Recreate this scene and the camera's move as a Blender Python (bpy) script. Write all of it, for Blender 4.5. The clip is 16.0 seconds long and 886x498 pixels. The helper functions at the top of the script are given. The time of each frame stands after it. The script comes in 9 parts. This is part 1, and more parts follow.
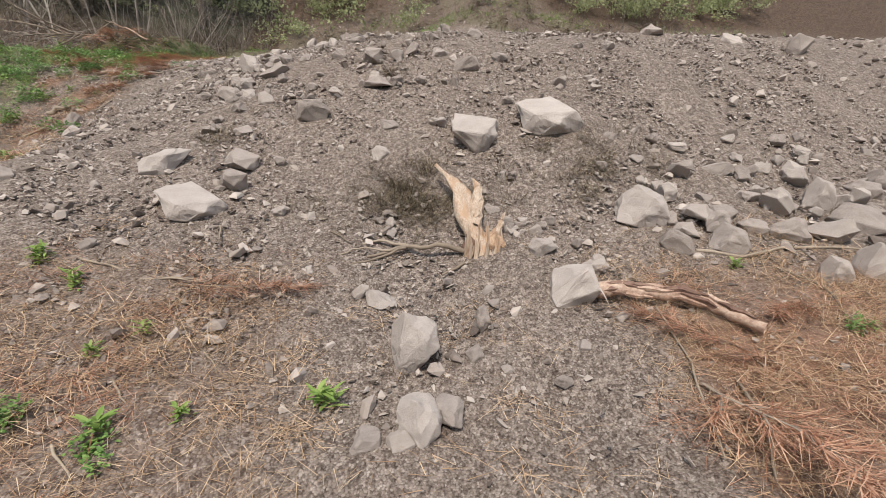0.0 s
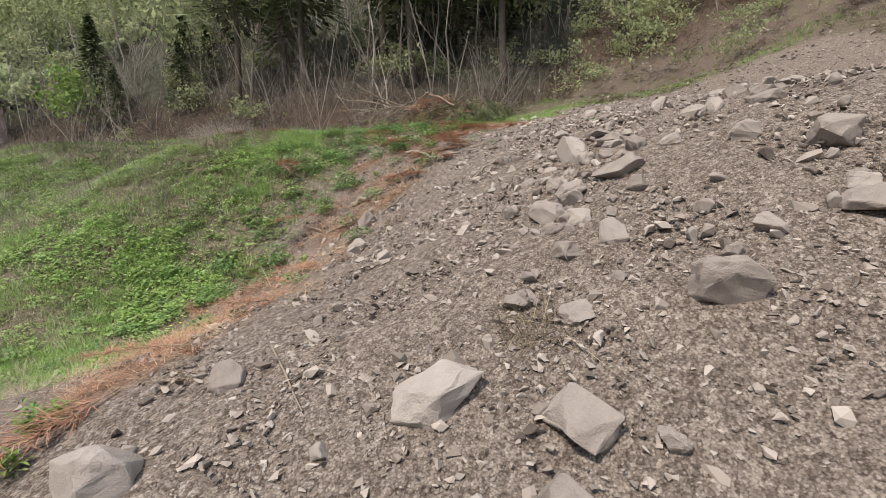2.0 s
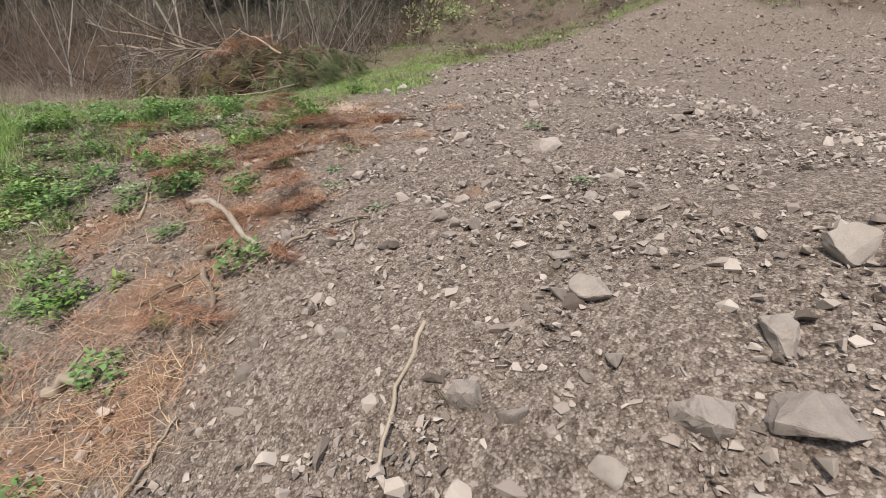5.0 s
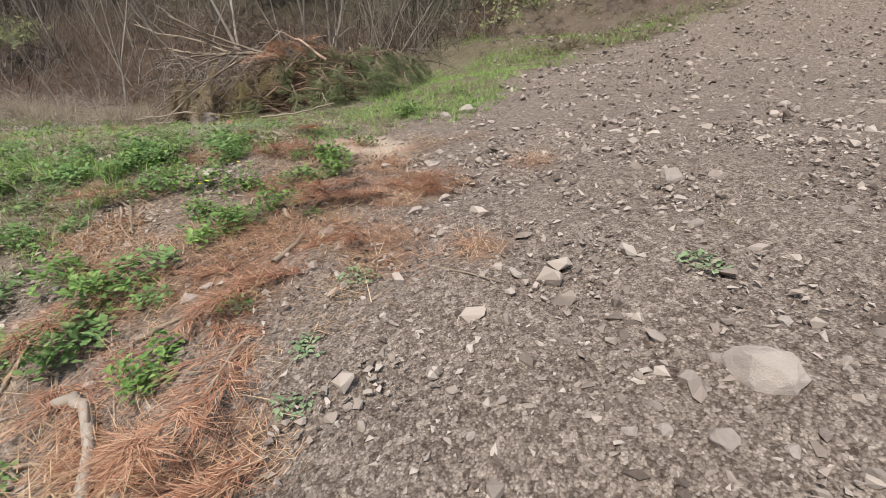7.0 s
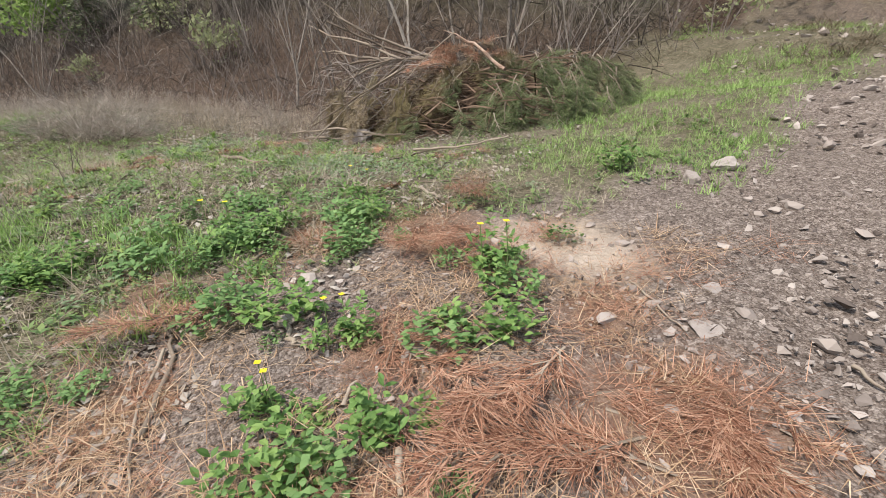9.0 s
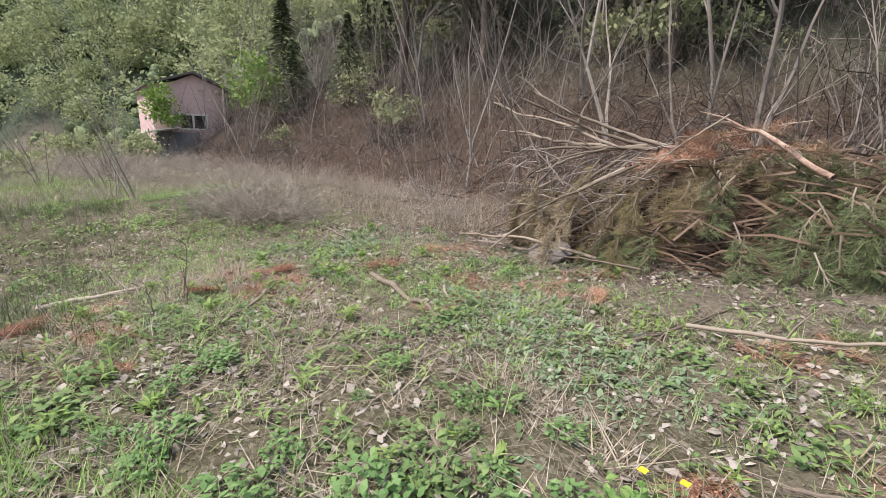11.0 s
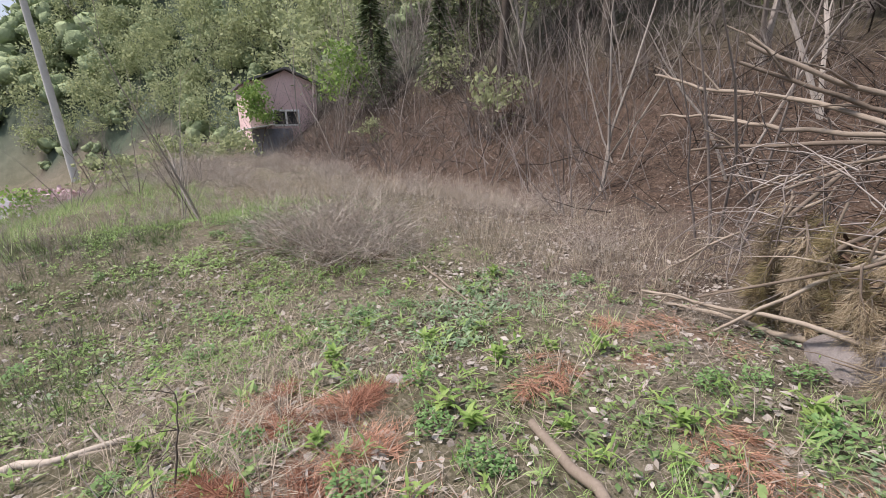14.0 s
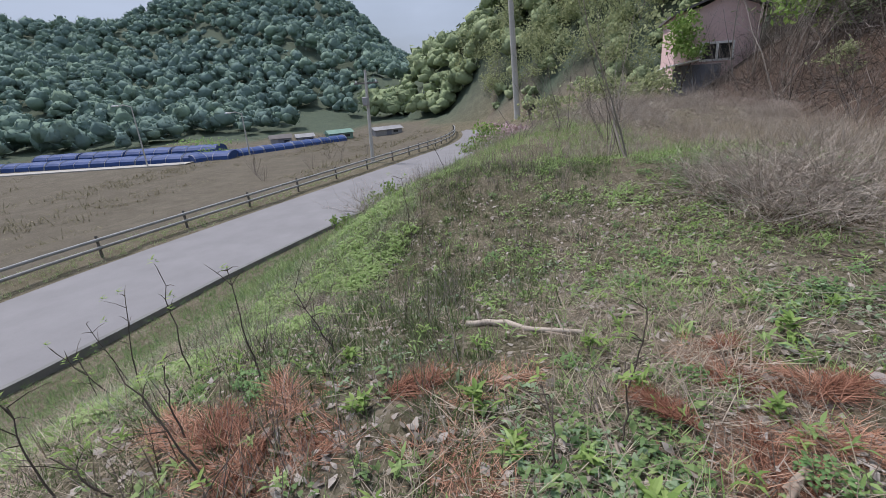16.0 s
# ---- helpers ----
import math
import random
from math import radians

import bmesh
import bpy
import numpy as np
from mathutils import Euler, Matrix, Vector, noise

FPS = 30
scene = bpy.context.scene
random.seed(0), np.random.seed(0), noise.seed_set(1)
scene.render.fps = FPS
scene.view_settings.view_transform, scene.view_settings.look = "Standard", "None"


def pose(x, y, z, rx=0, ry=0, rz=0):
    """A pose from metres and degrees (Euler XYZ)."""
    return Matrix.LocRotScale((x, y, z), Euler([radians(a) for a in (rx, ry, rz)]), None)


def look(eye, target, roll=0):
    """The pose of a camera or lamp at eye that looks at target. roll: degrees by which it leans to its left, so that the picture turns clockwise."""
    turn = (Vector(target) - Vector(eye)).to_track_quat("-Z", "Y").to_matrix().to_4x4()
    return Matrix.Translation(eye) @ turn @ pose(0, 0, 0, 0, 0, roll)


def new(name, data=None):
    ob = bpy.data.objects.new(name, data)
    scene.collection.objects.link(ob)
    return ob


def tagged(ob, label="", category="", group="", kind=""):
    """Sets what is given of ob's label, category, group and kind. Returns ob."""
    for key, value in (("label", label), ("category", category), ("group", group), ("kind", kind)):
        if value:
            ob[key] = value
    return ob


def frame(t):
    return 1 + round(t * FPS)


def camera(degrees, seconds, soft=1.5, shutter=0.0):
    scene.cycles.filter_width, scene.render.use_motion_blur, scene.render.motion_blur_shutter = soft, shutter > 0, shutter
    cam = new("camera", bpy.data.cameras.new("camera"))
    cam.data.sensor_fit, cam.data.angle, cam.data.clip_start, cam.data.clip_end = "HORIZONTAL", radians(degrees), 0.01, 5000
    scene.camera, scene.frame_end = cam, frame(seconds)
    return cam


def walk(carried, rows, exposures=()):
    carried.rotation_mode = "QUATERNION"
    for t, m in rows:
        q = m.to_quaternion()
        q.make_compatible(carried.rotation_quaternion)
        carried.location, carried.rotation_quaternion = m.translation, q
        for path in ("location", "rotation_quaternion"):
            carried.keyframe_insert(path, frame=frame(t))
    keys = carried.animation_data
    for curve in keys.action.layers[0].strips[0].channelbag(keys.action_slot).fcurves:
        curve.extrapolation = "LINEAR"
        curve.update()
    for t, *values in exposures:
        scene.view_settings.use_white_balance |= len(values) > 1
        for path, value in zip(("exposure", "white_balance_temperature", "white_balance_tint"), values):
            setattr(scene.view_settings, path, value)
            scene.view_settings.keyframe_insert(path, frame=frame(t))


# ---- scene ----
cam = camera(88.41, 16.0, soft=0.8)
PATH = [
    (0, (0.000, 0.000, 1.400), (0.324, 1.911, 0.906), -0.40),
    (0.5, (-0.079, 0.443, 1.786), (-0.065, 2.350, 1.183), -1.14),
    (1, (-0.040, 0.906, 1.968), (-0.307, 2.816, 1.438), -1.36),
    (1.5, (-0.358, 1.629, 1.937), (-0.935, 3.504, 1.552), -1.71),
    (2, (-0.799, 2.351, 2.077), (-1.584, 4.161, 1.751), -1.92),
    (2.5, (-1.306, 3.000, 2.277), (-2.193, 4.756, 1.915), -3.67),
    (3, (-1.722, 3.556, 2.528), (-2.462, 5.370, 2.128), -2.53),
    (3.5, (-1.907, 4.050, 2.698), (-2.403, 5.929, 2.226), -1.84),
    (4, (-2.086, 4.577, 2.890), (-2.322, 6.489, 2.354), -1.15),
    (4.2, (-2.066, 4.757, 2.934), (-2.199, 6.672, 2.375), -1.11),
    (6.3, (-2.053, 7.094, 3.539), (-2.193, 8.974, 2.869), -0.81),
    (6.5, (-2.104, 7.289, 3.548), (-2.304, 9.162, 2.877), -0.89),
    (7, (-2.226, 7.796, 3.747), (-2.645, 9.627, 3.062), -1.43),
    (7.5, (-2.401, 8.246, 3.970), (-3.057, 10.008, 3.289), -2.03),
    (8, (-2.697, 8.687, 4.061), (-3.545, 10.379, 3.417), -2.16),
    (8.5, (-2.963, 9.320, 4.011), (-3.873, 10.987, 3.382), -1.48),
    (9, (-3.322, 9.827, 4.131), (-4.319, 11.408, 3.419), -0.93),
    (9.5, (-3.683, 10.316, 4.187), (-4.858, 11.766, 3.468), -0.71),
    (10, (-4.228, 10.750, 4.328), (-5.606, 12.074, 3.738), -0.37),
    (10.2, (-4.444, 10.876, 4.348), (-5.883, 12.155, 3.806), 0.26),
    (12.3, (-6.754, 11.884, 4.546), (-8.277, 13.113, 4.132), 1.38),
    (12.5, (-6.893, 11.954, 4.560), (-8.415, 13.180, 4.135), 1.19),
    (13, (-7.250, 12.105, 4.540), (-8.806, 13.274, 4.083), 0.46),
    (13.5, (-7.512, 12.190, 4.585), (-9.118, 13.277, 4.096), -0.50),
    (14, (-7.658, 12.220, 4.597), (-9.357, 13.145, 4.088), -1.55),
    (14.5, (-7.752, 12.238, 4.621), (-9.584, 12.851, 4.104), -2.57),
    (15, (-7.800, 12.091, 4.611), (-9.706, 12.307, 4.046), -3.22),
    (15.5, (-7.799, 11.890, 4.594), (-9.690, 11.712, 3.966), -3.76),
    (16, (-7.650, 11.771, 4.563), (-9.435, 11.156, 3.900), -3.97),
]
walk(cam, [(t, look(eye, target, roll)) for t, eye, target, roll in PATH], exposures=[(0, 0.15, 6900, 10), (4, 0.2, 7000, 10), (8, 0.25, 6900, 10), (10.2, 0.45, 6600, 12), (13, 0.48, 6600, 17), (14, 0.42, 6550, 17), (15, 0.06, 6450, 17), (16, -0.1, 6150, 15)])


# ---- world, sun ----
world = bpy.data.worlds.new("world")
scene.world = world
world.use_nodes = True
wn, wl = world.node_tree.nodes, world.node_tree.links
wn.clear()
sky = wn.new("ShaderNodeTexSky")
sky.sky_type, sky.sun_disc = "NISHITA", False
sky.sun_elevation, sky.sun_rotation = radians(58), radians(200)
sky.air_density, sky.dust_density = 1.0, 3.0
coord = wn.new("ShaderNodeTexCoord")
cloud_map = wn.new("ShaderNodeMapping")
cloud_map.inputs["Scale"].default_value = (1.6, 1.6, 5.0)
cloud = wn.new("ShaderNodeTexNoise")
cloud.inputs["Scale"].default_value, cloud.inputs["Detail"].default_value = 1.7, 5
cloud_ramp = wn.new("ShaderNodeValToRGB")
cloud_ramp.color_ramp.elements[0].position, cloud_ramp.color_ramp.elements[1].position = 0.34, 0.66
cloud_ramp.color_ramp.elements[0].color = (0.55, 0.55, 0.55, 1)
cloud_ramp.color_ramp.elements[1].color = (1, 1, 1, 1)
overcast = wn.new("ShaderNodeMixRGB")
overcast.inputs[2].default_value = (7.3, 8.4, 10.0, 1)
# an overcast sky: dimmer towards the horizon than overhead
split = wn.new("ShaderNodeSeparateXYZ")
rise = wn.new("ShaderNodeMapRange")
rise.inputs["From Min"].default_value, rise.inputs["From Max"].default_value = 0.02, 0.75
rise.inputs["To Min"].default_value, rise.inputs["To Max"].default_value = 0.85, 1.4
veil = wn.new("ShaderNodeMixRGB")
veil.blend_type, veil.inputs[0].default_value = "MULTIPLY", 1.0
back = wn.new("ShaderNodeBackground")
back.inputs["Strength"].default_value = 0.077
wout = wn.new("ShaderNodeOutputWorld")
wl.new(coord.outputs["Generated"], cloud_map.inputs["Vector"])
wl.new(cloud_map.outputs["Vector"], cloud.inputs["Vector"])
wl.new(cloud.outputs["Fac"], cloud_ramp.inputs["Fac"])
wl.new(cloud_ramp.outputs["Color"], overcast.inputs[0])
wl.new(sky.outputs["Color"], overcast.inputs[1])
wl.new(coord.outputs["Generated"], split.inputs["Vector"])
wl.new(split.outputs["Z"], rise.inputs["Value"])
wl.new(overcast.outputs["Color"], veil.inputs[1])
wl.new(rise.outputs["Result"], veil.inputs[2])
wl.new(veil.outputs["Color"], back.inputs["Color"])
wl.new(back.outputs["Background"], wout.inputs["Surface"])

sun = new("sun", bpy.data.lights.new("sun", "SUN"))
sun.data.energy, sun.data.angle, sun.data.color = 3.9, radians(7), (1.0, 0.93, 0.84)
sun.matrix_world = look((0, 0, 0), (math.sin(radians(200)) * -math.cos(radians(58)), math.cos(radians(200)) * -math.cos(radians(58)), -math.sin(radians(58))))

# ---- materials ----
def ramp_node(nt, stops):
    r = nt.nodes.new("ShaderNodeValToRGB")
    while len(r.color_ramp.elements) < len(stops):
        r.color_ramp.elements.new(0.5)
    for e, (p, c) in zip(r.color_ramp.elements, stops):
        e.position, e.color = p, (*c, 1)
    return r


def noise_node(nt, scale, detail=6, rough=0.6, vec=None):
    n = nt.nodes.new("ShaderNodeTexNoise")
    n.inputs["Scale"].default_value, n.inputs["Detail"].default_value, n.inputs["Roughness"].default_value = scale, detail, rough
    if vec:
        nt.links.new(vec, n.inputs["Vector"])
    return n


def mix_node(nt, fac, a, b, mode="MIX"):
    m = nt.nodes.new("ShaderNodeMixRGB")
    m.blend_type = mode
    for socket, value in zip(m.inputs, (fac, a, b)):
        if isinstance(value, (int, float)):
            socket.default_value = value
        elif isinstance(value, tuple):
            socket.default_value = (*value, 1)
        else:
            nt.links.new(value, socket)
    return m.outputs[0]


def blank(name, rough=0.9, spec=0.2):
    m = bpy.data.materials.new(name)
    m.use_nodes = True
    b = m.node_tree.nodes["Principled BSDF"]
    b.inputs["Roughness"].default_value = rough
    b.inputs["Specular IOR Level"].default_value = spec
    return m, m.node_tree, b


def bump(nt, bsdf, height, strength=0.4, distance=0.02):
    n = nt.nodes.new("ShaderNodeBump")
    n.inputs["Strength"].default_value, n.inputs["Distance"].default_value = strength, distance
    nt.links.new(height, n.inputs["Height"])
    nt.links.new(n.outputs["Normal"], bsdf.inputs["Normal"])


def surface(name, stops, scale=4.0, fine=40.0, rough=0.9, relief=0.4, depth=0.01, island=0.0, spec=0.2, pick="island", through_light=0.0):
    """A matt surface: a colour ramp over noise at two scales, shifted from piece to piece."""
    m, nt, b = blank(name, rough, spec)
    co = nt.nodes.new("ShaderNodeTexCoord").outputs["Object"]
    big, small = noise_node(nt, scale, 5, 0.6, co), noise_node(nt, fine, 6, 0.7, co)
    fac = mix_node(nt, 0.45, big.outputs["Fac"], small.outputs["Fac"])
    if island:
        if pick == "island":
            rnd = nt.nodes.new("ShaderNodeNewGeometry").outputs["Random Per Island"]
        else:
            rnd = nt.nodes.new("ShaderNodeObjectInfo").outputs["Random"]
        fac = mix_node(nt, island, fac, rnd)
    r = ramp_node(nt, stops)
    nt.links.new(fac, r.inputs["Fac"])
    nt.links.new(r.outputs["Color"], b.inputs["Base Color"])
    if relief:
        bump(nt, b, small.outputs["Fac"], relief, depth)
    if through_light:
        t = nt.nodes.new("ShaderNodeBsdfTranslucent")
        nt.links.new(r.outputs["Color"], t.inputs["Color"])
        mx = nt.nodes.new("ShaderNodeMixShader")
        mx.inputs[0].default_value = through_light
        nt.links.new(b.outputs[0], mx.inputs[1])
        nt.links.new(t.outputs[0], mx.inputs[2])
        nt.links.new(mx.outputs[0], nt.nodes["Material Output"].inputs["Surface"])
    return m


def ground_material():
    """Soil whose cover (stone chips, turf, rusty needles, leaf litter, forest floor) follows the attributes of the ground sheet."""
    m, nt, b = blank("ground_cover", 0.95, 0.15)
    co = nt.nodes.new("ShaderNodeTexCoord").outputs["Object"]
    big, mid, fine = noise_node(nt, 0.9, 4, 0.6, co), noise_node(nt, 7, 6, 0.7, co), noise_node(nt, 70, 5, 0.75, co)
    warp = mix_node(nt, 0.02, co, fine.outputs["Color"], "ADD")
    f1 = mix_node(nt, 0.5, mid.outputs["Fac"], fine.outputs["Fac"])
    f2 = mix_node(nt, 0.3, f1, big.outputs["Fac"])

    def cells(scale, squash=(1, 1, 1)):
        mp = nt.nodes.new("ShaderNodeMapping")
        mp.inputs["Scale"].default_value = squash
        nt.links.new(warp, mp.inputs["Vector"])
        v = nt.nodes.new("ShaderNodeTexVoronoi")
        v.inputs["Scale"].default_value = scale
        nt.links.new(mp.outputs["Vector"], v.inputs["Vector"])
        return v

    def tone(stops, fac):
        r = ramp_node(nt, stops)
        nt.links.new(fac, r.inputs["Fac"])
        return r.outputs["Color"]

    chip, crumb, flake = cells(42), cells(105), cells(34, (1, 1.6, 1))
    soil = tone([(0.36, (0.06, 0.044, 0.035)), (0.5, (0.155, 0.118, 0.096)), (0.66, (0.29, 0.235, 0.195))], f2)
    stops = [(0.15, (0.055, 0.042, 0.037)), (0.45, (0.21, 0.17, 0.15)), (0.72, (0.385, 0.33, 0.297)), (0.9, (0.62, 0.545, 0.495))]
    chips = mix_node(nt, 0.5, tone(stops, chip.outputs["Color"]), tone(stops, crumb.outputs["Color"]))
    soil = mix_node(nt, 0.72, soil, chips)
    # Dark between crumbs: shade of the crevices, multiplied into the soil colour.
    crevice_shade = tone([(0.0, (1, 1, 1)), (0.45, (1, 1, 1)), (0.85, (0.33, 0.305, 0.29))], crumb.outputs["Distance"])
    soil = mix_node(nt, 0.85, soil, crevice_shade, "MULTIPLY")
    turf = tone([(0.32, (0.045, 0.042, 0.025)), (0.47, (0.12, 0.115, 0.065)), (0.54, (0.20, 0.18, 0.125)), (0.68, (0.37, 0.33, 0.27))], f2)
    turf = mix_node(nt, 0.5, turf, tone([(0.15, (0.03, 0.024, 0.017)), (0.5, (0.105, 0.088, 0.062)), (0.8, (0.22, 0.185, 0.145)), (0.95, (0.40, 0.35, 0.29))], flake.outputs["Color"]))
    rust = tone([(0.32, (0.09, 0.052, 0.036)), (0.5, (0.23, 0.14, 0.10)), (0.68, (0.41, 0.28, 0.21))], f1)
    # Litter tones kept dark, partly for the shade under the hillside trees.
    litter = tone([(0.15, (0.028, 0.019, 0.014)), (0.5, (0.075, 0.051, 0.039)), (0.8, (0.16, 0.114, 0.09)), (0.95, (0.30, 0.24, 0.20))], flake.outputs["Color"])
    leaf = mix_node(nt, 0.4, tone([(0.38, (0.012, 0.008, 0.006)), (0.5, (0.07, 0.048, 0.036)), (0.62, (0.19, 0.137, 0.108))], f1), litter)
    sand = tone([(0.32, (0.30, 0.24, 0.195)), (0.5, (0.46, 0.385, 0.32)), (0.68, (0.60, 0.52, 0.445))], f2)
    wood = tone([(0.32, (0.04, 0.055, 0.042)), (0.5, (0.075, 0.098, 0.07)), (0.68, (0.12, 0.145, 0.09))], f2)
    tilth = tone([(0.3, (0.07, 0.062, 0.045)), (0.5, (0.125, 0.11, 0.085)), (0.7, (0.21, 0.185, 0.145))], f2)
    col = soil
    for name, cover in (("leaf", leaf), ("turf", turf), ("rust", rust), ("wood", wood), ("tilth", tilth), ("sand", sand)):
        a = nt.nodes.new("ShaderNodeAttribute")
        a.attribute_name = name
        lift = nt.nodes.new("ShaderNodeMath")
        lift.operation = "MULTIPLY_ADD"
        nt.links.new(mid.outputs["Fac"], lift.inputs[0])
        lift.inputs[1].default_value = 1.6
        lift.inputs[2].default_value = -0.8
        add = nt.nodes.new("ShaderNodeMath")
        add.operation, add.use_clamp = "MULTIPLY_ADD", True
        nt.links.new(a.outputs["Fac"], add.inputs[0])
        add.inputs[1].default_value = 1.5
        nt.links.new(lift.outputs[0], add.inputs[2])
        cut = nt.nodes.new("ShaderNodeMath")
        cut.operation = "MULTIPLY"
        nt.links.new(add.outputs[0], cut.inputs[0])
        nt.links.new(a.outputs["Fac"], cut.inputs[1])
        col = mix_node(nt, cut.outputs[0], col, cover)
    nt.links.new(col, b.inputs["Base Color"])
    height = mix_node(nt, 0.5, f1, mix_node(nt, 0.5, chip.outputs["Color"], crumb.outputs["Distance"], "SUBTRACT"))
    bump(nt, b, height, 0.8, 0.03)
    return m


M = {
    "ground": ground_material(),
    "rock": surface("grey_rock", [(0.22, (0.18, 0.152, 0.138)), (0.4, (0.30, 0.26, 0.24)), (0.58, (0.39, 0.343, 0.318)), (0.78, (0.49, 0.438, 0.41))], 3, 40, 0.9, 0.6, 0.02, 0.3, pick="object"),
    "pale_rock": surface("pale_grey_rock", [(0.28, (0.25, 0.215, 0.20)), (0.42, (0.36, 0.318, 0.297)), (0.58, (0.43, 0.385, 0.362)), (0.74, (0.52, 0.475, 0.45))], 3, 40, 0.9, 0.6, 0.02, 0.15, pick="object"),
    "gravel": surface("gravel", [(0.14, (0.09, 0.072, 0.064)), (0.4, (0.27, 0.23, 0.208)), (0.65, (0.37, 0.322, 0.294)), (0.95, (0.47, 0.418, 0.387))], 6, 60, 0.92, 0.4, 0.008, 0.7),
    "asphalt": surface("pale_concrete_road", [(0.3, (0.19, 0.186, 0.194)), (0.7, (0.255, 0.25, 0.26))], 0.8, 30, 0.85, 0.25, 0.004),
    "kerb": surface("kerb_concrete", [(0.3, (0.13, 0.13, 0.13)), (0.7, (0.24, 0.235, 0.23))], 2, 30, 0.9),
    "galvanised": surface("galvanised_steel", [(0.3, (0.24, 0.245, 0.25)), (0.7, (0.36, 0.365, 0.37))], 2, 30, 0.5, 0.1, 0.002),
    "dark_steel": surface("weathered_steel", [(0.3, (0.10, 0.09, 0.085)), (0.7, (0.2, 0.19, 0.18))], 2, 30, 0.6),
    "pole": surface("pole_concrete", [(0.3, (0.40, 0.39, 0.37)), (0.7, (0.55, 0.54, 0.52))], 1.5, 25, 0.85, 0.2),
    "wall": surface("pink_brick_wall", [(0.3, (0.58, 0.40, 0.40)), (0.7, (0.74, 0.56, 0.555))], 5, 40, 0.9),
    "plinth": surface("grey_blue_wall", [(0.3, (0.14, 0.15, 0.19)), (0.7, (0.24, 0.25, 0.29))], 2, 30, 0.9),
    "roof": surface("dark_roof_sheet", [(0.3, (0.09, 0.085, 0.085)), (0.7, (0.17, 0.16, 0.16))], 2, 30, 0.7),
    "white": surface("white_frame_paint", [(0.3, (0.72, 0.72, 0.72)), (0.7, (0.82, 0.82, 0.82))], 3, 30, 0.5, 0.1),
    "blue": surface("blue_sheet", [(0.3, (0.02, 0.045, 0.14)), (0.7, (0.045, 0.09, 0.26))], 0.5, 6, 0.6, 0.3, 0.05),
}
glass, gnt, gb = blank("dark_window_glass", 0.08, 0.5)
gb.inputs["Base Color"].default_value = (0.03, 0.035, 0.04, 1)
M["glass"] = glass
M["stick"] = surface("dry_stick", [(0.25, (0.12, 0.092, 0.072)), (0.5, (0.245, 0.20, 0.16)), (0.75, (0.38, 0.325, 0.265))], 6, 60, 0.85, 0.3, 0.004, 0.35, pick="object")
M["twig"] = surface("grey_twigs", [(0.2, (0.085, 0.068, 0.06)), (0.5, (0.19, 0.16, 0.145)), (0.8, (0.34, 0.30, 0.275))], 1.2, 20, 0.9, 0.2, 0.003, 0.6)
# Brown twigs kept dark so their colour holds the shade inside the pile.
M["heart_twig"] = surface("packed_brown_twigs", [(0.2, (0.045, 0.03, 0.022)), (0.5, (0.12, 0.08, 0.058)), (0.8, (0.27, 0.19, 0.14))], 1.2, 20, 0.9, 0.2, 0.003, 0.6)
M["dry_twig"] = surface("pinkish_dry_twigs", [(0.1, (0.17, 0.138, 0.115)), (0.5, (0.40, 0.345, 0.295)), (0.9, (0.62, 0.555, 0.49))], 1.2, 20, 0.9, 0, 0, 0.65)
# Stem tones lowered to carry some shade of the trees above.
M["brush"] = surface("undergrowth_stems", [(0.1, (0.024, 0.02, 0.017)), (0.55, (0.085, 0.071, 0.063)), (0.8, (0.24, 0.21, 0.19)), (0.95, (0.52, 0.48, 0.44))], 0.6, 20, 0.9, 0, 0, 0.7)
M["clod"] = surface("matted_roots", [(0.1, (0.06, 0.048, 0.033)), (0.5, (0.18, 0.145, 0.10)), (0.9, (0.40, 0.335, 0.25))], 3, 20, 0.95, 0, 0, 0.7)
M["slab"] = surface("grey_slab_rock", [(0.3, (0.15, 0.132, 0.127)), (0.5, (0.235, 0.21, 0.202)), (0.7, (0.32, 0.29, 0.28))], 4, 40, 0.9, 0.6, 0.02)
M["pale_bark"] = surface("pale_bark", [(0.25, (0.17, 0.145, 0.125)), (0.5, (0.30, 0.265, 0.235)), (0.75, (0.44, 0.40, 0.36))], 3, 30, 0.9, 0.3, 0.004, 0.3)
M["bleached_wood"] = surface("bleached_branch", [(0.25, (0.24, 0.20, 0.165)), (0.5, (0.44, 0.38, 0.32)), (0.75, (0.58, 0.52, 0.455))], 5, 50, 0.85, 0.3, 0.004)
M["bark"] = surface("dark_bark", [(0.25, (0.05, 0.04, 0.034)), (0.5, (0.115, 0.095, 0.08)), (0.75, (0.21, 0.18, 0.155))], 3, 30, 0.9, 0.4, 0.006)
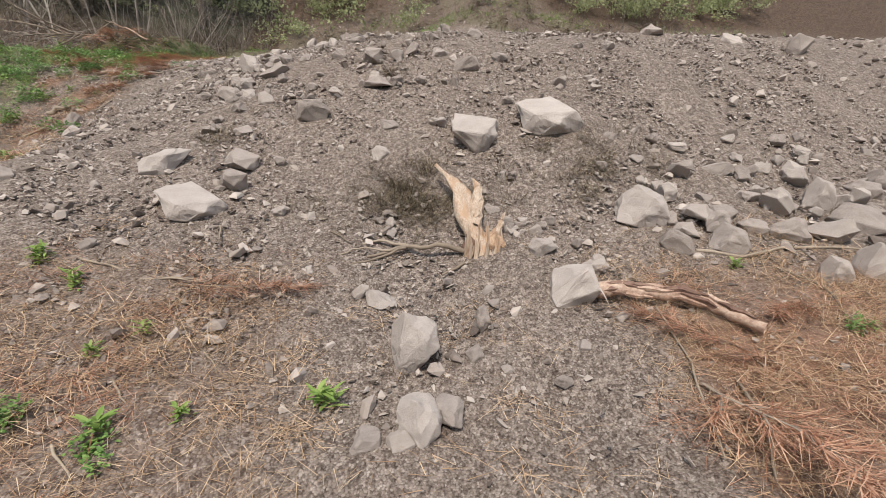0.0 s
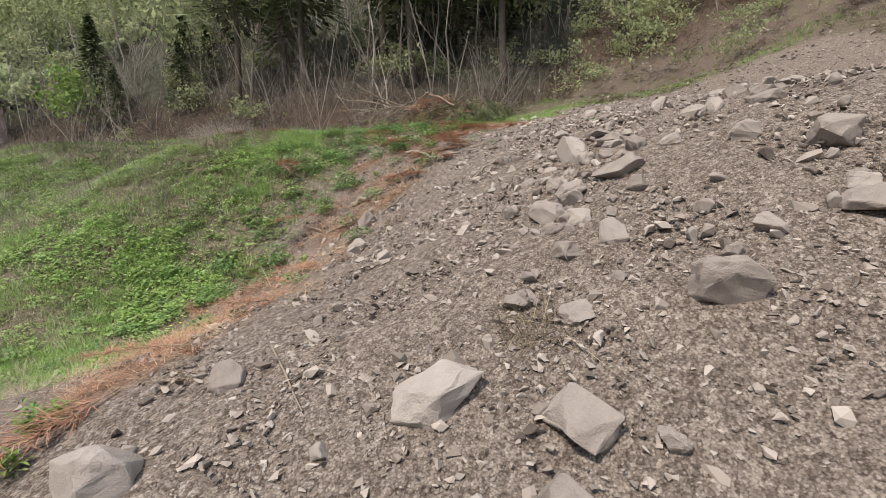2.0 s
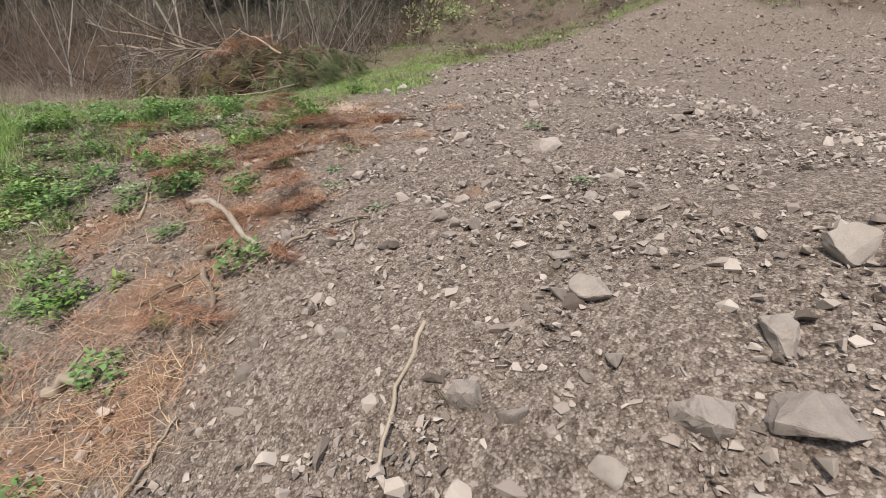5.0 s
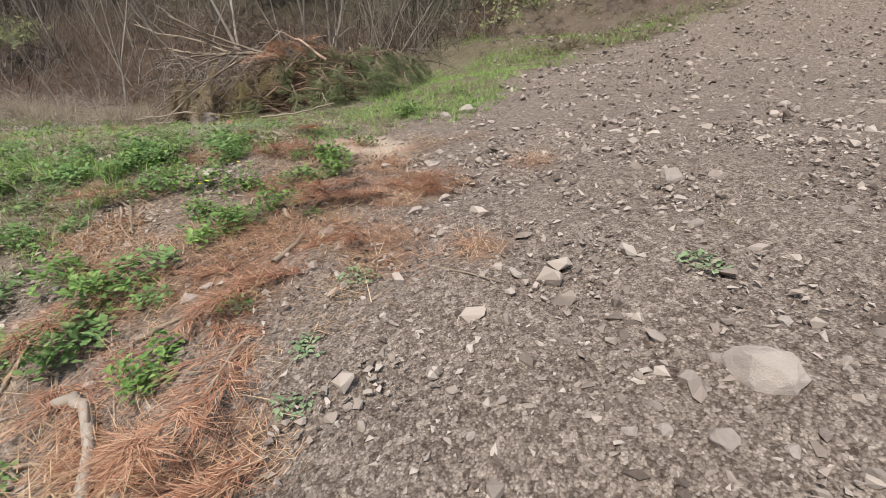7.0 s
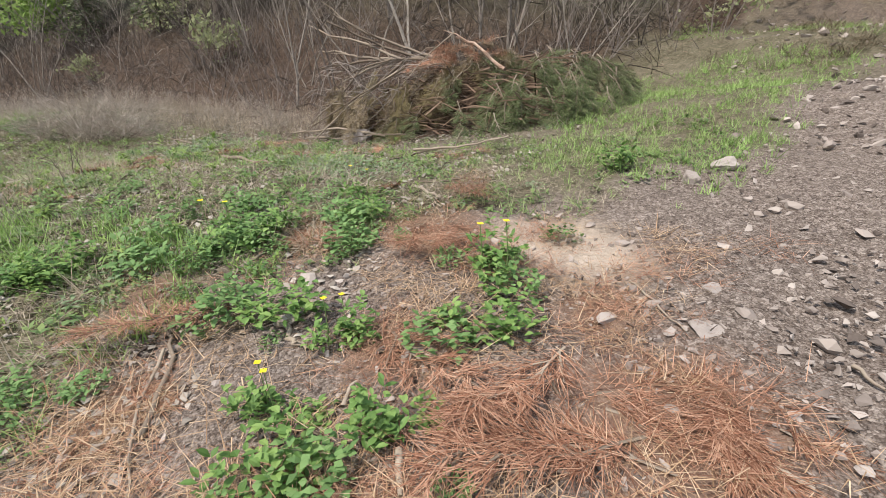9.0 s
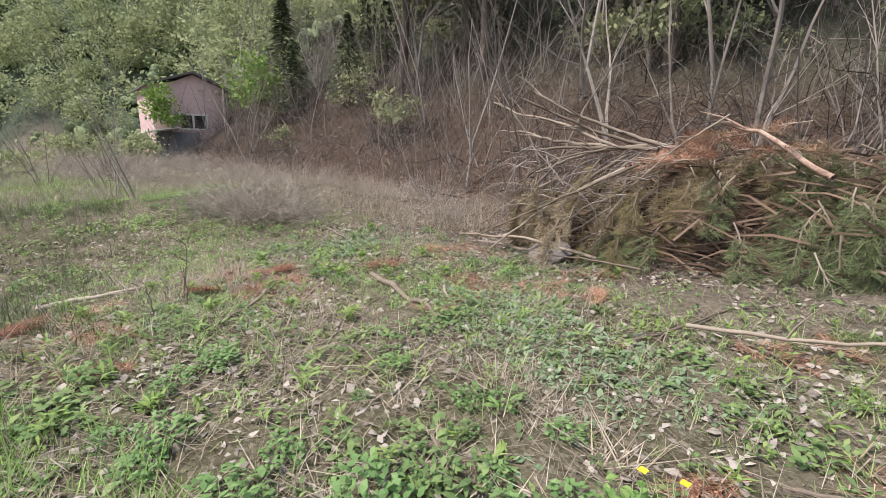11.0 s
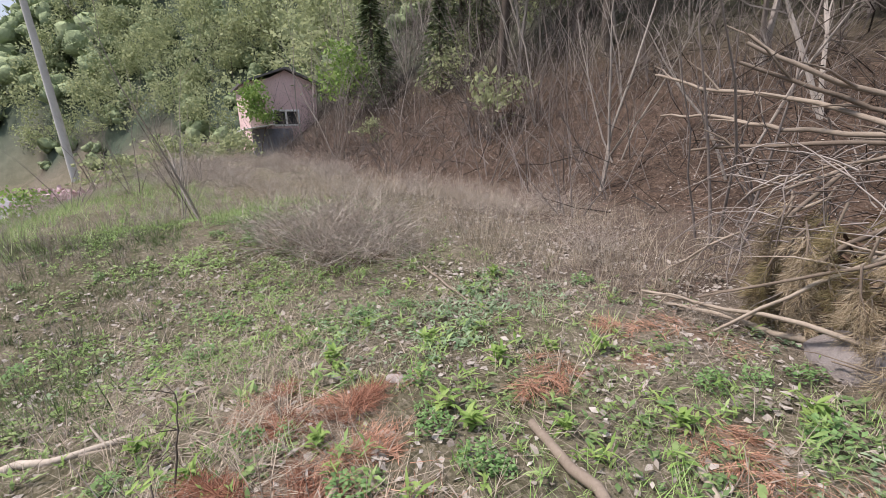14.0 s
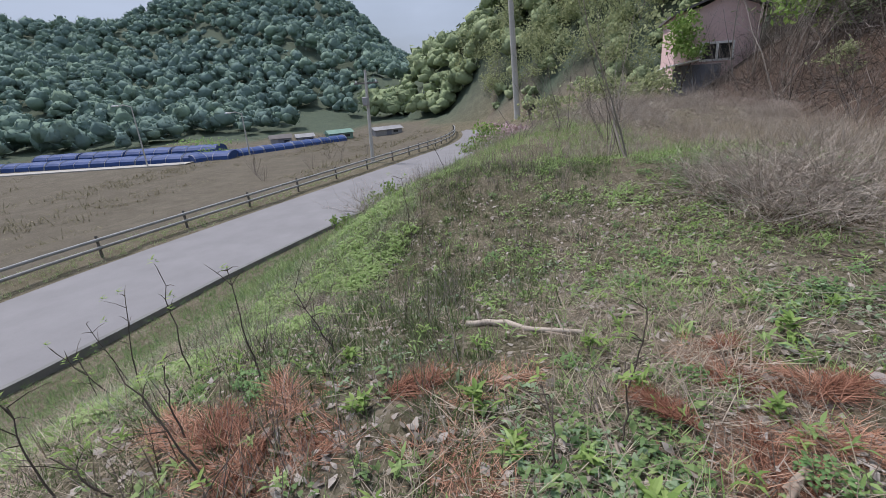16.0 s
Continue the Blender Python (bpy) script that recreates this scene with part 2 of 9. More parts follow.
def split_wood():
    """Pale split wood with grain that runs along the stem."""
    m, nt, b = blank("split_wood", 0.75, 0.25)
    co = nt.nodes.new("ShaderNodeTexCoord").outputs["Object"]
    mp = nt.nodes.new("ShaderNodeMapping")
    mp.inputs["Scale"].default_value = (1, 1, 0.1)
    nt.links.new(co, mp.inputs["Vector"])
    grain, stain = noise_node(nt, 90, 5, 0.7, mp.outputs["Vector"]), noise_node(nt, 7, 4, 0.6, co)
    fac = mix_node(nt, 0.25, grain.outputs["Fac"], stain.outputs["Fac"])
    r = ramp_node(nt, [(0.3, (0.17, 0.105, 0.075)), (0.4, (0.37, 0.26, 0.19)), (0.52, (0.46, 0.37, 0.30)), (0.68, (0.60, 0.525, 0.455))])
    nt.links.new(fac, r.inputs["Fac"])
    streak = ramp_node(nt, [(0.52, (0, 0, 0)), (0.62, (0.8, 0.8, 0.8))])
    heart = noise_node(nt, 14, 3, 0.5, mp.outputs["Vector"])
    nt.links.new(heart.outputs["Fac"], streak.inputs["Fac"])
    nt.links.new(mix_node(nt, streak.outputs["Color"], r.outputs["Color"], (0.42, 0.28, 0.19)), b.inputs["Base Color"])
    bump(nt, b, grain.outputs["Fac"], 0.8, 0.012)
    return m


M["grain"] = split_wood()
M["peeled"] = surface("peeled_reddish_wood", [(0.3, (0.13, 0.075, 0.055)), (0.45, (0.30, 0.20, 0.155)), (0.58, (0.46, 0.345, 0.28)), (0.7, (0.56, 0.46, 0.39))], 9, 45, 0.85, 0.7, 0.01)
M["red_bark"] = surface("reddish_bark", [(0.3, (0.075, 0.045, 0.036)), (0.5, (0.17, 0.105, 0.083)), (0.7, (0.30, 0.21, 0.17))], 8, 50, 0.9, 0.6, 0.01)
M["wood"] = surface("broken_wood", [(0.3, (0.17, 0.10, 0.065)), (0.5, (0.38, 0.26, 0.18)), (0.7, (0.58, 0.46, 0.36))], 9, 70, 0.8, 0.5, 0.006)
M["rust"] = surface("rusty_needles", [(0.1, (0.15, 0.068, 0.043)), (0.5, (0.40, 0.205, 0.135)), (0.9, (0.62, 0.41, 0.295))], 2, 20, 0.8, 0, 0, 0.75, through_light=0.15)
M["red_needles"] = surface("red_brown_needles", [(0.1, (0.075, 0.03, 0.019)), (0.5, (0.225, 0.10, 0.062)), (0.9, (0.43, 0.235, 0.165))], 2, 20, 0.8, 0, 0, 0.75, through_light=0.15)
M["straw"] = surface("straw_needles", [(0.1, (0.24, 0.145, 0.09)), (0.5, (0.46, 0.315, 0.20)), (0.9, (0.64, 0.50, 0.36))], 2, 20, 0.8, 0, 0, 0.75, through_light=0.15)
M["dull_straw"] = surface("dull_straw_needles", [(0.1, (0.13, 0.095, 0.06)), (0.5, (0.30, 0.24, 0.16)), (0.9, (0.48, 0.40, 0.29))], 2, 20, 0.8, 0, 0, 0.75, through_light=0.15)
M["pine"] = surface("green_needles", [(0.1, (0.04, 0.062, 0.034)), (0.5, (0.12, 0.16, 0.08)), (0.9, (0.27, 0.315, 0.165))], 2, 20, 0.7, 0, 0, 0.7, through_light=0.15)
M["pile_pine"] = surface("dark_green_needles", [(0.1, (0.035, 0.052, 0.024)), (0.5, (0.115, 0.15, 0.065)), (0.9, (0.27, 0.31, 0.155))], 2, 20, 0.7, 0, 0, 0.7, through_light=0.15)
M["olive_pine"] = surface("withering_needles", [(0.1, (0.10, 0.085, 0.04)), (0.5, (0.20, 0.17, 0.085)), (0.9, (0.32, 0.25, 0.14))], 2, 20, 0.75, 0, 0, 0.7, through_light=0.15)
M["grass"] = surface("turf_blades", [(0.05, (0.10, 0.16, 0.055)), (0.4, (0.24, 0.345, 0.13)), (0.7, (0.40, 0.475, 0.22)), (0.95, (0.58, 0.56, 0.40))], 1.2, 10, 0.7, 0, 0, 0.6, through_light=0.3)
M["bleached"] = surface("bleached_grass", [(0.05, (0.19, 0.22, 0.13)), (0.5, (0.40, 0.44, 0.28)), (0.95, (0.64, 0.66, 0.50))], 1.5, 10, 0.8, 0, 0, 0.6, through_light=0.25)
M["lush"] = surface("lush_blades", [(0.05, (0.12, 0.20, 0.045)), (0.45, (0.27, 0.43, 0.13)), (0.95, (0.54, 0.65, 0.30))], 0.8, 8, 0.65, 0, 0, 0.5, through_light=0.3)
M["weed"] = surface("weed_leaves", [(0.05, (0.065, 0.115, 0.045)), (0.45, (0.155, 0.25, 0.095)), (0.9, (0.32, 0.41, 0.155))], 2, 12, 0.65, 0, 0, 0.5, spec=0.3, through_light=0.3)
M["herb"] = surface("herb_leaves", [(0.05, (0.05, 0.105, 0.025)), (0.45, (0.135, 0.25, 0.07)), (0.9, (0.33, 0.46, 0.15))], 2, 12, 0.6, 0, 0, 0.5, spec=0.3, through_light=0.25)
M["bright_herb"] = surface("bright_herb_leaves", [(0.05, (0.17, 0.27, 0.07)), (0.45, (0.34, 0.50, 0.17)), (0.9, (0.55, 0.68, 0.32))], 2, 12, 0.6, 0, 0, 0.5, spec=0.3, through_light=0.45)
M["grass_herb"] = surface("pale_herb_leaves", [(0.05, (0.115, 0.185, 0.05)), (0.45, (0.255, 0.365, 0.125)), (0.9, (0.45, 0.54, 0.26))], 2, 12, 0.65, 0, 0, 0.5, through_light=0.35)
M["lance_leaf"] = surface("lance_leaves", [(0.05, (0.13, 0.21, 0.06)), (0.45, (0.25, 0.375, 0.125)), (0.9, (0.41, 0.52, 0.22))], 2, 12, 0.6, 0, 0, 0.5, spec=0.3, through_light=0.35)
M["teal_weed"] = surface("grey_green_leaves", [(0.05, (0.10, 0.16, 0.085)), (0.5, (0.22, 0.32, 0.18)), (0.9, (0.37, 0.46, 0.30))], 2, 12, 0.65, 0, 0, 0.5, through_light=0.25)
M["hay"] = surface("dry_grass", [(0.05, (0.18, 0.145, 0.11)), (0.5, (0.38, 0.32, 0.245)), (0.95, (0.60, 0.53, 0.43))], 2, 15, 0.85, 0, 0, 0.7, through_light=0.2)
M["grey_stalk"] = surface("grey_dead_stalks", [(0.05, (0.075, 0.058, 0.046)), (0.5, (0.215, 0.178, 0.145)), (0.95, (0.46, 0.40, 0.335))], 2, 15, 0.85, 0, 0, 0.75, through_light=0.1)
M["field_weed"] = surface("field_stubble", [(0.05, (0.08, 0.085, 0.045)), (0.5, (0.18, 0.165, 0.10)), (0.95, (0.32, 0.28, 0.20))], 0.15, 3, 0.9, 0, 0, 0.6, through_light=0.2)
M["dry_leaf"] = surface("dry_leaves", [(0.05, (0.10, 0.062, 0.045)), (0.5, (0.21, 0.14, 0.105)), (0.95, (0.33, 0.25, 0.20))], 2, 15, 0.85, 0, 0, 0.75)
M["pale_leaf"] = surface("bleached_leaves", [(0.05, (0.16, 0.136, 0.115)), (0.5, (0.33, 0.295, 0.26)), (0.95, (0.48, 0.435, 0.395))], 2, 15, 0.85, 0, 0, 0.75)
M["petal"] = surface("yellow_petals", [(0.2, (0.75, 0.56, 0.02)), (0.8, (0.85, 0.70, 0.05))], 3, 20, 0.6, 0, 0)
M["spring"] = surface("spring_leaves", [(0.05, (0.17, 0.195, 0.115)), (0.45, (0.315, 0.355, 0.195)), (0.9, (0.50, 0.53, 0.31))], 0.25, 2, 0.85, 0, 0, 0.5, through_light=0.45)
M["fresh"] = surface("fresh_leaves", [(0.05, (0.09, 0.155, 0.04)), (0.45, (0.205, 0.32, 0.085)), (0.9, (0.38, 0.48, 0.17))], 0.6, 4, 0.7, 0, 0, 0.55, through_light=0.35)
M["spur"] = surface("spur_leaves", [(0.1, (0.165, 0.205, 0.125)), (0.5, (0.275, 0.335, 0.19)), (0.9, (0.40, 0.45, 0.27))], 0.06, 1.2, 0.95, 0.9, 0.5, 0.35, spec=0.05)
M["rank"] = surface("rank_grass", [(0.05, (0.04, 0.064, 0.027)), (0.5, (0.105, 0.145, 0.06)), (0.9, (0.24, 0.275, 0.135))], 1.5, 10, 0.75, 0, 0, 0.6, through_light=0.2)
M["clump_leaf"] = surface("clump_leaves", [(0.05, (0.07, 0.135, 0.05)), (0.45, (0.15, 0.27, 0.095)), (0.9, (0.28, 0.42, 0.17))], 2, 12, 0.65, 0, 0, 0.5, spec=0.3, through_light=0.3)
M["bright_leaf"] = surface("bright_leaves", [(0.1, (0.16, 0.26, 0.09)), (0.5, (0.26, 0.40, 0.14)), (0.9, (0.38, 0.52, 0.22))], 1, 4, 0.8, 0, 0, 0.4, through_light=0.4)
# Distance haze is put into these bluish leaf greens.
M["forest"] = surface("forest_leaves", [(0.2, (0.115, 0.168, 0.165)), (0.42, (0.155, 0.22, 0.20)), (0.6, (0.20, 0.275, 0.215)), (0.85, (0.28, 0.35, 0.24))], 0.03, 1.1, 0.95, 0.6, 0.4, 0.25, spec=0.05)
M["pinkish"] = surface("blossom", [(0.2, (0.45, 0.30, 0.33)), (0.8, (0.66, 0.5, 0.52))], 2, 10, 0.8, 0, 0)

# ---- helpers for building ----
rng = np.random.default_rng(7)


def mesh_of(name, verts, faces, mat, smooth=False):
    me = bpy.data.meshes.new(name)
    me.from_pydata([tuple(v) for v in verts], [], [tuple(f) for f in faces])
    for m in mat if isinstance(mat, (list, tuple)) else [mat]:
        me.materials.append(m)
    if smooth:
        me.shade_smooth()
    me.update()
    return me


def array_mesh(name, verts, faces, mat, smooth=False):
    """A mesh out of numpy arrays whose faces all have as many corners."""
    me = bpy.data.meshes.new(name)
    n, k = faces.shape
    me.vertices.add(len(verts))
    me.vertices.foreach_set("co", np.asarray(verts, np.float32).ravel())
    me.loops.add(n * k)
    me.loops.foreach_set("vertex_index", np.asarray(faces, np.int32).ravel())
    me.polygons.add(n)
    me.polygons.foreach_set("loop_start", np.arange(0, n * k, k, dtype=np.int32))
    me.polygons.foreach_set("loop_total", np.full(n, k, np.int32))
    me.polygons.foreach_set("use_smooth", np.full(n, smooth, bool))
    me.materials.append(mat)
    me.update()
    me.validate()
    return me


def thing(name, me, label, category, group="", kind="", at=(0, 0, 0)):
    ob = tagged(new(name, me), label, category, group, kind)
    ob.location = at
    return ob


def part(name, me, parent, label=""):
    ob = new(name, me)
    ob.parent = parent
    if label:
        ob["label"] = label
    return ob


def box_data(x0, y0, z0, x1, y1, z1):
    v = [(x, y, z) for z in (z0, z1) for y in (y0, y1) for x in (x0, x1)]
    return v, [(0, 2, 3, 1), (4, 5, 7, 6), (0, 1, 5, 4), (2, 6, 7, 3), (0, 4, 6, 2), (1, 3, 7, 5)]


def box(name, lo, hi, mat, bevel=0.01):
    bm = bmesh.new()
    v, f = box_data(*lo, *hi)
    vs = [bm.verts.new(p) for p in v]
    for q in f:
        bm.faces.new([vs[i] for i in q])
    if bevel:
        bmesh.ops.bevel(bm, geom=bm.edges[:], offset=bevel, segments=1, affect="EDGES")
    me = bpy.data.meshes.new(name)
    bm.to_mesh(me)
    bm.free()
    me.materials.append(mat)
    return me


# ---- the lie of the land ----
def smooth_step(a, b, v):
    t = np.clip((v - a) / (b - a), 0, 1)
    return t * t * (3 - 2 * t)


def road_mid(x):
    run = np.maximum(0, -17 - x)
    return -3.2 + 0.11 * (np.sqrt(run**2 + 9) - 3) - 0.013 * np.maximum(0, -50 - x) ** 2


def road_level(x):
    return -1.0 + 0.05 * np.clip(x + 14, 0, 16)


def hill_foot(x):
    return np.maximum(17.8 + 0.02 * (x + 10) - 0.025 * np.maximum(0, -50 - x) ** 2, road_mid(x) + 6)


def veg_foot(x):
    """Where the brush of the hill begins: further back behind the heap."""
    return hill_foot(x) + 8.0 * smooth_step(-6.0, -2.5, x) * (1 - 0.55 * smooth_step(6, 12, x))


LEVELS = (
    (0.00, 0.00, 0.00, -0.01, 0.00, 0.00, 0.00, 0.00, 0.00, 0.00),
    (0.00, -0.03, -0.07, -0.21, 0.10, 0.24, 0.52, -0.02, -0.18, -0.33),
    (0.00, -0.03, -0.10, -0.46, -0.59, -0.13, 0.14, 0.24, -0.20, -0.65),
    (0.00, -0.05, -0.25, -0.67, -0.08, 0.10, 0.03, 0.12, -0.44, -1.08),
    (0.00, 0.09, 0.10, -1.27, -0.63, 0.05, 0.23, 0.51, -0.47, -1.54),
    (0.00, 0.50, 0.60, -0.19, -0.33, -0.02, 0.43, 0.87, -0.15, -1.89),
    (0.00, 0.20, 0.30, 0.65, -0.01, 0.16, 0.47, 0.96, -0.09, -1.65),
    (0.00, 0.54, 0.42, 0.81, -0.29, -0.34, 0.40, 0.94, 0.54, -0.57),
    (0.00, 0.47, 0.45, 0.79, 0.14, -0.05, 0.44, 0.87, 0.82, 0.62),
)


def cubic(t):
    return np.stack([-0.5 * t + t * t - 0.5 * t**3, 1 - 2.5 * t * t + 1.5 * t**3, 0.5 * t + 2 * t * t - 1.5 * t**3, -0.5 * t * t + 0.5 * t**3], -1)


def ground(x, y):
    """Height of the ground: road, bank, levelled yard and hillside, and the heap's own rise and dips on a 3 m raster."""
    x, y = np.atleast_1d(np.asarray(x, float)), np.atleast_1d(np.asarray(y, float))
    low = road_level(x)
    side = y - road_mid(x)
    z = low + (3.05 - low) * smooth_step(3.2, 13.6, side)
    up = np.maximum(0, y - hill_foot(x))
    z = z + 0.8 * (np.sqrt(up * up + 1) - 1) * (1 - 0.55 * smooth_step(20, 120, up)) * smooth_step(-135, -88, x)
    gx, gy = (np.clip(x, -18, 6) + 18) / 3, (np.clip(y, -3, 24) + 3) / 3
    i, j = np.minimum(gx.astype(int), 7), np.minimum(gy.astype(int), 8)
    wx, wy, lev = cubic(gx - i), cubic(gy - j), np.array(LEVELS)
    for a in range(4):
        for b in range(4):
            z = z + wx[:, a] * wy[:, b] * lev[np.clip(i + a - 1, 0, 8), np.clip(j + b - 1, 0, 9)]
    # the valley floor past the road, and the mountain across it
    far = np.maximum(0, -9.0 - side)
    z = z - 0.6 * smooth_step(0, 2.5, far)
    dist, turn = np.hypot(x + 8, y - 12), np.degrees(np.arctan2(x + 8, y - 12))
    high = np.interp(turn, [-180, -150, -140, -131, -124, -117, -113, -108, -103, -60, 60, 120, 180], [40, 39, 40, 49, 55, 40, 19, 9, 0, 0, 0, 30, 40])
    z = z + high * smooth_step(80, 290, dist) * (1 + 0.07 * np.sin(x * 0.06 + y * 0.045))
    # a wooded spur above the road's bend
    z = z + 26 * np.exp(-(((x + 118) / 22) ** 2 + ((y - 19) / 23) ** 2))
    return z


def z_at(x, y):
    return float(ground(x, y)[0])


def rubble_edge(y):
    """The heap's side towards the turf, as x over y."""
    return np.interp(y, [-2, 2, 4, 6, 8, 10, 12, 13, 14.5, 16, 18, 19.5, 20.9, 21.8, 24], [-1.2, -2.2, -2.8, -3.2, -3.2, -3.3, -3.4, -3.2, -2.8, -2.7, -2.2, -1.4, -0.3, 2.5, 10])


def rubble_back(x):
    """Where the heap ends against the cut slope behind it, as y over x."""
    return np.interp(x, [-4, -2, 0, 1.4, 3.3, 5, 7.2, 10, 14], [17.5, 19.2, 20.7, 21.3, 21.9, 21.9, 20.8, 20.2, 20.0])


def turf_edge(y):
    """Where closed turf begins below the stony foot of the heap, as x over y."""
    return np.interp(y, [2, 4, 6, 8, 9, 10, 11, 12, 13, 14, 15, 16, 18, 24], [-4.9, -5.2, -5.4, -5.5, -5.4, -5.7, -5.8, -5.3, -4.5, -3.8, -3.1, -2.8, -2.2, 10])


# patches of rusty needles: x, y and half width
RUST = ((-4.1, 10.4, 0.35), (-3.3, 11.4, 0.45), (-4.24, 7.1, 0.4), (-6.67, 9.0, 0.35), (-4.1, 8.1, 0.35), (-4.0, 9.87, 0.4), (-2.03, 8.63, 0.13), (-3.75, 8.75, 0.28), (-3.33, 8.9, 0.2), (-5.0, 10.05, 0.25), (-3.2, 10.3, 0.3), (-5.02, 12.38, 0.4), (-4.6, 9.75, 0.3), (-2.34, 11.96, 0.15), (-2.55, 10.25, 0.2), (-3.3, 11.25, 0.35), (-4.57, 11.3, 0.3), (-3.73, 11.9, 0.25), (-5.47, 10.43, 0.25), (-5.7, 11.95, 0.25), (-5.34, 13.52, 0.2), (-6.14, 11.0, 0.2), (-9.2, 12.46, 0.23), (-10.13, 12.4, 0.22), (-8.64, 14.36, 0.14), (-8.05, 14.2, 0.12), (-7.6, 14.5, 0.16), (-9.42, 15.4, 0.18), (-9.4, 14.6, 0.14), (-9.85, 12.75, 0.20), (-8.9, 10.45, 0.25), (-9.5, 12.5, 0.22), (-8.93, 11.35, 0.18), (-9.44, 10.84, 0.14), (-4.79, 5.06, 0.35), (-3.6, 3.9, 0.35), (-3.87, 8.22, 0.3), (-4.4, 6.2, 0.35), (-3.7, 7.4, 0.3), (-5.0, 8.9, 0.3))


def rust_patches(x, y):
    out = 0 * x
    for a, b, w in RUST:
        out = np.maximum(out, np.exp(-(((x - a) ** 2 + (y - b) ** 2) / w**2) ** 1.5))
    return out


def margin(x, y, wob):
    """The stony foot of the heap between rubble and turf."""
    return smooth_step(-0.3, 0.4, rubble_edge(y) - x + 0.4 * wob) * smooth_step(-0.4, 0.5, x - turf_edge(y) + 0.5 * wob) * smooth_step(3.5, 5, y) * smooth_step(14.2, 12.8, y)


def covers(x, y, wob):
    """How much leaf litter, turf and rusty needles cover the soil."""
    off, toff = rubble_edge(y) - x + 0.5 * wob, turf_edge(y) - x + 0.5 * wob
    turf = smooth_step(-0.4, 0.7, toff)
    foot = smooth_step(3.1, 2.3, y + 0.4 * wob) * (y > -4)
    rust = np.maximum(0.3 * margin(x, y, wob) * smooth_step(0.1, 0.6, wob), 0.85 * rust_patches(x + 0.12 * wob, y - 0.12 * wob))
    rust = np.maximum(rust, 0.7 * foot * smooth_step(-0.3, -0.9, x + 0.4 * wob) * smooth_step(-5.5, -3.5, x) * (0.45 + 0.55 * smooth_step(-0.2, 0.3, wob)))
    rust = np.maximum(rust, smooth_step(2.5, 2.1, y + 0.2 * wob) * (y > -4) * smooth_step(1.15, 1.6, x + 0.4 * wob) * smooth_step(4.3, 2.8, x + 0.7 * wob) * smooth_step(-0.6, 0.8, y + 0.7 * wob) * (0.55 + 0.45 * smooth_step(-0.15, 0.2, wob)))
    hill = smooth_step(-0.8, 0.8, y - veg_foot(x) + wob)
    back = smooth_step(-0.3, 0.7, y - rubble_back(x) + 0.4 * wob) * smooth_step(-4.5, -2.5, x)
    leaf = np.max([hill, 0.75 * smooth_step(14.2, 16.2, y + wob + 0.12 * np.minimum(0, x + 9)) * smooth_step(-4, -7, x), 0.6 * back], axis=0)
    turf = np.where(y > 16, turf * smooth_step(-3, -6, x - 3), turf) * (1 - leaf)
    turf = np.maximum(turf, smooth_step(24, 22, y) * smooth_step(15.5, 17, y + 0.3 * x) * smooth_step(0.0, 0.7, off) * smooth_step(-7, -5, x))
    turf = np.maximum(turf, 0.8 * back * smooth_step(-0.1, 0.35, wob) * (1 - hill))
    return leaf, turf, rust


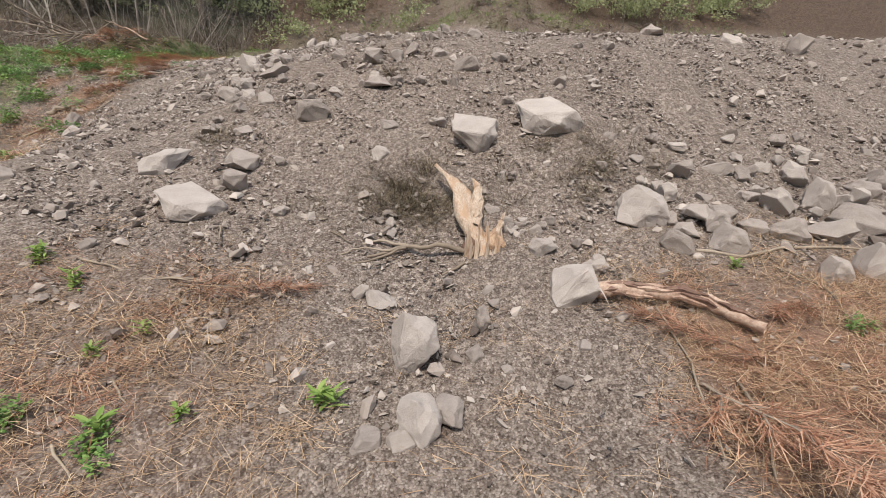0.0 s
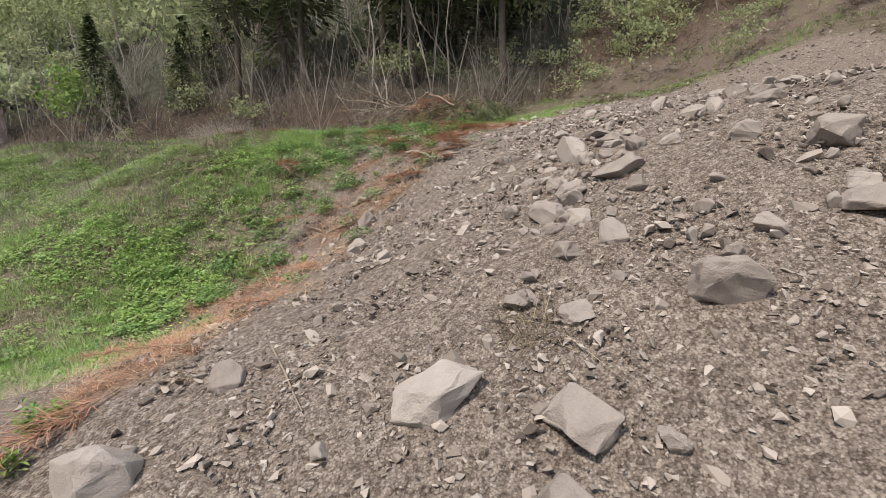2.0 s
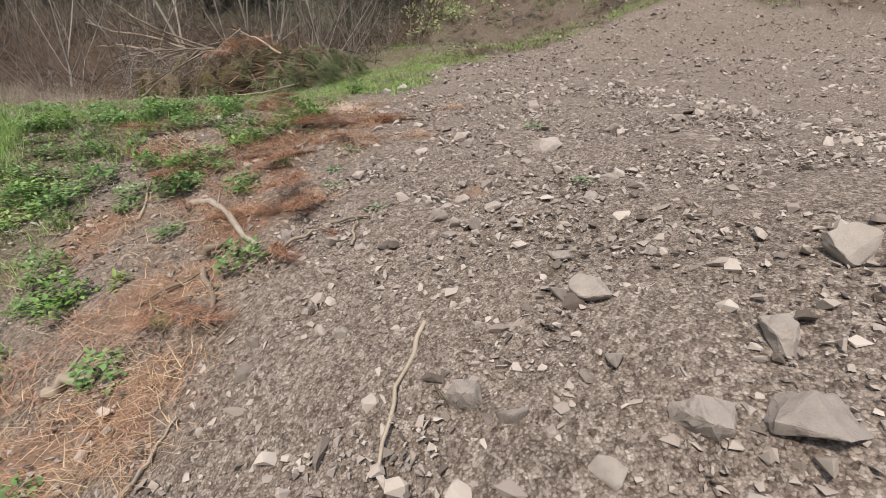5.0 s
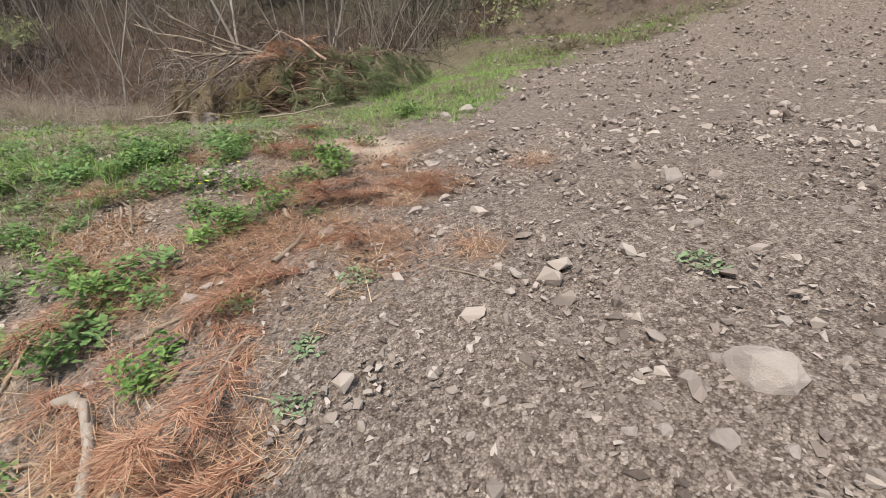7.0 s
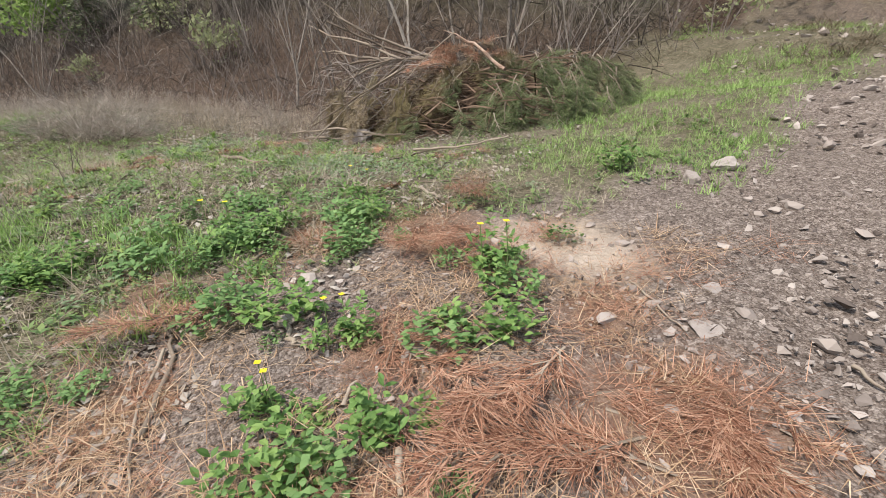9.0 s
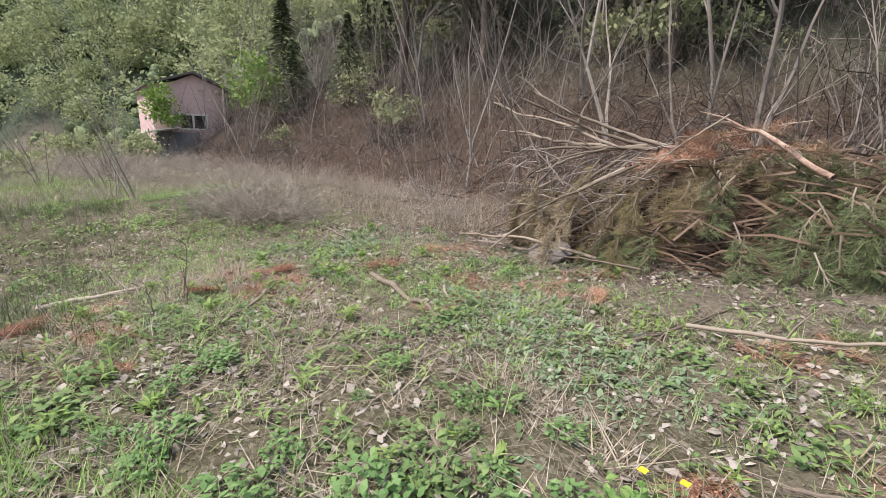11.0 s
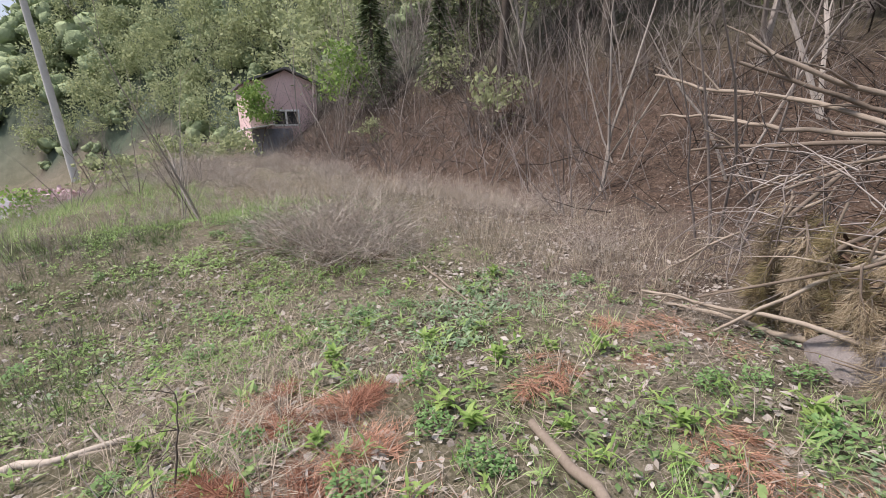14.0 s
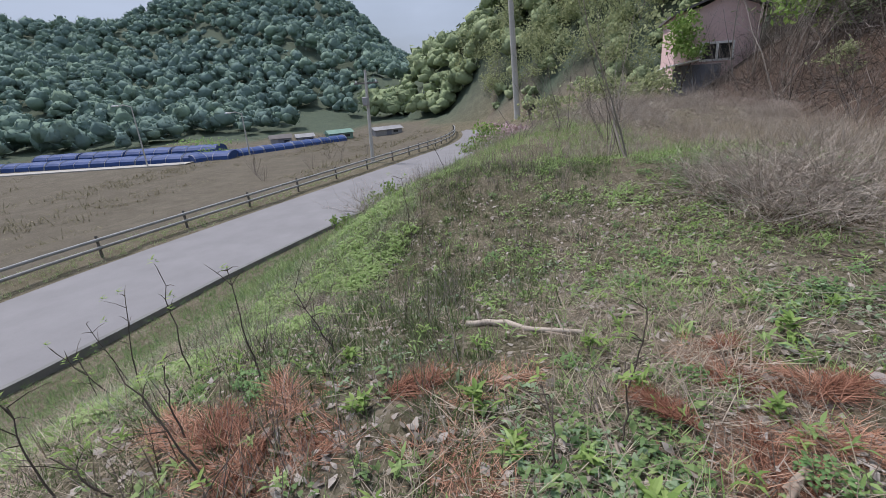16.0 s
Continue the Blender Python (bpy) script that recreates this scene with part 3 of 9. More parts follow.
def make_ground():
    def axis(lo, hi, step, out_lo, out_hi):
        core = list(np.arange(lo, hi + 1e-6, step))
        for sign, end, store in ((-1, out_lo, []), (1, out_hi, [])):
            v, s = (lo if sign < 0 else hi), step
            while (v > end) if sign < 0 else (v < end):
                s = min(s * 1.16, 22)
                v += sign * s
                store.append(v)
            core = store[::-1] + core if sign < 0 else core + store
        return np.array(core)

    xs, ys = axis(-15, 5, 0.11, -700, 500), axis(0.0, 19, 0.11, -700, 500)
    gx, gy = np.meshgrid(xs, ys, indexing="ij")
    x, y = gx.ravel(), gy.ravel()
    z = ground(x, y)
    wob = np.array([noise.noise((a * 0.7, b * 0.7, 3)) + 0.5 * noise.noise((a * 2.1, b * 2.1, 9)) for a, b in zip(x, y)])
    near = (x > -40) & (x < 20) & (y > -1) & (y < 50)
    rough = np.array([noise.noise((a * 1.7, b * 1.7, 1)) + 0.6 * noise.noise((a * 4.3, b * 4.3, 2)) if n else 0 for a, b, n in zip(x, y, near)])
    z = z + np.where(near, 0.045 * rough * smooth_step(0.1, 1.2, y - road_mid(x) - 3.2), 0)
    on_road = np.abs(y - road_mid(x)) < 3.6
    z = np.where(on_road & (x < 10), z - 0.1, z)
    n, k = len(xs), len(ys)
    idx = np.arange(n * k).reshape(n, k)
    faces = np.stack([idx[:-1, :-1], idx[1:, :-1], idx[1:, 1:], idx[:-1, 1:]], -1).reshape(-1, 4)
    me = array_mesh("ground", np.stack([x, y, z], -1), faces, M["ground"], True)
    leaf, turf, rust = covers(x, y, wob)
    bank = smooth_step(10, 7, y - road_mid(x) - 3) * (x < -6)
    turf = np.maximum(turf, np.maximum(0.85 * smooth_step(-6, -8, x), bank) * (1 - leaf) * (y > -1))
    dist = np.hypot(x + 8, y - 12)
    field = (y - road_mid(x) < -5.5) & (dist < 85)
    # On the near hill this dark cover also stands for shade under the trees.
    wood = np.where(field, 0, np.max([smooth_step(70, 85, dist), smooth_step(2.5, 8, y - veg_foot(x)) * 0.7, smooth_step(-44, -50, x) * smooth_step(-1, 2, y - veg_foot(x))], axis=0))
    sand = sum(np.exp(-(((x - a) / 0.32) ** 2 + ((y - b) / 0.26) ** 2)) for a, b in ((-4.38, 12.44), (-4.13, 12.71), (-3.8, 12.41)))
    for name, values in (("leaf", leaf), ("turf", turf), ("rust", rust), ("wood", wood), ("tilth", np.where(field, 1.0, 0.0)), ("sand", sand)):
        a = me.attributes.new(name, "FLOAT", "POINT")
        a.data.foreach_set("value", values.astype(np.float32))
    return thing("ground", me, "stony brown soil with patches of turf and leaf litter", "ground", kind="structure")


make_ground()


def ribbon(name, offset_lo, offset_hi, lift, mat, xs, thick=0.12):
    """A strip that runs with the road between two offsets from its middle."""
    v, f = [], []
    for x in xs:
        dy = (float(road_mid(x - 0.5)) - float(road_mid(x + 0.5)))
        nx, ny = dy / math.hypot(1, dy), 1 / math.hypot(1, dy)
        z = float(road_level(x)) + lift
        for o, h in ((offset_lo, z - thick), (offset_lo, z), (offset_hi, z), (offset_hi, z - thick)):
            v.append((x + nx * o, float(road_mid(x)) + ny * o, h))
    for i in range(len(xs) - 1):
        for a in range(3):
            f.append((i * 4 + a, i * 4 + a + 1, i * 4 + a + 5, i * 4 + a + 4))
    return mesh_of(name, v, f, mat)


ROAD_X = list(np.arange(12, -45, -3.0)) + list(np.arange(-45, -82, -1.5))
thing("road", ribbon("road", -3.0, 3.0, 0.0, M["asphalt"], ROAD_X), "pale grey concrete country road along the foot of the bank", "road", kind="structure")

# ---- rocks ----
def stone_shape(seed, n=18, flat=0.7, bevel=0.028, rough=0.05):
    """An angular broken stone of about unit size."""
    r = random.Random(seed)
    bm = bmesh.new()
    for _ in range(n):
        v = Vector((r.gauss(0, 1), r.gauss(0, 1), r.gauss(0, 1))).normalized() * r.uniform(0.42, 0.55)
        bm.verts.new((v.x, v.y, v.z * flat))
    out = bmesh.ops.convex_hull(bm, input=bm.verts[:])
    bmesh.ops.delete(bm, geom=[e for e in out["geom_interior"] if isinstance(e, bmesh.types.BMVert)], context="VERTS")
    bmesh.ops.dissolve_limit(bm, angle_limit=radians(16), verts=bm.verts[:], edges=bm.edges[:])
    if bevel:
        bmesh.ops.bevel(bm, geom=bm.edges[:], offset=bevel, segments=2, affect="EDGES", profile=0.6)
        bmesh.ops.triangulate(bm, faces=bm.faces[:])
        bmesh.ops.subdivide_edges(bm, edges=[e for e in bm.edges if e.calc_length() > 0.16], cuts=2, use_grid_fill=True)
        bmesh.ops.triangulate(bm, faces=bm.faces[:])
        for v in bm.verts:
            v.co += v.co.normalized() * rough * (noise.noise(v.co * 4 + Vector((seed, 0, 0))) + 0.6 * noise.noise(v.co * 11 + Vector((0, seed, 0))))
    return bm


ROCKS = []
for s in range(16):
    bm = stone_shape(100 + s, 11 + s % 3 * 4, (0.72, 0.85, 0.95, 0.65)[s % 4])
    me = bpy.data.meshes.new("rock")
    bm.to_mesh(me)
    bm.free()
    me.materials.append(M["rock"])
    ROCKS.append(me)


def pebble_mesh(seed, fine=True):
    bm = stone_shape(seed, 14, 0.85, 0.05 if fine else 0, 0.07)
    if not fine:
        bmesh.ops.bevel(bm, geom=bm.edges[:], offset=0.03, segments=1, affect="EDGES")
    me = bpy.data.meshes.new("rock")
    bm.to_mesh(me)
    bm.free()
    me.materials.append(M["rock"])
    return me


SLAB = ROCKS[5].copy()
SLAB.materials[0] = M["slab"]
SMALL_ROCKS = [pebble_mesh(140 + s) for s in range(16)]
TINY_ROCKS = [pebble_mesh(160 + s, False) for s in range(16)]


PALE_ROCKS = [me.copy() for me in ROCKS]
for me in PALE_ROCKS:
    me.materials[0] = M["pale_rock"]


def rock(x, y, sx, sy, sz, turn=0, shape=0, sink=0.38, tilt=(0, 0), label="angular grey rock half sunk in the rubble", group="rocks on the heap", dz=0.0, me=None):
    ob = tagged(new("rock", me or (PALE_ROCKS if "pale" in label and max(sx, sy) > 0.2 else ROCKS if max(sx, sy) > 0.2 else SMALL_ROCKS if max(sx, sy) > 0.13 else TINY_ROCKS)[shape % 16]), label, "rock", group)
    # laid with the slope
    d = max(0.12, 0.4 * max(sx, sy))
    lie = Vector((z_at(x - d, y) - z_at(x + d, y), z_at(x, y - d) - z_at(x, y + d), 2 * d)).to_track_quat("Z", "Y").to_matrix().to_4x4()
    swing = Vector((0, 0, 1)).rotation_difference(lie.to_3x3() @ Vector((0, 0, 1))).to_matrix().to_4x4()
    ob.matrix_world = Matrix.Translation((x, y, z_at(x, y) + sz * (0.5 - sink) + dz)) @ swing @ pose(0, 0, 0, tilt[0], tilt[1], turn) @ Matrix.Diagonal((sx, sy, sz * 1.75, 1))
    return ob


def tube(points, radii, sides=5):
    """A round stick through the points: vertices and quads."""
    pts = [Vector(p) for p in points]
    v, f = [], []
    up = Vector((0.3, 0.2, 0.93))
    for i, p in enumerate(pts):
        d = (pts[min(i + 1, len(pts) - 1)] - pts[max(i - 1, 0)]).normalized()
        a = d.cross(up)
        a = (a if a.length > 0.05 else d.cross(Vector((1, 0, 0)))).normalized()
        b = d.cross(a)
        for k in range(sides):
            w = 2 * math.pi * k / sides
            v.append(p + (a * math.cos(w) + b * math.sin(w)) * radii[i])
    for i in range(len(pts) - 1):
        for k in range(sides):
            f.append((i * sides + k, i * sides + (k + 1) % sides, (i + 1) * sides + (k + 1) % sides, (i + 1) * sides + k))
    return v, f


def joined(pieces):
    """Many (vertices, faces) pairs as one."""
    v, f, n = [], [], 0
    for pv, pf in pieces:
        v.extend(pv)
        f.extend(tuple(i + n for i in q) for q in pf)
        n += len(pv)
    return v, f


def refine(points, per=4, wob=0.0, r=random):
    out = []
    for a, b in zip(points, points[1:]):
        for k in range(per):
            out.append(Vector(a).lerp(Vector(b), k / per))
    out.append(Vector(points[-1]))
    for p in out[1:-1]:
        p += Vector((r.uniform(-1, 1), r.uniform(-1, 1), r.uniform(-0.5, 1))) * wob
    return out


STICK_LABEL = "bare dry stick lying on the ground"


def stick(way, radius, label=STICK_LABEL, group="fallen sticks", lift=0.6, mat="stick"):
    """A fallen stick with a stub or two, along points of the ground."""
    r = random.Random(round(way[0][0] * 1000 + way[-1][1] * 77))
    pts = refine([(x, y, z_at(x, y) + radius * lift + 0.012) for x, y in way], 4 if len(way) < 5 else 2, radius * (1.2 if len(way) < 5 else 0.3), r)
    n = len(pts)
    radii = [radius * (1.1 - 0.55 * i / n) * r.uniform(0.88, 1.12) for i in range(n)]
    pieces = [tube(pts, radii, 7 if radius > 0.012 else 5)]
    for _ in range(1 if radius > 0.009 else 0):
        i = r.randrange(1, n - 1)
        side = Vector((r.uniform(-1, 1), r.uniform(-1, 1), r.uniform(0.1, 0.7))).normalized() * radius * r.uniform(3, 6)
        pieces.append(tube([pts[i], pts[i] + side * 0.5, pts[i] + side], [radius * 0.4, radius * 0.28, radius * 0.15], 5))
    v, f = joined(pieces)
    o = pts[0].copy()
    return thing("stick", mesh_of("stick", [p - o for p in v], f, M[mat], True), label, "stick", group, at=o)


# the splintered stump that stands in the slope, with its root
def stump():
    r = random.Random(5)
    base = Vector((0.74, 2.84, z_at(0.74, 2.84) - 0.06))
    root = tagged(new("tree_stump"), "splintered stump of pale split wood standing in the rubble", "stump")
    root.location = base
    rows, sides, v, f = 18, 16, [], []
    axis = [Vector((0.03, -0.02, 0.0)), Vector((0.0, 0.06, 0.12)), Vector((-0.06, 0.19, 0.26)), Vector((-0.06, 0.36, 0.42)), Vector((-0.11, 0.52, 0.51)), Vector((-0.2, 0.68, 0.59))]
    for i in range(rows):
        s = i / (rows - 1) * (len(axis) - 1)
        k = min(int(s), len(axis) - 2)
        p = axis[k].lerp(axis[k + 1], s - k)
        wide, thin = np.interp(i / (rows - 1), [0, 0.15, 0.3, 0.5, 0.8, 1], [0.095, 0.072, 0.054, 0.064, 0.036, 0.007]), np.interp(i / (rows - 1), [0, 0.2, 0.6, 1], [0.09, 0.06, 0.03, 0.008])
        for q in range(sides):
            w = 2 * math.pi * q / sides
            groove = 1 + 0.34 * math.sin(w * 5 + 1.5 + 0.16 * i) + 0.2 * math.sin(w * 9 + i * 0.3) + 0.1 * r.uniform(-1, 1)
            v.append(p + Vector((math.cos(w) * wide * groove, math.sin(w) * thin * groove, 0.012 * r.uniform(-1, 1))))
    for i in range(rows - 1):
        for q in range(sides):
            f.append((i * sides + q, i * sides + (q + 1) % sides, (i + 1) * sides + (q + 1) % sides, (i + 1) * sides + q))
    f.append(tuple((rows - 1) * sides + q for q in range(sides)))
    part("split_trunk", mesh_of("split_trunk", v, f, M["grain"], True), root)
    bm = stone_shape(77, 22, 0.95, 0.02, 0.08)
    for v in bm.verts:
        v.co = Vector((0.1 + v.co.x * 0.15, 0.02 + v.co.y * 0.13, 0.09 + v.co.z * 0.26))
    me = bpy.data.meshes.new("broken_butt")
    bm.to_mesh(me)
    bm.free()
    me.materials.append(M["wood"])
    part("broken_butt", me, root, "brown broken butt of the stump")
    for way, rads in (([(-0.02, 0.14, 0.2), (0.03, 0.24, 0.33), (0.06, 0.36, 0.45), (0.03, 0.42, 0.5)], [0.05, 0.046, 0.03, 0.006]), ([(0.05, 0.02, 0.04), (0.11, 0.08, 0.14), (0.17, 0.12, 0.24), (0.2, 0.13, 0.3)], [0.045, 0.034, 0.02, 0.004]), ([(-0.03, 0.02, 0.05), (-0.07, 0.12, 0.2), (-0.12, 0.2, 0.3)], [0.045, 0.03, 0.006])):
        pv, pf = tube(refine(way, 4, 0.008, r), np.interp(np.linspace(0, 1, len(refine(way, 4))), np.linspace(0, 1, len(rads)), rads), 7)
        part("split_prong", mesh_of("split_prong", pv, pf, M["grain"]), root)
    bm = stone_shape(78, 26, 0.95, 0.02, 0.1)
    for v in bm.verts:
        v.co = Vector((-0.07 + v.co.x * 0.15, 0.02 + v.co.y * 0.12, 0.06 + v.co.z * 0.24))
    me = bpy.data.meshes.new("root_crown")
    bm.to_mesh(me)
    bm.free()
    me.materials.append(M["red_bark"])
    part("root_crown", me, root, "dark reddish bark at the foot of the stump")
    for k in range(24):
        a = r.uniform(0, 6.3)
        p = Vector((0.12 * math.cos(a), 0.07 * math.sin(a), 0.02))
        q = p + Vector((r.uniform(-0.03, 0.03), r.uniform(-0.03, 0.03), r.uniform(0.1, 0.24)))
        sv, sf = tube([p, p.lerp(q, 0.6) + Vector((0.01, 0, 0)), q], [0.016, 0.011, 0.003], 4)
        part("splinter", mesh_of("splinter", sv, sf, M["grain"]), root)
    for way, rad in (([(-0.05, 0, 0.05), (-0.3, -0.02, 0.12), (-0.5, 0.05, 0.1), (-0.75, 0.02, 0.06)], 0.021), ([(-0.45, 0.05, 0.1), (-0.62, 0.16, 0.12), (-0.8, 0.2, 0.1)], 0.014), ([(-0.1, -0.1, 0.02), (-0.3, -0.2, -0.02)], 0.012), ([(-0.5, 0.05, 0.1), (-0.7, -0.08, 0.07), (-0.85, -0.1, 0.05)], 0.01), ([(-0.6, 0.04, 0.09), (-0.8, 0.1, 0.1), (-0.95, 0.06, 0.06)], 0.008)):
        pts = refine(way, 4, 0.012, r)
        rv, rf = tube(pts, [rad * (1 - 0.6 * i / len(pts)) for i in range(len(pts))], 6)
        part("root", mesh_of("root", rv, rf, M["stick"], True), root, "grey-brown root")


stump()


def peeling_log():
    r = random.Random(8)
    way = [(1.2, 2.31), (1.4, 2.25), (1.57, 2.17), (1.71, 2.07), (1.8, 1.93), (1.87, 1.74)]
    pts = refine([(x, y, z_at(x, y) + 0.045 + 0.02 * (k % 2)) for k, (x, y) in enumerate(way)], 4, 0.012, r)
    o = pts[0].copy()
    log = tagged(new("branch_log"), "thin log with peeling reddish bark among dry needles", "log")
    log.location = o
    v, f = tube([p - o for p in pts], [(0.046 - 0.001 * i) * r.uniform(0.8, 1.2) for i in range(len(pts))], 9)
    part("log_core", mesh_of("log_core", v, f, M["peeled"], True), log)
    for k in range(16):
        i = r.randrange(0, len(pts) - 5)
        a = r.uniform(-0.4, 3.5)
        side = Vector((math.cos(a) * 0.5, math.cos(a) * 0.5, math.sin(a))).normalized() * 0.034
        v, f = tube([pts[i + j] - o + side * (1 + 0.25 * r.random()) for j in range(5)], [0.005, 0.013, 0.016, 0.012, 0.004], 5)
        part("bark_strip", mesh_of("bark_strip", v, f, M["red_bark" if k % 3 else "peeled"]), log, "loose strip of reddish bark")


peeling_log()

rock(0.95, 4.07, 0.52, 0.46, 0.44, 40, 15, tilt=(6, 4), label="large pale grey boulder resting on the rubble slope")
rock(1.71, 4.18, 0.66, 0.56, 0.44, -18, 15, tilt=(-5, -6), label="large pale grey boulder resting on the rubble slope")
rock(-1.19, 3.40, 0.48, 0.46, 0.26, 18, 15, tilt=(-2, 8), label="large pale grey boulder resting on the rubble slope")
rock(-0.95, 3.63, 0.30, 0.23, 0.19, 2, 12, tilt=(5, 4))
rock(-1.54, 3.91, 0.47, 0.34, 0.15, 30, 1, tilt=(-4, -11), label="large pale grey boulder resting on the rubble slope")
rock(-0.94, 3.93, 0.38, 0.35, 0.12, 12, 12, tilt=(5, 10))
rock(-0.44, 4.54, 0.35, 0.28, 0.22, 16, 14, tilt=(11, -8))
rock(0.21, 2.09, 0.31, 0.27, 0.27, -30, 5, 0.28, (-6, -6), label="pale broken stone lying at the foot of the rubble slope")
rock(0.18, 1.68, 0.21, 0.26, 0.18, 7, 5, 0.28, (1, 5), label="pale broken stone lying at the foot of the rubble slope")
rock(0.31, 1.71, 0.16, 0.20, 0.11, -16, 10, 0.28, (-5, 3), label="pale broken stone lying at the foot of the rubble slope")
rock(-0.04, 1.64, 0.18, 0.15, 0.08, 21, 15, 0.28, (2, 1), label="pale broken stone lying at the foot of the rubble slope")
rock(0.09, 1.60, 0.14, 0.12, 0.08, -2, 4, 0.28, (-4, -1), label="pale broken stone lying at the foot of the rubble slope")
rock(0.06, 2.50, 0.21, 0.18, 0.09, -25, 9, 0.28, (3, -3), label="pale broken stone lying at the foot of the rubble slope")
rock(-0.05, 2.57, 0.12, 0.10, 0.07, 12, 14, 0.28, (-3, -5), label="pale broken stone lying at the foot of the rubble slope")
rock(0.59, 2.26, 0.13, 0.16, 0.12, -11, 3, 0.28, (4, 6), label="pale broken stone lying at the foot of the rubble slope")
rock(0.51, 2.03, 0.13, 0.11, 0.06, 26, 8, 0.28, (-2, 4), label="pale broken stone lying at the foot of the rubble slope")
rock(0.70, 2.35, 0.11, 0.10, 0.06, 3, 13, 0.28, (5, 2), label="pale broken stone lying at the foot of the rubble slope")
rock(1.18, 2.35, 0.32, 0.40, 0.19, -20, 2, 0.28, (-1, 0), label="pale broken stone lying at the foot of the rubble slope")
rock(1.39, 2.53, 0.19, 0.16, 0.09, 17, 7, 0.28, (6, -2), label="pale broken stone lying at the foot of the rubble slope")
rock(0.70, 2.47, 0.11, 0.09, 0.05, -6, 12, 0.28, (0, -4), label="pale broken stone lying at the foot of the rubble slope")
rock(1.13, 2.77, 0.22, 0.19, 0.10, -29, 1, 0.28, (-6, -6), label="pale broken stone lying at the foot of the rubble slope")
rock(0.98, 2.99, 0.14, 0.12, 0.08, 8, 6, 0.28, (1, 5), label="pale broken stone lying at the foot of the rubble slope")
rock(1.09, 3.06, 0.13, 0.11, 0.07, -15, 11, 0.28, (-5, 3), label="pale broken stone lying at the foot of the rubble slope")
rock(1.16, 2.96, 0.12, 0.10, 0.06, 22, 0, 0.28, (2, 1), label="pale broken stone lying at the foot of the rubble slope")
rock(1.05, 1.95, 0.09, 0.08, 0.05, -1, 5, 0.28, (-4, -1), label="pale broken stone lying at the foot of the rubble slope")
rock(0.86, 1.77, 0.10, 0.08, 0.05, -24, 10, 0.28, (3, -3), label="pale broken stone lying at the foot of the rubble slope")
rock(0.29, 1.99, 0.08, 0.07, 0.04, 13, 15, 0.28, (-3, -5), label="pale broken stone lying at the foot of the rubble slope")
rock(0.63, 1.91, 0.08, 0.07, 0.03, -10, 4, 0.28, (4, 6), label="pale broken stone lying at the foot of the rubble slope")
rock(1.34, 2.09, 0.11, 0.09, 0.05, 27, 9, 0.28, (-2, 4), label="pale broken stone lying at the foot of the rubble slope")
rock(1.42, 2.55, 0.18, 0.15, 0.10, -29, 11, tilt=(7, -2), label="small broken grey stone among the rubble")
rock(2.56, 3.39, 0.31, 0.26, 0.20, -53, 6, tilt=(11, -5))
rock(1.95, 2.96, 0.47, 0.36, 0.22, -26, 10, tilt=(-4, 11), label="large pale grey boulder resting on the rubble slope")
rock(1.97, 2.57, 0.25, 0.23, 0.15, -41, 14, tilt=(8, -2))
rock(2.15, 2.71, 0.23, 0.21, 0.14, -31, 3, tilt=(2, 10))
rock(2.52, 2.84, 0.27, 0.23, 0.13, -44, 7, tilt=(10, -1))
rock(2.31, 2.52, 0.30, 0.23, 0.16, -49, 10, tilt=(-11, -2))
rock(2.62, 2.67, 0.23, 0.20, 0.13, -61, 4, tilt=(-10, 3))
rock(2.81, 2.56, 0.27, 0.22, 0.19, -41, 11, tilt=(2, -5))
rock(3.09, 2.52, 0.33, 0.27, 0.19, -47, 0, tilt=(11, -5))
rock(3.39, 2.92, 0.26, 0.21, 0.21, -45, 10, tilt=(-7, -7))
rock(3.47, 2.64, 0.41, 0.36, 0.19, -40, 8, tilt=(-4, -2))
rock(3.92, 3.02, 0.30, 0.27, 0.17, -69, 4, tilt=(-4, -6))
rock(2.91, 2.08, 0.27, 0.25, 0.25, -63, 5, tilt=(4, 3))
rock(2.66, 2.10, 0.21, 0.15, 0.14, -48, 10, tilt=(4, -6), label="small broken grey stone among the rubble")
rock(2.97, 2.87, 0.20, 0.18, 0.11, -29, 2, tilt=(-3, 3), label="small broken grey stone among the rubble")
rock(2.89, 3.04, 0.20, 0.19, 0.11, -45, 7, tilt=(6, -11), label="small broken grey stone among the rubble")
rock(4.24, 3.16, 0.22, 0.21, 0.15, -59, 5, tilt=(8, -3))
rock(2.12, 2.87, 0.16, 0.15, 0.10, -51, 11, tilt=(2, -1), label="small broken grey stone among the rubble")
rock(2.53, 3.07, 0.16, 0.13, 0.10, -26, 14, tilt=(-3, -1), label="small broken grey stone among the rubble")
rock(0.99, 2.99, 0.11, 0.09, 0.10, -21, 13, tilt=(-8, -11), label="small broken grey stone among the rubble")
rock(1.10, 3.06, 0.12, 0.11, 0.07, -6, 13, tilt=(1, 11), label="small broken grey stone among the rubble")
rock(0.90, 3.21, 0.14, 0.13, 0.10, -32, 14, tilt=(8, 3), label="small broken grey stone among the rubble")
rock(3.91, 6.11, 0.37, 0.34, 0.25, -15, 3, tilt=(7, -10))
rock(0.18, 4.96, 0.36, 0.30, 0.14, -19, 3, tilt=(-7, -4))
rock(0.90, 5.45, 0.20, 0.18, 0.14, -8, 13, tilt=(-10, 9), label="small broken grey stone among the rubble")
rock(-0.02, 6.28, 0.26, 0.19, 0.17, -13, 15, tilt=(7, -10))
rock(5.75, 5.60, 0.41, 0.33, 0.34, -36, 7, tilt=(-5, 0))
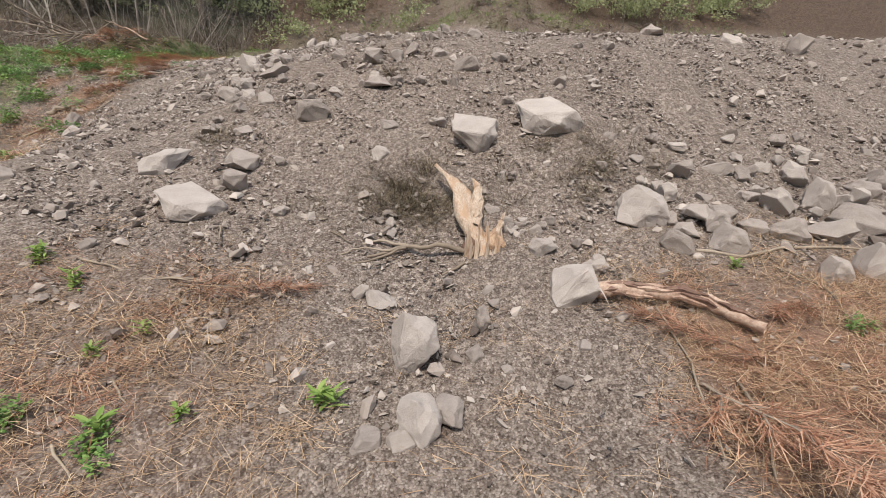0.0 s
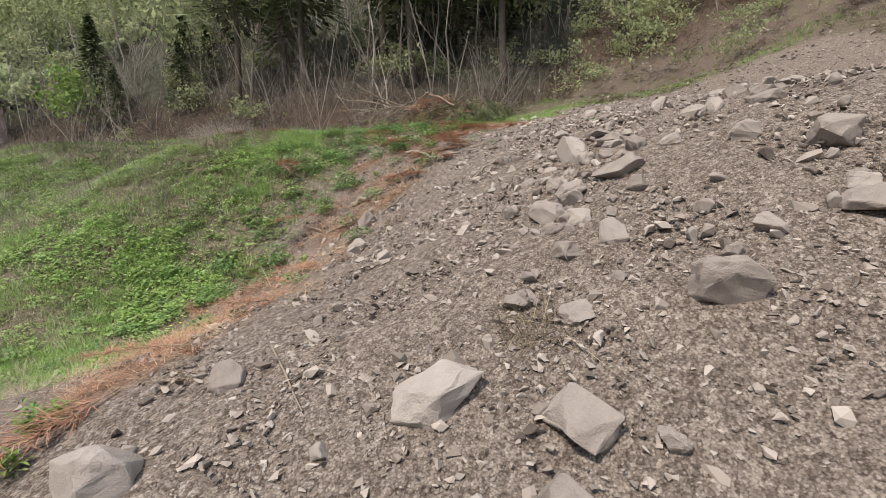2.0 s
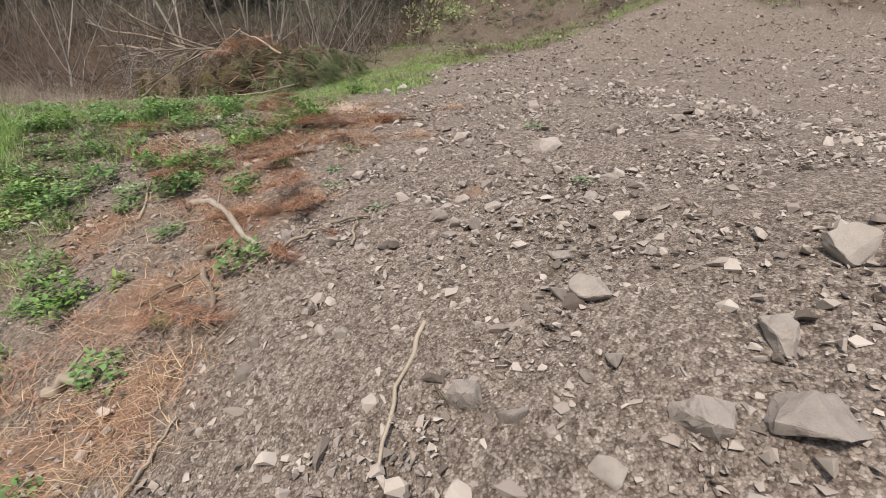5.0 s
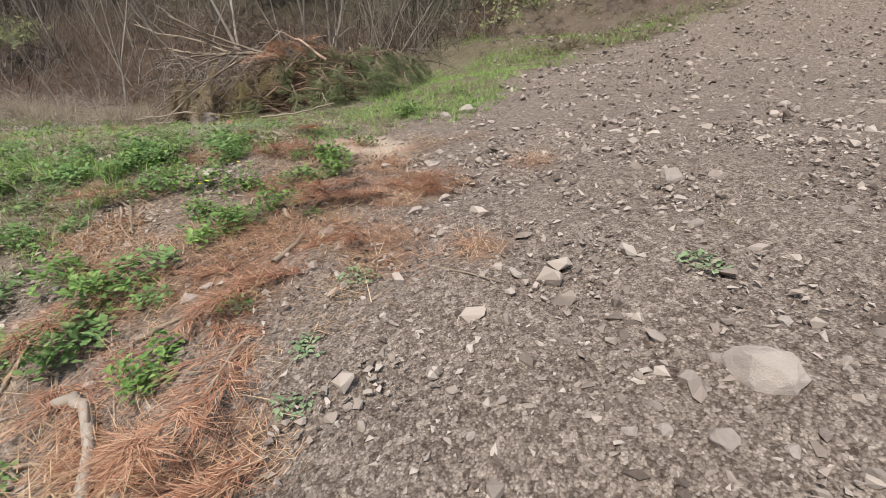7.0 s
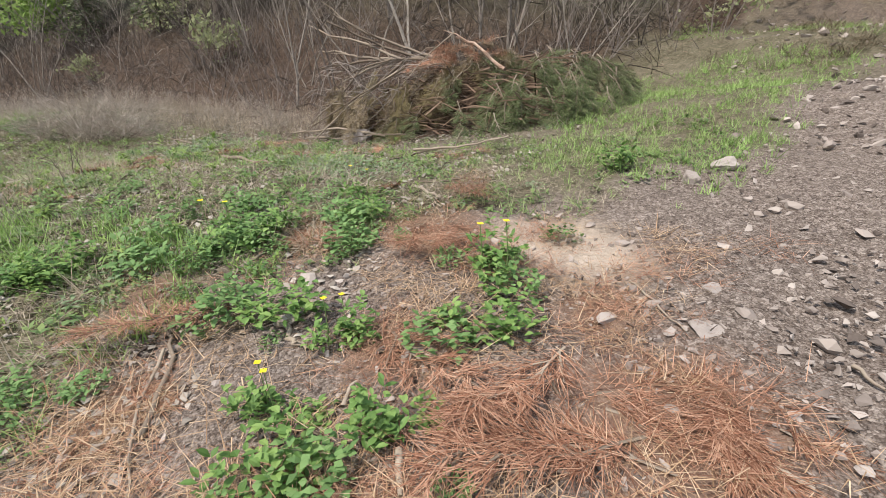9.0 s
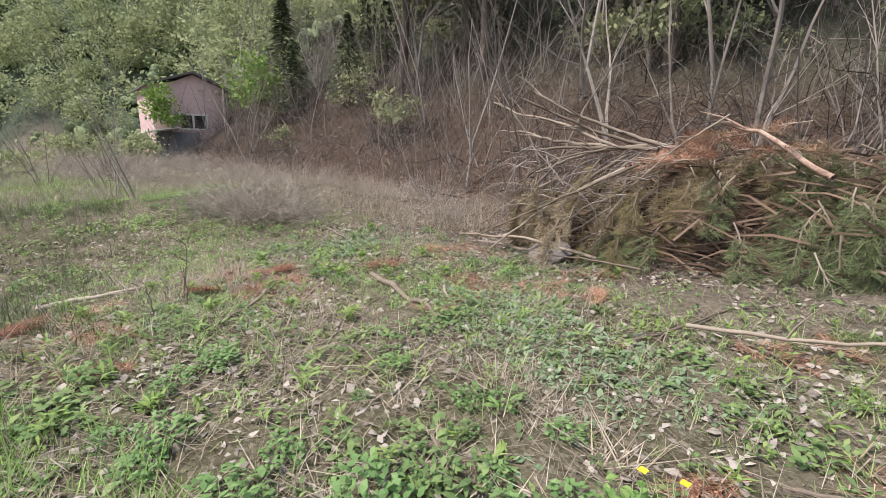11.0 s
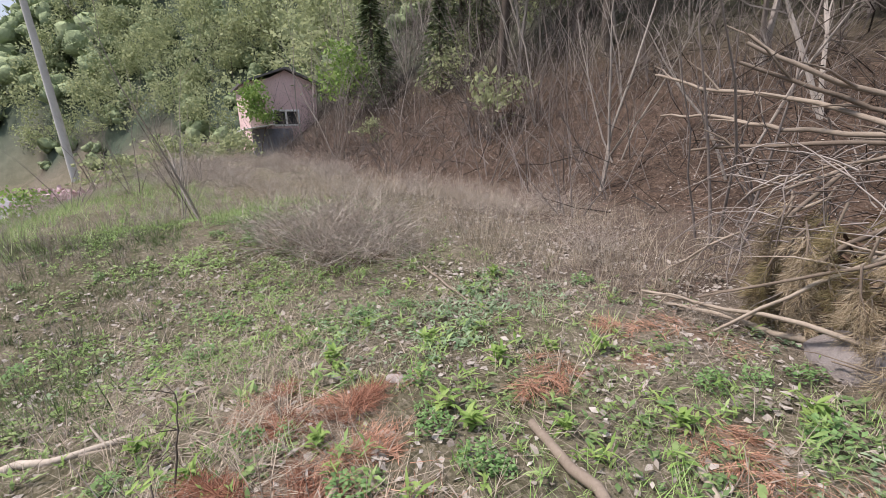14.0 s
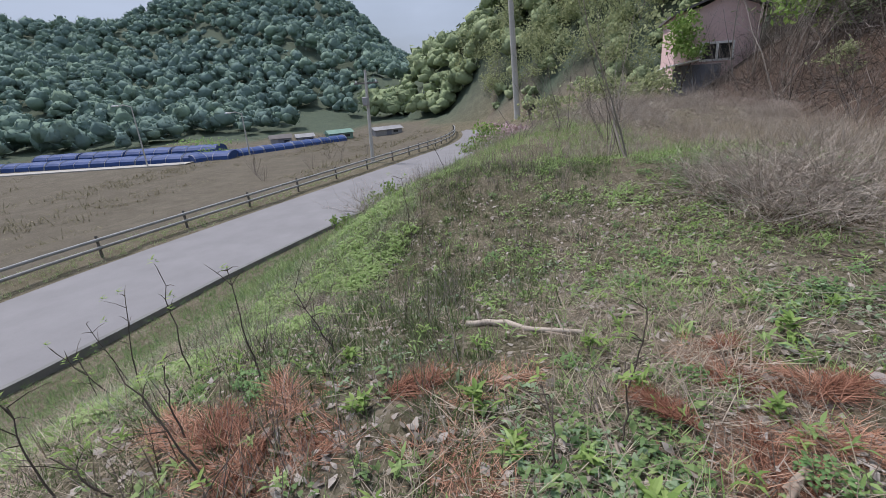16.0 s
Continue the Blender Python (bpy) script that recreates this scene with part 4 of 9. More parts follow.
rock(2.55, 5.46, 0.14, 0.11, 0.14, -25, 0, tilt=(8, 6), label="small broken grey stone among the rubble")
rock(4.98, 5.87, 0.39, 0.28, 0.18, -56, 15, tilt=(11, 8))
rock(-2.63, 3.24, 0.34, 0.24, 0.20, 48, 10, tilt=(-8, -10))
rock(-2.38, 2.99, 0.12, 0.10, 0.03, 44, 9, tilt=(-3, -7), label="small broken grey stone among the rubble")
rock(-0.60, 3.34, 0.14, 0.11, 0.09, 0, 0, tilt=(5, -2), label="small broken grey stone among the rubble")
rock(0.99, 3.05, 0.11, 0.08, 0.11, -30, 12, tilt=(3, -10), label="small broken grey stone among the rubble")
rock(0.14, 3.95, 0.21, 0.17, 0.08, 10, 10, tilt=(-3, 9))
rock(1.22, 3.00, 0.09, 0.08, 0.07, -40, 14, tilt=(4, 10), label="small broken grey stone among the rubble")
rock(0.69, 4.28, 0.19, 0.16, 0.10, 0, 12, tilt=(4, 5), label="small broken grey stone among the rubble")
rock(-1.30, 6.28, 0.26, 0.58, 0.28, 18, 5, sink=0.52, tilt=(-2, 2), label="long pale block of rock lying on the crest of the heap")
rock(-1.02, 6.31, 0.27, 0.22, 0.14, -30, 3, tilt=(3, -2))
rock(-1.15, 6.67, 0.27, 0.25, 0.13, -29, 3, tilt=(-11, -9))
rock(-1.40, 6.74, 0.20, 0.16, 0.12, -10, 9, tilt=(1, 7), label="small broken grey stone among the rubble")
rock(-1.48, 6.49, 0.18, 0.13, 0.11, -8, 7, tilt=(-9, 5), label="small broken grey stone among the rubble")
rock(-1.18, 6.03, 0.16, 0.15, 0.12, -47, 10, tilt=(8, -7), label="small broken grey stone among the rubble")
rock(-1.00, 6.18, 0.20, 0.15, 0.09, -16, 7, tilt=(-1, 4), label="small broken grey stone among the rubble")
rock(-1.52, 6.30, 0.14, 0.13, 0.04, -28, 12, tilt=(10, 1), label="small broken grey stone among the rubble")
rock(-1.45, 5.88, 0.14, 0.14, 0.07, -32, 7, tilt=(11, -2), label="small broken grey stone among the rubble")
rock(-1.36, 5.78, 0.14, 0.13, 0.04, -45, 15, tilt=(-8, -2), label="small broken grey stone among the rubble")
rock(-1.04, 5.99, 0.13, 0.11, 0.09, -38, 5, tilt=(-8, 6), label="small broken grey stone among the rubble")
rock(-0.91, 6.22, 0.11, 0.08, 0.08, -34, 7, tilt=(8, 0), label="small broken grey stone among the rubble")
rock(-0.87, 6.17, 0.11, 0.10, 0.04, -31, 13, tilt=(2, 2), label="small broken grey stone among the rubble")
rock(-2.09, 7.00, 0.15, 0.14, 0.12, 13, 9, tilt=(-11, 0), label="small broken grey stone among the rubble")
rock(-1.92, 6.90, 0.13, 0.10, 0.13, -16, 11, tilt=(-6, 0), label="small broken grey stone among the rubble")
rock(-1.67, 6.66, 0.13, 0.12, 0.06, -14, 15, tilt=(4, -7), label="small broken grey stone among the rubble")
rock(-1.85, 6.12, 0.08, 0.07, 0.04, 3, 0, tilt=(0, 5), label="small broken grey stone among the rubble")
rock(-1.95, 6.11, 0.11, 0.10, 0.05, -11, 1, tilt=(0, -6), label="small broken grey stone among the rubble")
rock(-3.61, 6.72, 0.24, 0.18, 0.16, 44, 2, tilt=(11, 8))
rock(-0.17, 7.16, 0.27, 0.20, 0.09, -47, 8, tilt=(-8, 2))
rock(-1.46, 6.11, 0.16, 0.14, 0.06, -40, 8, tilt=(-7, -10), label="small broken grey stone among the rubble")
rock(-1.27, 5.87, 0.05, 0.04, 0.05, -48, 2, tilt=(-9, -5), label="small broken grey stone among the rubble")
rock(-1.33, 5.83, 0.10, 0.09, 0.03, -50, 14, tilt=(1, 4), label="small broken grey stone among the rubble")
rock(-1.15, 5.74, 0.10, 0.07, 0.05, -44, 13, tilt=(-2, -10), label="small broken grey stone among the rubble")
rock(-1.30, 5.76, 0.08, 0.07, 0.03, -27, 15, tilt=(-2, 1), label="small broken grey stone among the rubble")
rock(-1.57, 6.99, 0.10, 0.08, 0.09, -20, 13, tilt=(-9, 9), label="small broken grey stone among the rubble")
rock(-2.07, 6.14, 0.09, 0.07, 0.02, 2, 8, tilt=(-9, 10), label="small broken grey stone among the rubble")
rock(-2.67, 7.49, 0.09, 0.07, 0.06, 13, 3, tilt=(4, 0), label="small broken grey stone among the rubble")
rock(-2.26, 8.34, 0.17, 0.12, 0.10, 1, 5, tilt=(3, 5), label="small broken grey stone among the rubble")
rock(-1.93, 8.36, 0.12, 0.09, 0.06, -10, 14, tilt=(-9, 10), label="small broken grey stone among the rubble")
rock(-2.12, 8.75, 0.11, 0.08, 0.07, -3, 13, tilt=(1, 3), label="small broken grey stone among the rubble")
rock(-1.48, 9.27, 0.27, 0.22, 0.12, -21, 5, tilt=(4, -9))
rock(-2.04, 8.17, 0.09, 0.07, 0.09, 1, 12, tilt=(-3, -5), label="small broken grey stone among the rubble")
rock(-2.16, 8.23, 0.08, 0.07, 0.08, 18, 1, tilt=(0, -5), label="small broken grey stone among the rubble")
rock(-1.21, 8.51, 0.13, 0.11, 0.04, -30, 10, tilt=(10, -1), label="small broken grey stone among the rubble")
rock(-0.46, 9.17, 0.14, 0.13, 0.06, -55, 15, tilt=(8, -9), label="small broken grey stone among the rubble")
rock(-1.07, 8.23, 0.06, 0.05, 0.03, -56, 3, tilt=(1, 9), label="small broken grey stone among the rubble")
rock(-1.32, 8.20, 0.08, 0.06, 0.04, -26, 13, tilt=(4, -2), label="small broken grey stone among the rubble")
rock(-1.37, 8.29, 0.11, 0.11, 0.03, -43, 4, tilt=(8, 7), label="small broken grey stone among the rubble")
rock(-2.23, 8.49, 0.10, 0.08, 0.03, -4, 5, tilt=(-7, -5), label="small broken grey stone among the rubble")
rock(-2.12, 8.54, 0.11, 0.10, 0.06, -14, 14, tilt=(9, 10), label="small broken grey stone among the rubble")
rock(-2.34, 8.57, 0.07, 0.06, 0.05, 12, 9, tilt=(3, 11), label="small broken grey stone among the rubble")
rock(-3.28, 8.43, 0.09, 0.08, 0.08, 35, 15, tilt=(-11, -7), label="small broken grey stone among the rubble")
rock(-1.51, 8.19, 0.07, 0.06, 0.03, -40, 7, tilt=(0, 0), label="small broken grey stone among the rubble")
rock(-2.19, 8.14, 0.11, 0.09, 0.03, -3, 6, tilt=(-11, 0), label="small broken grey stone among the rubble")
rock(-2.72, 8.18, 0.10, 0.09, 0.03, 29, 9, tilt=(11, 9), label="small broken grey stone among the rubble")
rock(-1.81, 8.08, 0.08, 0.06, 0.02, -3, 1, tilt=(-11, 2), label="small broken grey stone among the rubble")
rock(-1.70, 8.33, 0.07, 0.05, 0.02, -16, 0, tilt=(10, -4), label="small broken grey stone among the rubble")
rock(-1.37, 11.19, 0.17, 0.15, 0.12, -2, 4, tilt=(-10, 8), label="small broken grey stone among the rubble")
rock(0.57, 10.26, 0.13, 0.12, 0.11, -56, 2, tilt=(5, -3), label="small broken grey stone among the rubble")
rock(0.01, 9.82, 0.11, 0.10, 0.08, -21, 6, tilt=(-1, 6), label="small broken grey stone among the rubble")
rock(-1.66, 8.52, 0.06, 0.05, 0.04, -29, 1, tilt=(-2, 8), label="small broken grey stone among the rubble")
rock(-1.26, 8.11, 0.05, 0.04, 0.03, -41, 15, tilt=(4, 0), label="small broken grey stone among the rubble")
rock(-0.88, 9.57, 0.12, 0.10, 0.07, -19, 9, tilt=(-11, -1), label="small broken grey stone among the rubble")
rock(-3.28, 11.97, 0.17, 0.15, 0.05, -3, 14, tilt=(9, 5), label="pale weathered stone lying on gritty soil")
rock(-3.33, 14.36, 0.25, 0.20, 0.12, -4, 11, tilt=(2, -6), label="pale weathered stone lying on gritty soil")
rock(-3.56, 13.97, 0.20, 0.14, 0.12, -7, 11, tilt=(-8, 0), label="pale weathered stone lying on gritty soil")
rock(-3.28, 12.34, 0.12, 0.09, 0.06, -11, 5, tilt=(2, 0), label="pale weathered stone lying on gritty soil")
rock(-8.62, 15.62, 0.66, 0.5, 0.3, 12, 5, tilt=(-1, -7), label="flat grey slab of rock at the edge of the branch pile", group="", me=SLAB)
rock(-10.05, 13.16, 0.15, 0.14, 0.04, 64, 10, tilt=(-2, 4), label="small broken grey stone among the rubble")
rock(-0.93, 5.66, 0.38, 0.26, 0.16, -11, 0)
rock(-1.23, 5.53, 0.21, 0.28, 0.11, -18, 1)
rock(-1.34, 5.29, 0.29, 0.25, 0.12, -21, 14)
rock(-1.14, 5.17, 0.23, 0.21, 0.10, -22, 5)
rock(-1.62, 5.45, 0.14, 0.10, 0.09, -13, 2)
rock(-0.85, 6.00, 0.19, 0.17, 0.14, -29, 9)
rock(-1.97, 5.50, 0.13, 0.10, 0.05, 1, 1)
rock(-1.74, 5.61, 0.10, 0.09, 0.04, -11, 12)
rock(-1.46, 5.17, 0.08, 0.11, 0.04, -4, 6)
rock(-1.61, 5.08, 0.04, 0.06, 0.02, -12, 0)
rock(-1.55, 5.06, 0.05, 0.06, 0.04, -16, 0)
rock(-1.21, 5.32, 0.08, 0.07, 0.04, -15, 6)
rock(-0.95, 5.33, 0.05, 0.07, 0.05, -25, 2)
rock(-1.10, 5.09, 0.07, 0.06, 0.04, -31, 1)
rock(-3.45, 5.84, 0.07, 0.09, 0.03, 38, 4)
rock(-1.09, 5.37, 0.08, 0.07, 0.03, -13, 1)
rock(-1.04, 4.43, 0.20, 0.18, 0.08, 9, 1)
rock(2.02, 4.68, 0.25, 0.19, 0.14, -35, 6)
rock(2.39, 4.70, 0.14, 0.14, 0.10, -30, 0)
rock(0.94, 4.83, 0.11, 0.09, 0.10, -11, 0)
rock(1.14, 5.09, 0.33, 0.26, 0.16, -19, 2)
rock(1.53, 5.23, 0.22, 0.16, 0.10, -25, 1)
rock(2.94, 5.45, 0.19, 0.17, 0.14, -33, 7)
rock(0.17, 5.50, 0.35, 0.29, 0.19, -12, 12)
rock(-0.92, 4.95, 0.17, 0.23, 0.15, 16, 8)
rock(-1.26, 5.08, 0.20, 0.13, 0.10, 26, 5)
rock(-0.48, 5.09, 0.13, 0.09, 0.08, -2, 3)
rock(-1.20, 5.43, 0.16, 0.11, 0.11, 7, 12)
rock(-3.20, 5.91, 0.24, 0.17, 0.13, 20, 11)
rock(-2.62, 3.85, 0.19, 0.25, 0.15, 40, 8)
rock(-1.87, 3.60, 0.09, 0.13, 0.06, 24, 9)
rock(-1.62, 2.92, 0.11, 0.09, 0.06, 27, 14)
rock(-0.38, 3.29, 0.09, 0.12, 0.04, 9, 12)
rock(-0.36, 2.78, 0.07, 0.10, 0.03, 17, 8)
rock(1.30, 3.04, 0.10, 0.07, 0.06, -25, 0)
rock(1.06, 2.96, 0.06, 0.08, 0.04, -29, 12)
rock(1.01, 2.83, 0.05, 0.06, 0.03, -28, 8)
rock(1.10, 3.58, 0.09, 0.13, 0.06, -12, 0)
rock(0.24, 4.32, 0.20, 0.17, 0.08, -2, 13)
rock(1.40, 4.47, 0.14, 0.12, 0.09, -21, 2)
rock(0.61, 4.94, 0.14, 0.13, 0.09, -7, 9)
rock(-0.15, 6.63, 0.20, 0.13, 0.12, -5, 4)
rock(1.42, 5.95, 0.23, 0.16, 0.10, -11, 14)
rock(0.92, 5.95, 0.15, 0.10, 0.13, -1, 1)
rock(0.09, 3.23, 0.10, 0.13, 0.04, -14, 7)
rock(0.17, 3.20, 0.08, 0.11, 0.06, -11, 15)
rock(0.16, 3.10, 0.09, 0.13, 0.04, -16, 2)
rock(-1.71, 9.26, 0.08, 0.06, 0.04, -16, 5)
rock(-1.83, 9.14, 0.07, 0.04, 0.03, -27, 15)
rock(-1.67, 9.02, 0.12, 0.10, 0.05, -25, 2)
rock(-1.92, 9.04, 0.06, 0.05, 0.03, -7, 0)
rock(-1.60, 9.35, 0.08, 0.06, 0.03, -23, 4)
rock(-1.82, 9.05, 0.06, 0.06, 0.03, -6, 4)
rock(-1.67, 9.21, 0.07, 0.04, 0.03, -25, 7)
rock(-1.60, 9.08, 0.05, 0.04, 0.02, -34, 7)
rock(-1.24, 9.29, 0.05, 0.04, 0.04, -29, 2)
rock(-1.41, 10.40, 0.09, 0.07, 0.06, -11, 14)
rock(-1.32, 9.55, 0.07, 0.06, 0.03, -34, 2)
rock(-0.92, 10.07, 0.05, 0.04, 0.04, -35, 6)
rock(-1.06, 9.47, 0.05, 0.04, 0.04, -40, 0)
rock(-1.40, 9.04, 0.06, 0.06, 0.03, -33, 13)
rock(-1.34, 8.92, 0.07, 0.05, 0.04, -44, 10)
rock(-1.50, 8.99, 0.05, 0.06, 0.02, -37, 1)
rock(-1.36, 9.19, 0.05, 0.04, 0.02, -40, 1)
rock(-2.42, 9.01, 0.05, 0.04, 0.02, 20, 12)
rock(-2.62, 8.75, 0.06, 0.05, 0.03, 30, 9)
rock(-2.11, 9.45, 0.06, 0.05, 0.03, -13, 10)
stick([(-1.25, 2.64), (-1.09, 2.66), (-0.91, 2.64)], 0.006)
stick([(2.07, 2.51), (2.30, 2.40), (2.70, 2.43), (3.28, 2.30)], 0.011)
stick([(1.54, 2.11), (1.46, 1.71), (1.34, 1.43), (1.26, 1.24)], 0.006)
stick([(1.57, 1.56), (1.51, 1.33), (1.35, 1.11)], 0.008)
stick([(2.41, 2.25), (2.50, 2.03), (2.34, 1.70)], 0.007)
stick([(-1.11, 1.98), (-1.02, 1.87)], 0.006)
stick([(-1.19, 1.68), (-1.05, 1.52)], 0.006)
stick([(-0.25, 3.13), (-0.10, 3.00)], 0.006)
stick([(-0.80, 2.16), (-0.69, 2.03)], 0.005)
stick([(-1.59, 2.77), (-1.25, 2.67), (-0.90, 2.65)], 0.008)
stick([(-0.96, 3.16), (-0.93, 3.03)], 0.006)
stick([(-2.62, 4.15), (-2.07, 3.74)], 0.006)
stick([(-4.36, 9.04), (-4.28, 9.10), (-4.15, 9.07), (-3.93, 8.87), (-3.79, 8.70), (-3.62, 8.50), (-3.46, 8.36)], 0.030, "curved bare stick lying at the edge of the heap", mat="pale_bark")
stick([(-4.35, 7.99), (-4.03, 8.10), (-3.72, 8.23)], 0.014)
stick([(-3.79, 8.25), (-3.61, 8.00), (-3.47, 7.74)], 0.020)
stick([(-2.27, 7.43), (-2.35, 7.11), (-2.37, 6.81)], 0.011)
stick([(-3.46, 6.92), (-3.40, 7.05), (-3.38, 7.23)], 0.009)
stick([(-4.38, 7.58), (-4.10, 7.63)], 0.035)
stick([(-6.78, 8.93), (-6.37, 8.73)], 0.012)
stick([(-4.44, 7.07), (-4.00, 6.97)], 0.012)
stick([(-4.72, 8.97), (-4.99, 9.57)], 0.012)
stick([(-4.04, 6.78), (-3.95, 6.61), (-3.96, 6.57)], 0.009)
stick([(-5.00, 7.40), (-4.62, 7.18)], 0.012)
stick([(-6.69, 8.33), (-6.56, 8.59)], 0.010)
stick([(-3.84, 8.38), (-3.70, 8.43)], 0.030)
stick([(-3.30, 8.22), (-3.20, 8.34), (-3.11, 8.44)], 0.014)
stick([(-3.02, 8.50), (-2.74, 8.51)], 0.011)
stick([(-4.32, 8.81), (-4.04, 8.83)], 0.010)
stick([(-4.23, 9.44), (-4.07, 9.59)], 0.014)
stick([(-2.79, 8.19), (-2.81, 8.34), (-2.82, 8.48)], 0.010)
stick([(-5.59, 10.75), (-5.26, 10.42), (-4.92, 10.22)], 0.009)
stick([(-3.80, 10.07), (-3.79, 10.41)], 0.018)
stick([(-2.78, 10.03), (-2.41, 9.87)], 0.006)
stick([(-3.58, 8.31), (-3.67, 8.39)], 0.020)
stick([(-5.16, 10.40), (-5.47, 10.73), (-5.68, 10.83), (-6.16, 10.93)], 0.013)
stick([(-5.83, 11.28), (-5.83, 11.49), (-5.89, 11.84)], 0.014)
stick([(-5.18, 11.15), (-5.03, 11.09), (-4.88, 11.06)], 0.018)
stick([(-6.75, 13.77), (-6.62, 14.21), (-6.48, 15.03)], 0.013)
stick([(-3.94, 10.79), (-3.96, 11.00)], 0.009)
stick([(-3.92, 11.50), (-3.73, 11.31)], 0.009)
stick([(-3.66, 12.25), (-3.48, 12.06), (-3.35, 11.92)], 0.007)
stick([(-4.15, 10.82), (-4.04, 10.68)], 0.016)
stick([(-4.48, 10.88), (-4.52, 11.01)], 0.012)
stick([(-3.03, 11.30), (-2.93, 11.27)], 0.012)
stick([(-2.77, 11.94), (-2.69, 11.83)], 0.009)
stick([(-4.08, 11.08), (-3.96, 11.14)], 0.022)
stick([(-5.94, 11.79), (-5.90, 11.67), (-5.88, 11.56)], 0.012)
stick([(-5.69, 13.17), (-5.53, 13.27), (-5.41, 13.37), (-5.37, 13.57)], 0.010)
stick([(-5.65, 13.07), (-5.44, 12.96), (-5.26, 12.88)], 0.014)
stick([(-5.71, 12.07), (-5.52, 12.10)], 0.008)
stick([(-6.16, 12.03), (-6.16, 11.84)], 0.008)
stick([(-9.22, 13.56), (-8.54, 13.43), (-8.20, 13.39), (-7.79, 13.27)], 0.026)
stick([(-9.27, 12.56), (-8.89, 12.31), (-8.65, 12.02)], 0.013)
stick([(-8.60, 13.98), (-8.20, 13.70)], 0.016)
stick([(-8.22, 13.48), (-7.77, 13.31)], 0.016)
stick([(-9.27, 11.90), (-8.81, 12.00), (-8.62, 12.10)], 0.008)
stick([(-11.94, 14.30), (-11.07, 14.23), (-10.57, 14.28)], 0.012)
stick([(-10.35, 11.36), (-10.25, 11.70)], 0.012)
stick([(-10.42, 10.95), (-10.45, 11.1), (-10.45, 11.24), (-10.36, 11.38), (-10.31, 11.5), (-10.31, 11.75)], 0.025, lift=1.0, mat="bleached_wood", label="pale bleached branch lying in rank grass")
stick([(-11.98, 13.51), (-11.84, 13.73), (-11.73, 13.92)], 0.010)
stick([(-9.60, 10.75), (-10.10, 10.88), (-11.24, 10.89)], 0.004)
stick([(-9.45, 10.64), (-9.74, 10.13), (-10.44, 9.37)], 0.004)
stick([(-9.14, 12.45), (-9.32, 12.58)], 0.014)
stick([(-9.16, 11.53), (-9.21, 11.73)], 0.008)
stick([(-9.54, 11.82), (-9.02, 11.94)], 0.006)
stick([(-10.64, 11.94), (-10.70, 12.13)], 0.016)

# ---- loose gravel and broken stone ----
def stone_arrays(seeds, n):
    out = []
    for s in seeds:
        bm = stone_shape(s, n, 0.55 + 0.3 * (s % 3) / 2, 0)
        bmesh.ops.triangulate(bm, faces=bm.faces[:])
        bm.verts.index_update()
        out.append((np.array([v.co[:] for v in bm.verts]), np.array([[v.index for v in q.verts] for q in bm.faces])))
        bm.free()
    return out


def strew(templates, xy, size, sink, gen, squash=(0.6, 1.0), tilt=0.5, normal_lift=0.0):
    """Copies of the templates laid on the ground: vertices and faces."""
    z = ground(xy[:, 0], xy[:, 1]) + normal_lift
    pick = gen.integers(0, len(templates), len(xy))
    vs, fs, off = [], [], 0
    yaw, tx, ty = gen.uniform(0, 6.283, len(xy)), gen.normal(0, tilt, len(xy)), gen.normal(0, tilt, len(xy))
    for t, (tv, tf) in enumerate(templates):
        k = np.nonzero(pick == t)[0]
        if not len(k):
            continue
        s = size[k][:, None, None] * np.stack([np.ones(len(k)), gen.uniform(*squash, len(k)), gen.uniform(*squash, len(k))], -1)[:, None, :]
        p = tv[None] * s
        cx, sx = np.cos(tx[k])[:, None], np.sin(tx[k])[:, None]
        p = np.stack([p[..., 0], cx * p[..., 1] - sx * p[..., 2], sx * p[..., 1] + cx * p[..., 2]], -1)
        cy, sy = np.cos(ty[k])[:, None], np.sin(ty[k])[:, None]
        p = np.stack([cy * p[..., 0] + sy * p[..., 2], p[..., 1], cy * p[..., 2] - sy * p[..., 0]], -1)
        cz, sz = np.cos(yaw[k])[:, None], np.sin(yaw[k])[:, None]
        p = np.stack([cz * p[..., 0] - sz * p[..., 1], sz * p[..., 0] + cz * p[..., 1], p[..., 2]], -1)
        p = p + np.stack([xy[k, 0], xy[k, 1], z[k] + sink * size[k]], -1)[:, None, :]
        vs.append(p.reshape(-1, 3))
        fs.append((tf[None] + (np.arange(len(k)) * len(tv))[:, None, None] + off).reshape(-1, tf.shape[1]))
        off += len(k) * len(tv)
    return np.concatenate(vs), np.concatenate(fs)


def sown(gen, n, box, keep):
    """n spots in a box of the plan, thinned by keep(x, y) in 0..1."""
    x, y = gen.uniform(box[0], box[1], n), gen.uniform(box[2], box[3], n)
    k = gen.random(n) < keep(x, y)
    return np.stack([x[k], y[k]], -1)


def patch_noise(x, y, scale, seed):
    return np.array([noise.noise((a * scale, b * scale, seed)) for a, b in zip(x, y)])


def on_rubble(x, y):
    off = x - rubble_edge(y)
    lo = smooth_step(-0.9, 0.3, off + 0.5 * patch_noise(x, y, 1.1, 4)) * smooth_step(1.0, 3.0, y)
    lo = np.maximum(lo, 0.6 * margin(x, y, patch_noise(x, y, 0.7, 12)))
    yard = smooth_step(10.5, 8.5, y + 1.1 * (-1.0 - np.minimum(x, -1)))
    return lo * (0.6 + 0.4 * np.maximum(yard, smooth_step(0, 0.5, patch_noise(x, y, 0.8, 12)))) * smooth_step(0.5, -0.4, y - rubble_back(x))


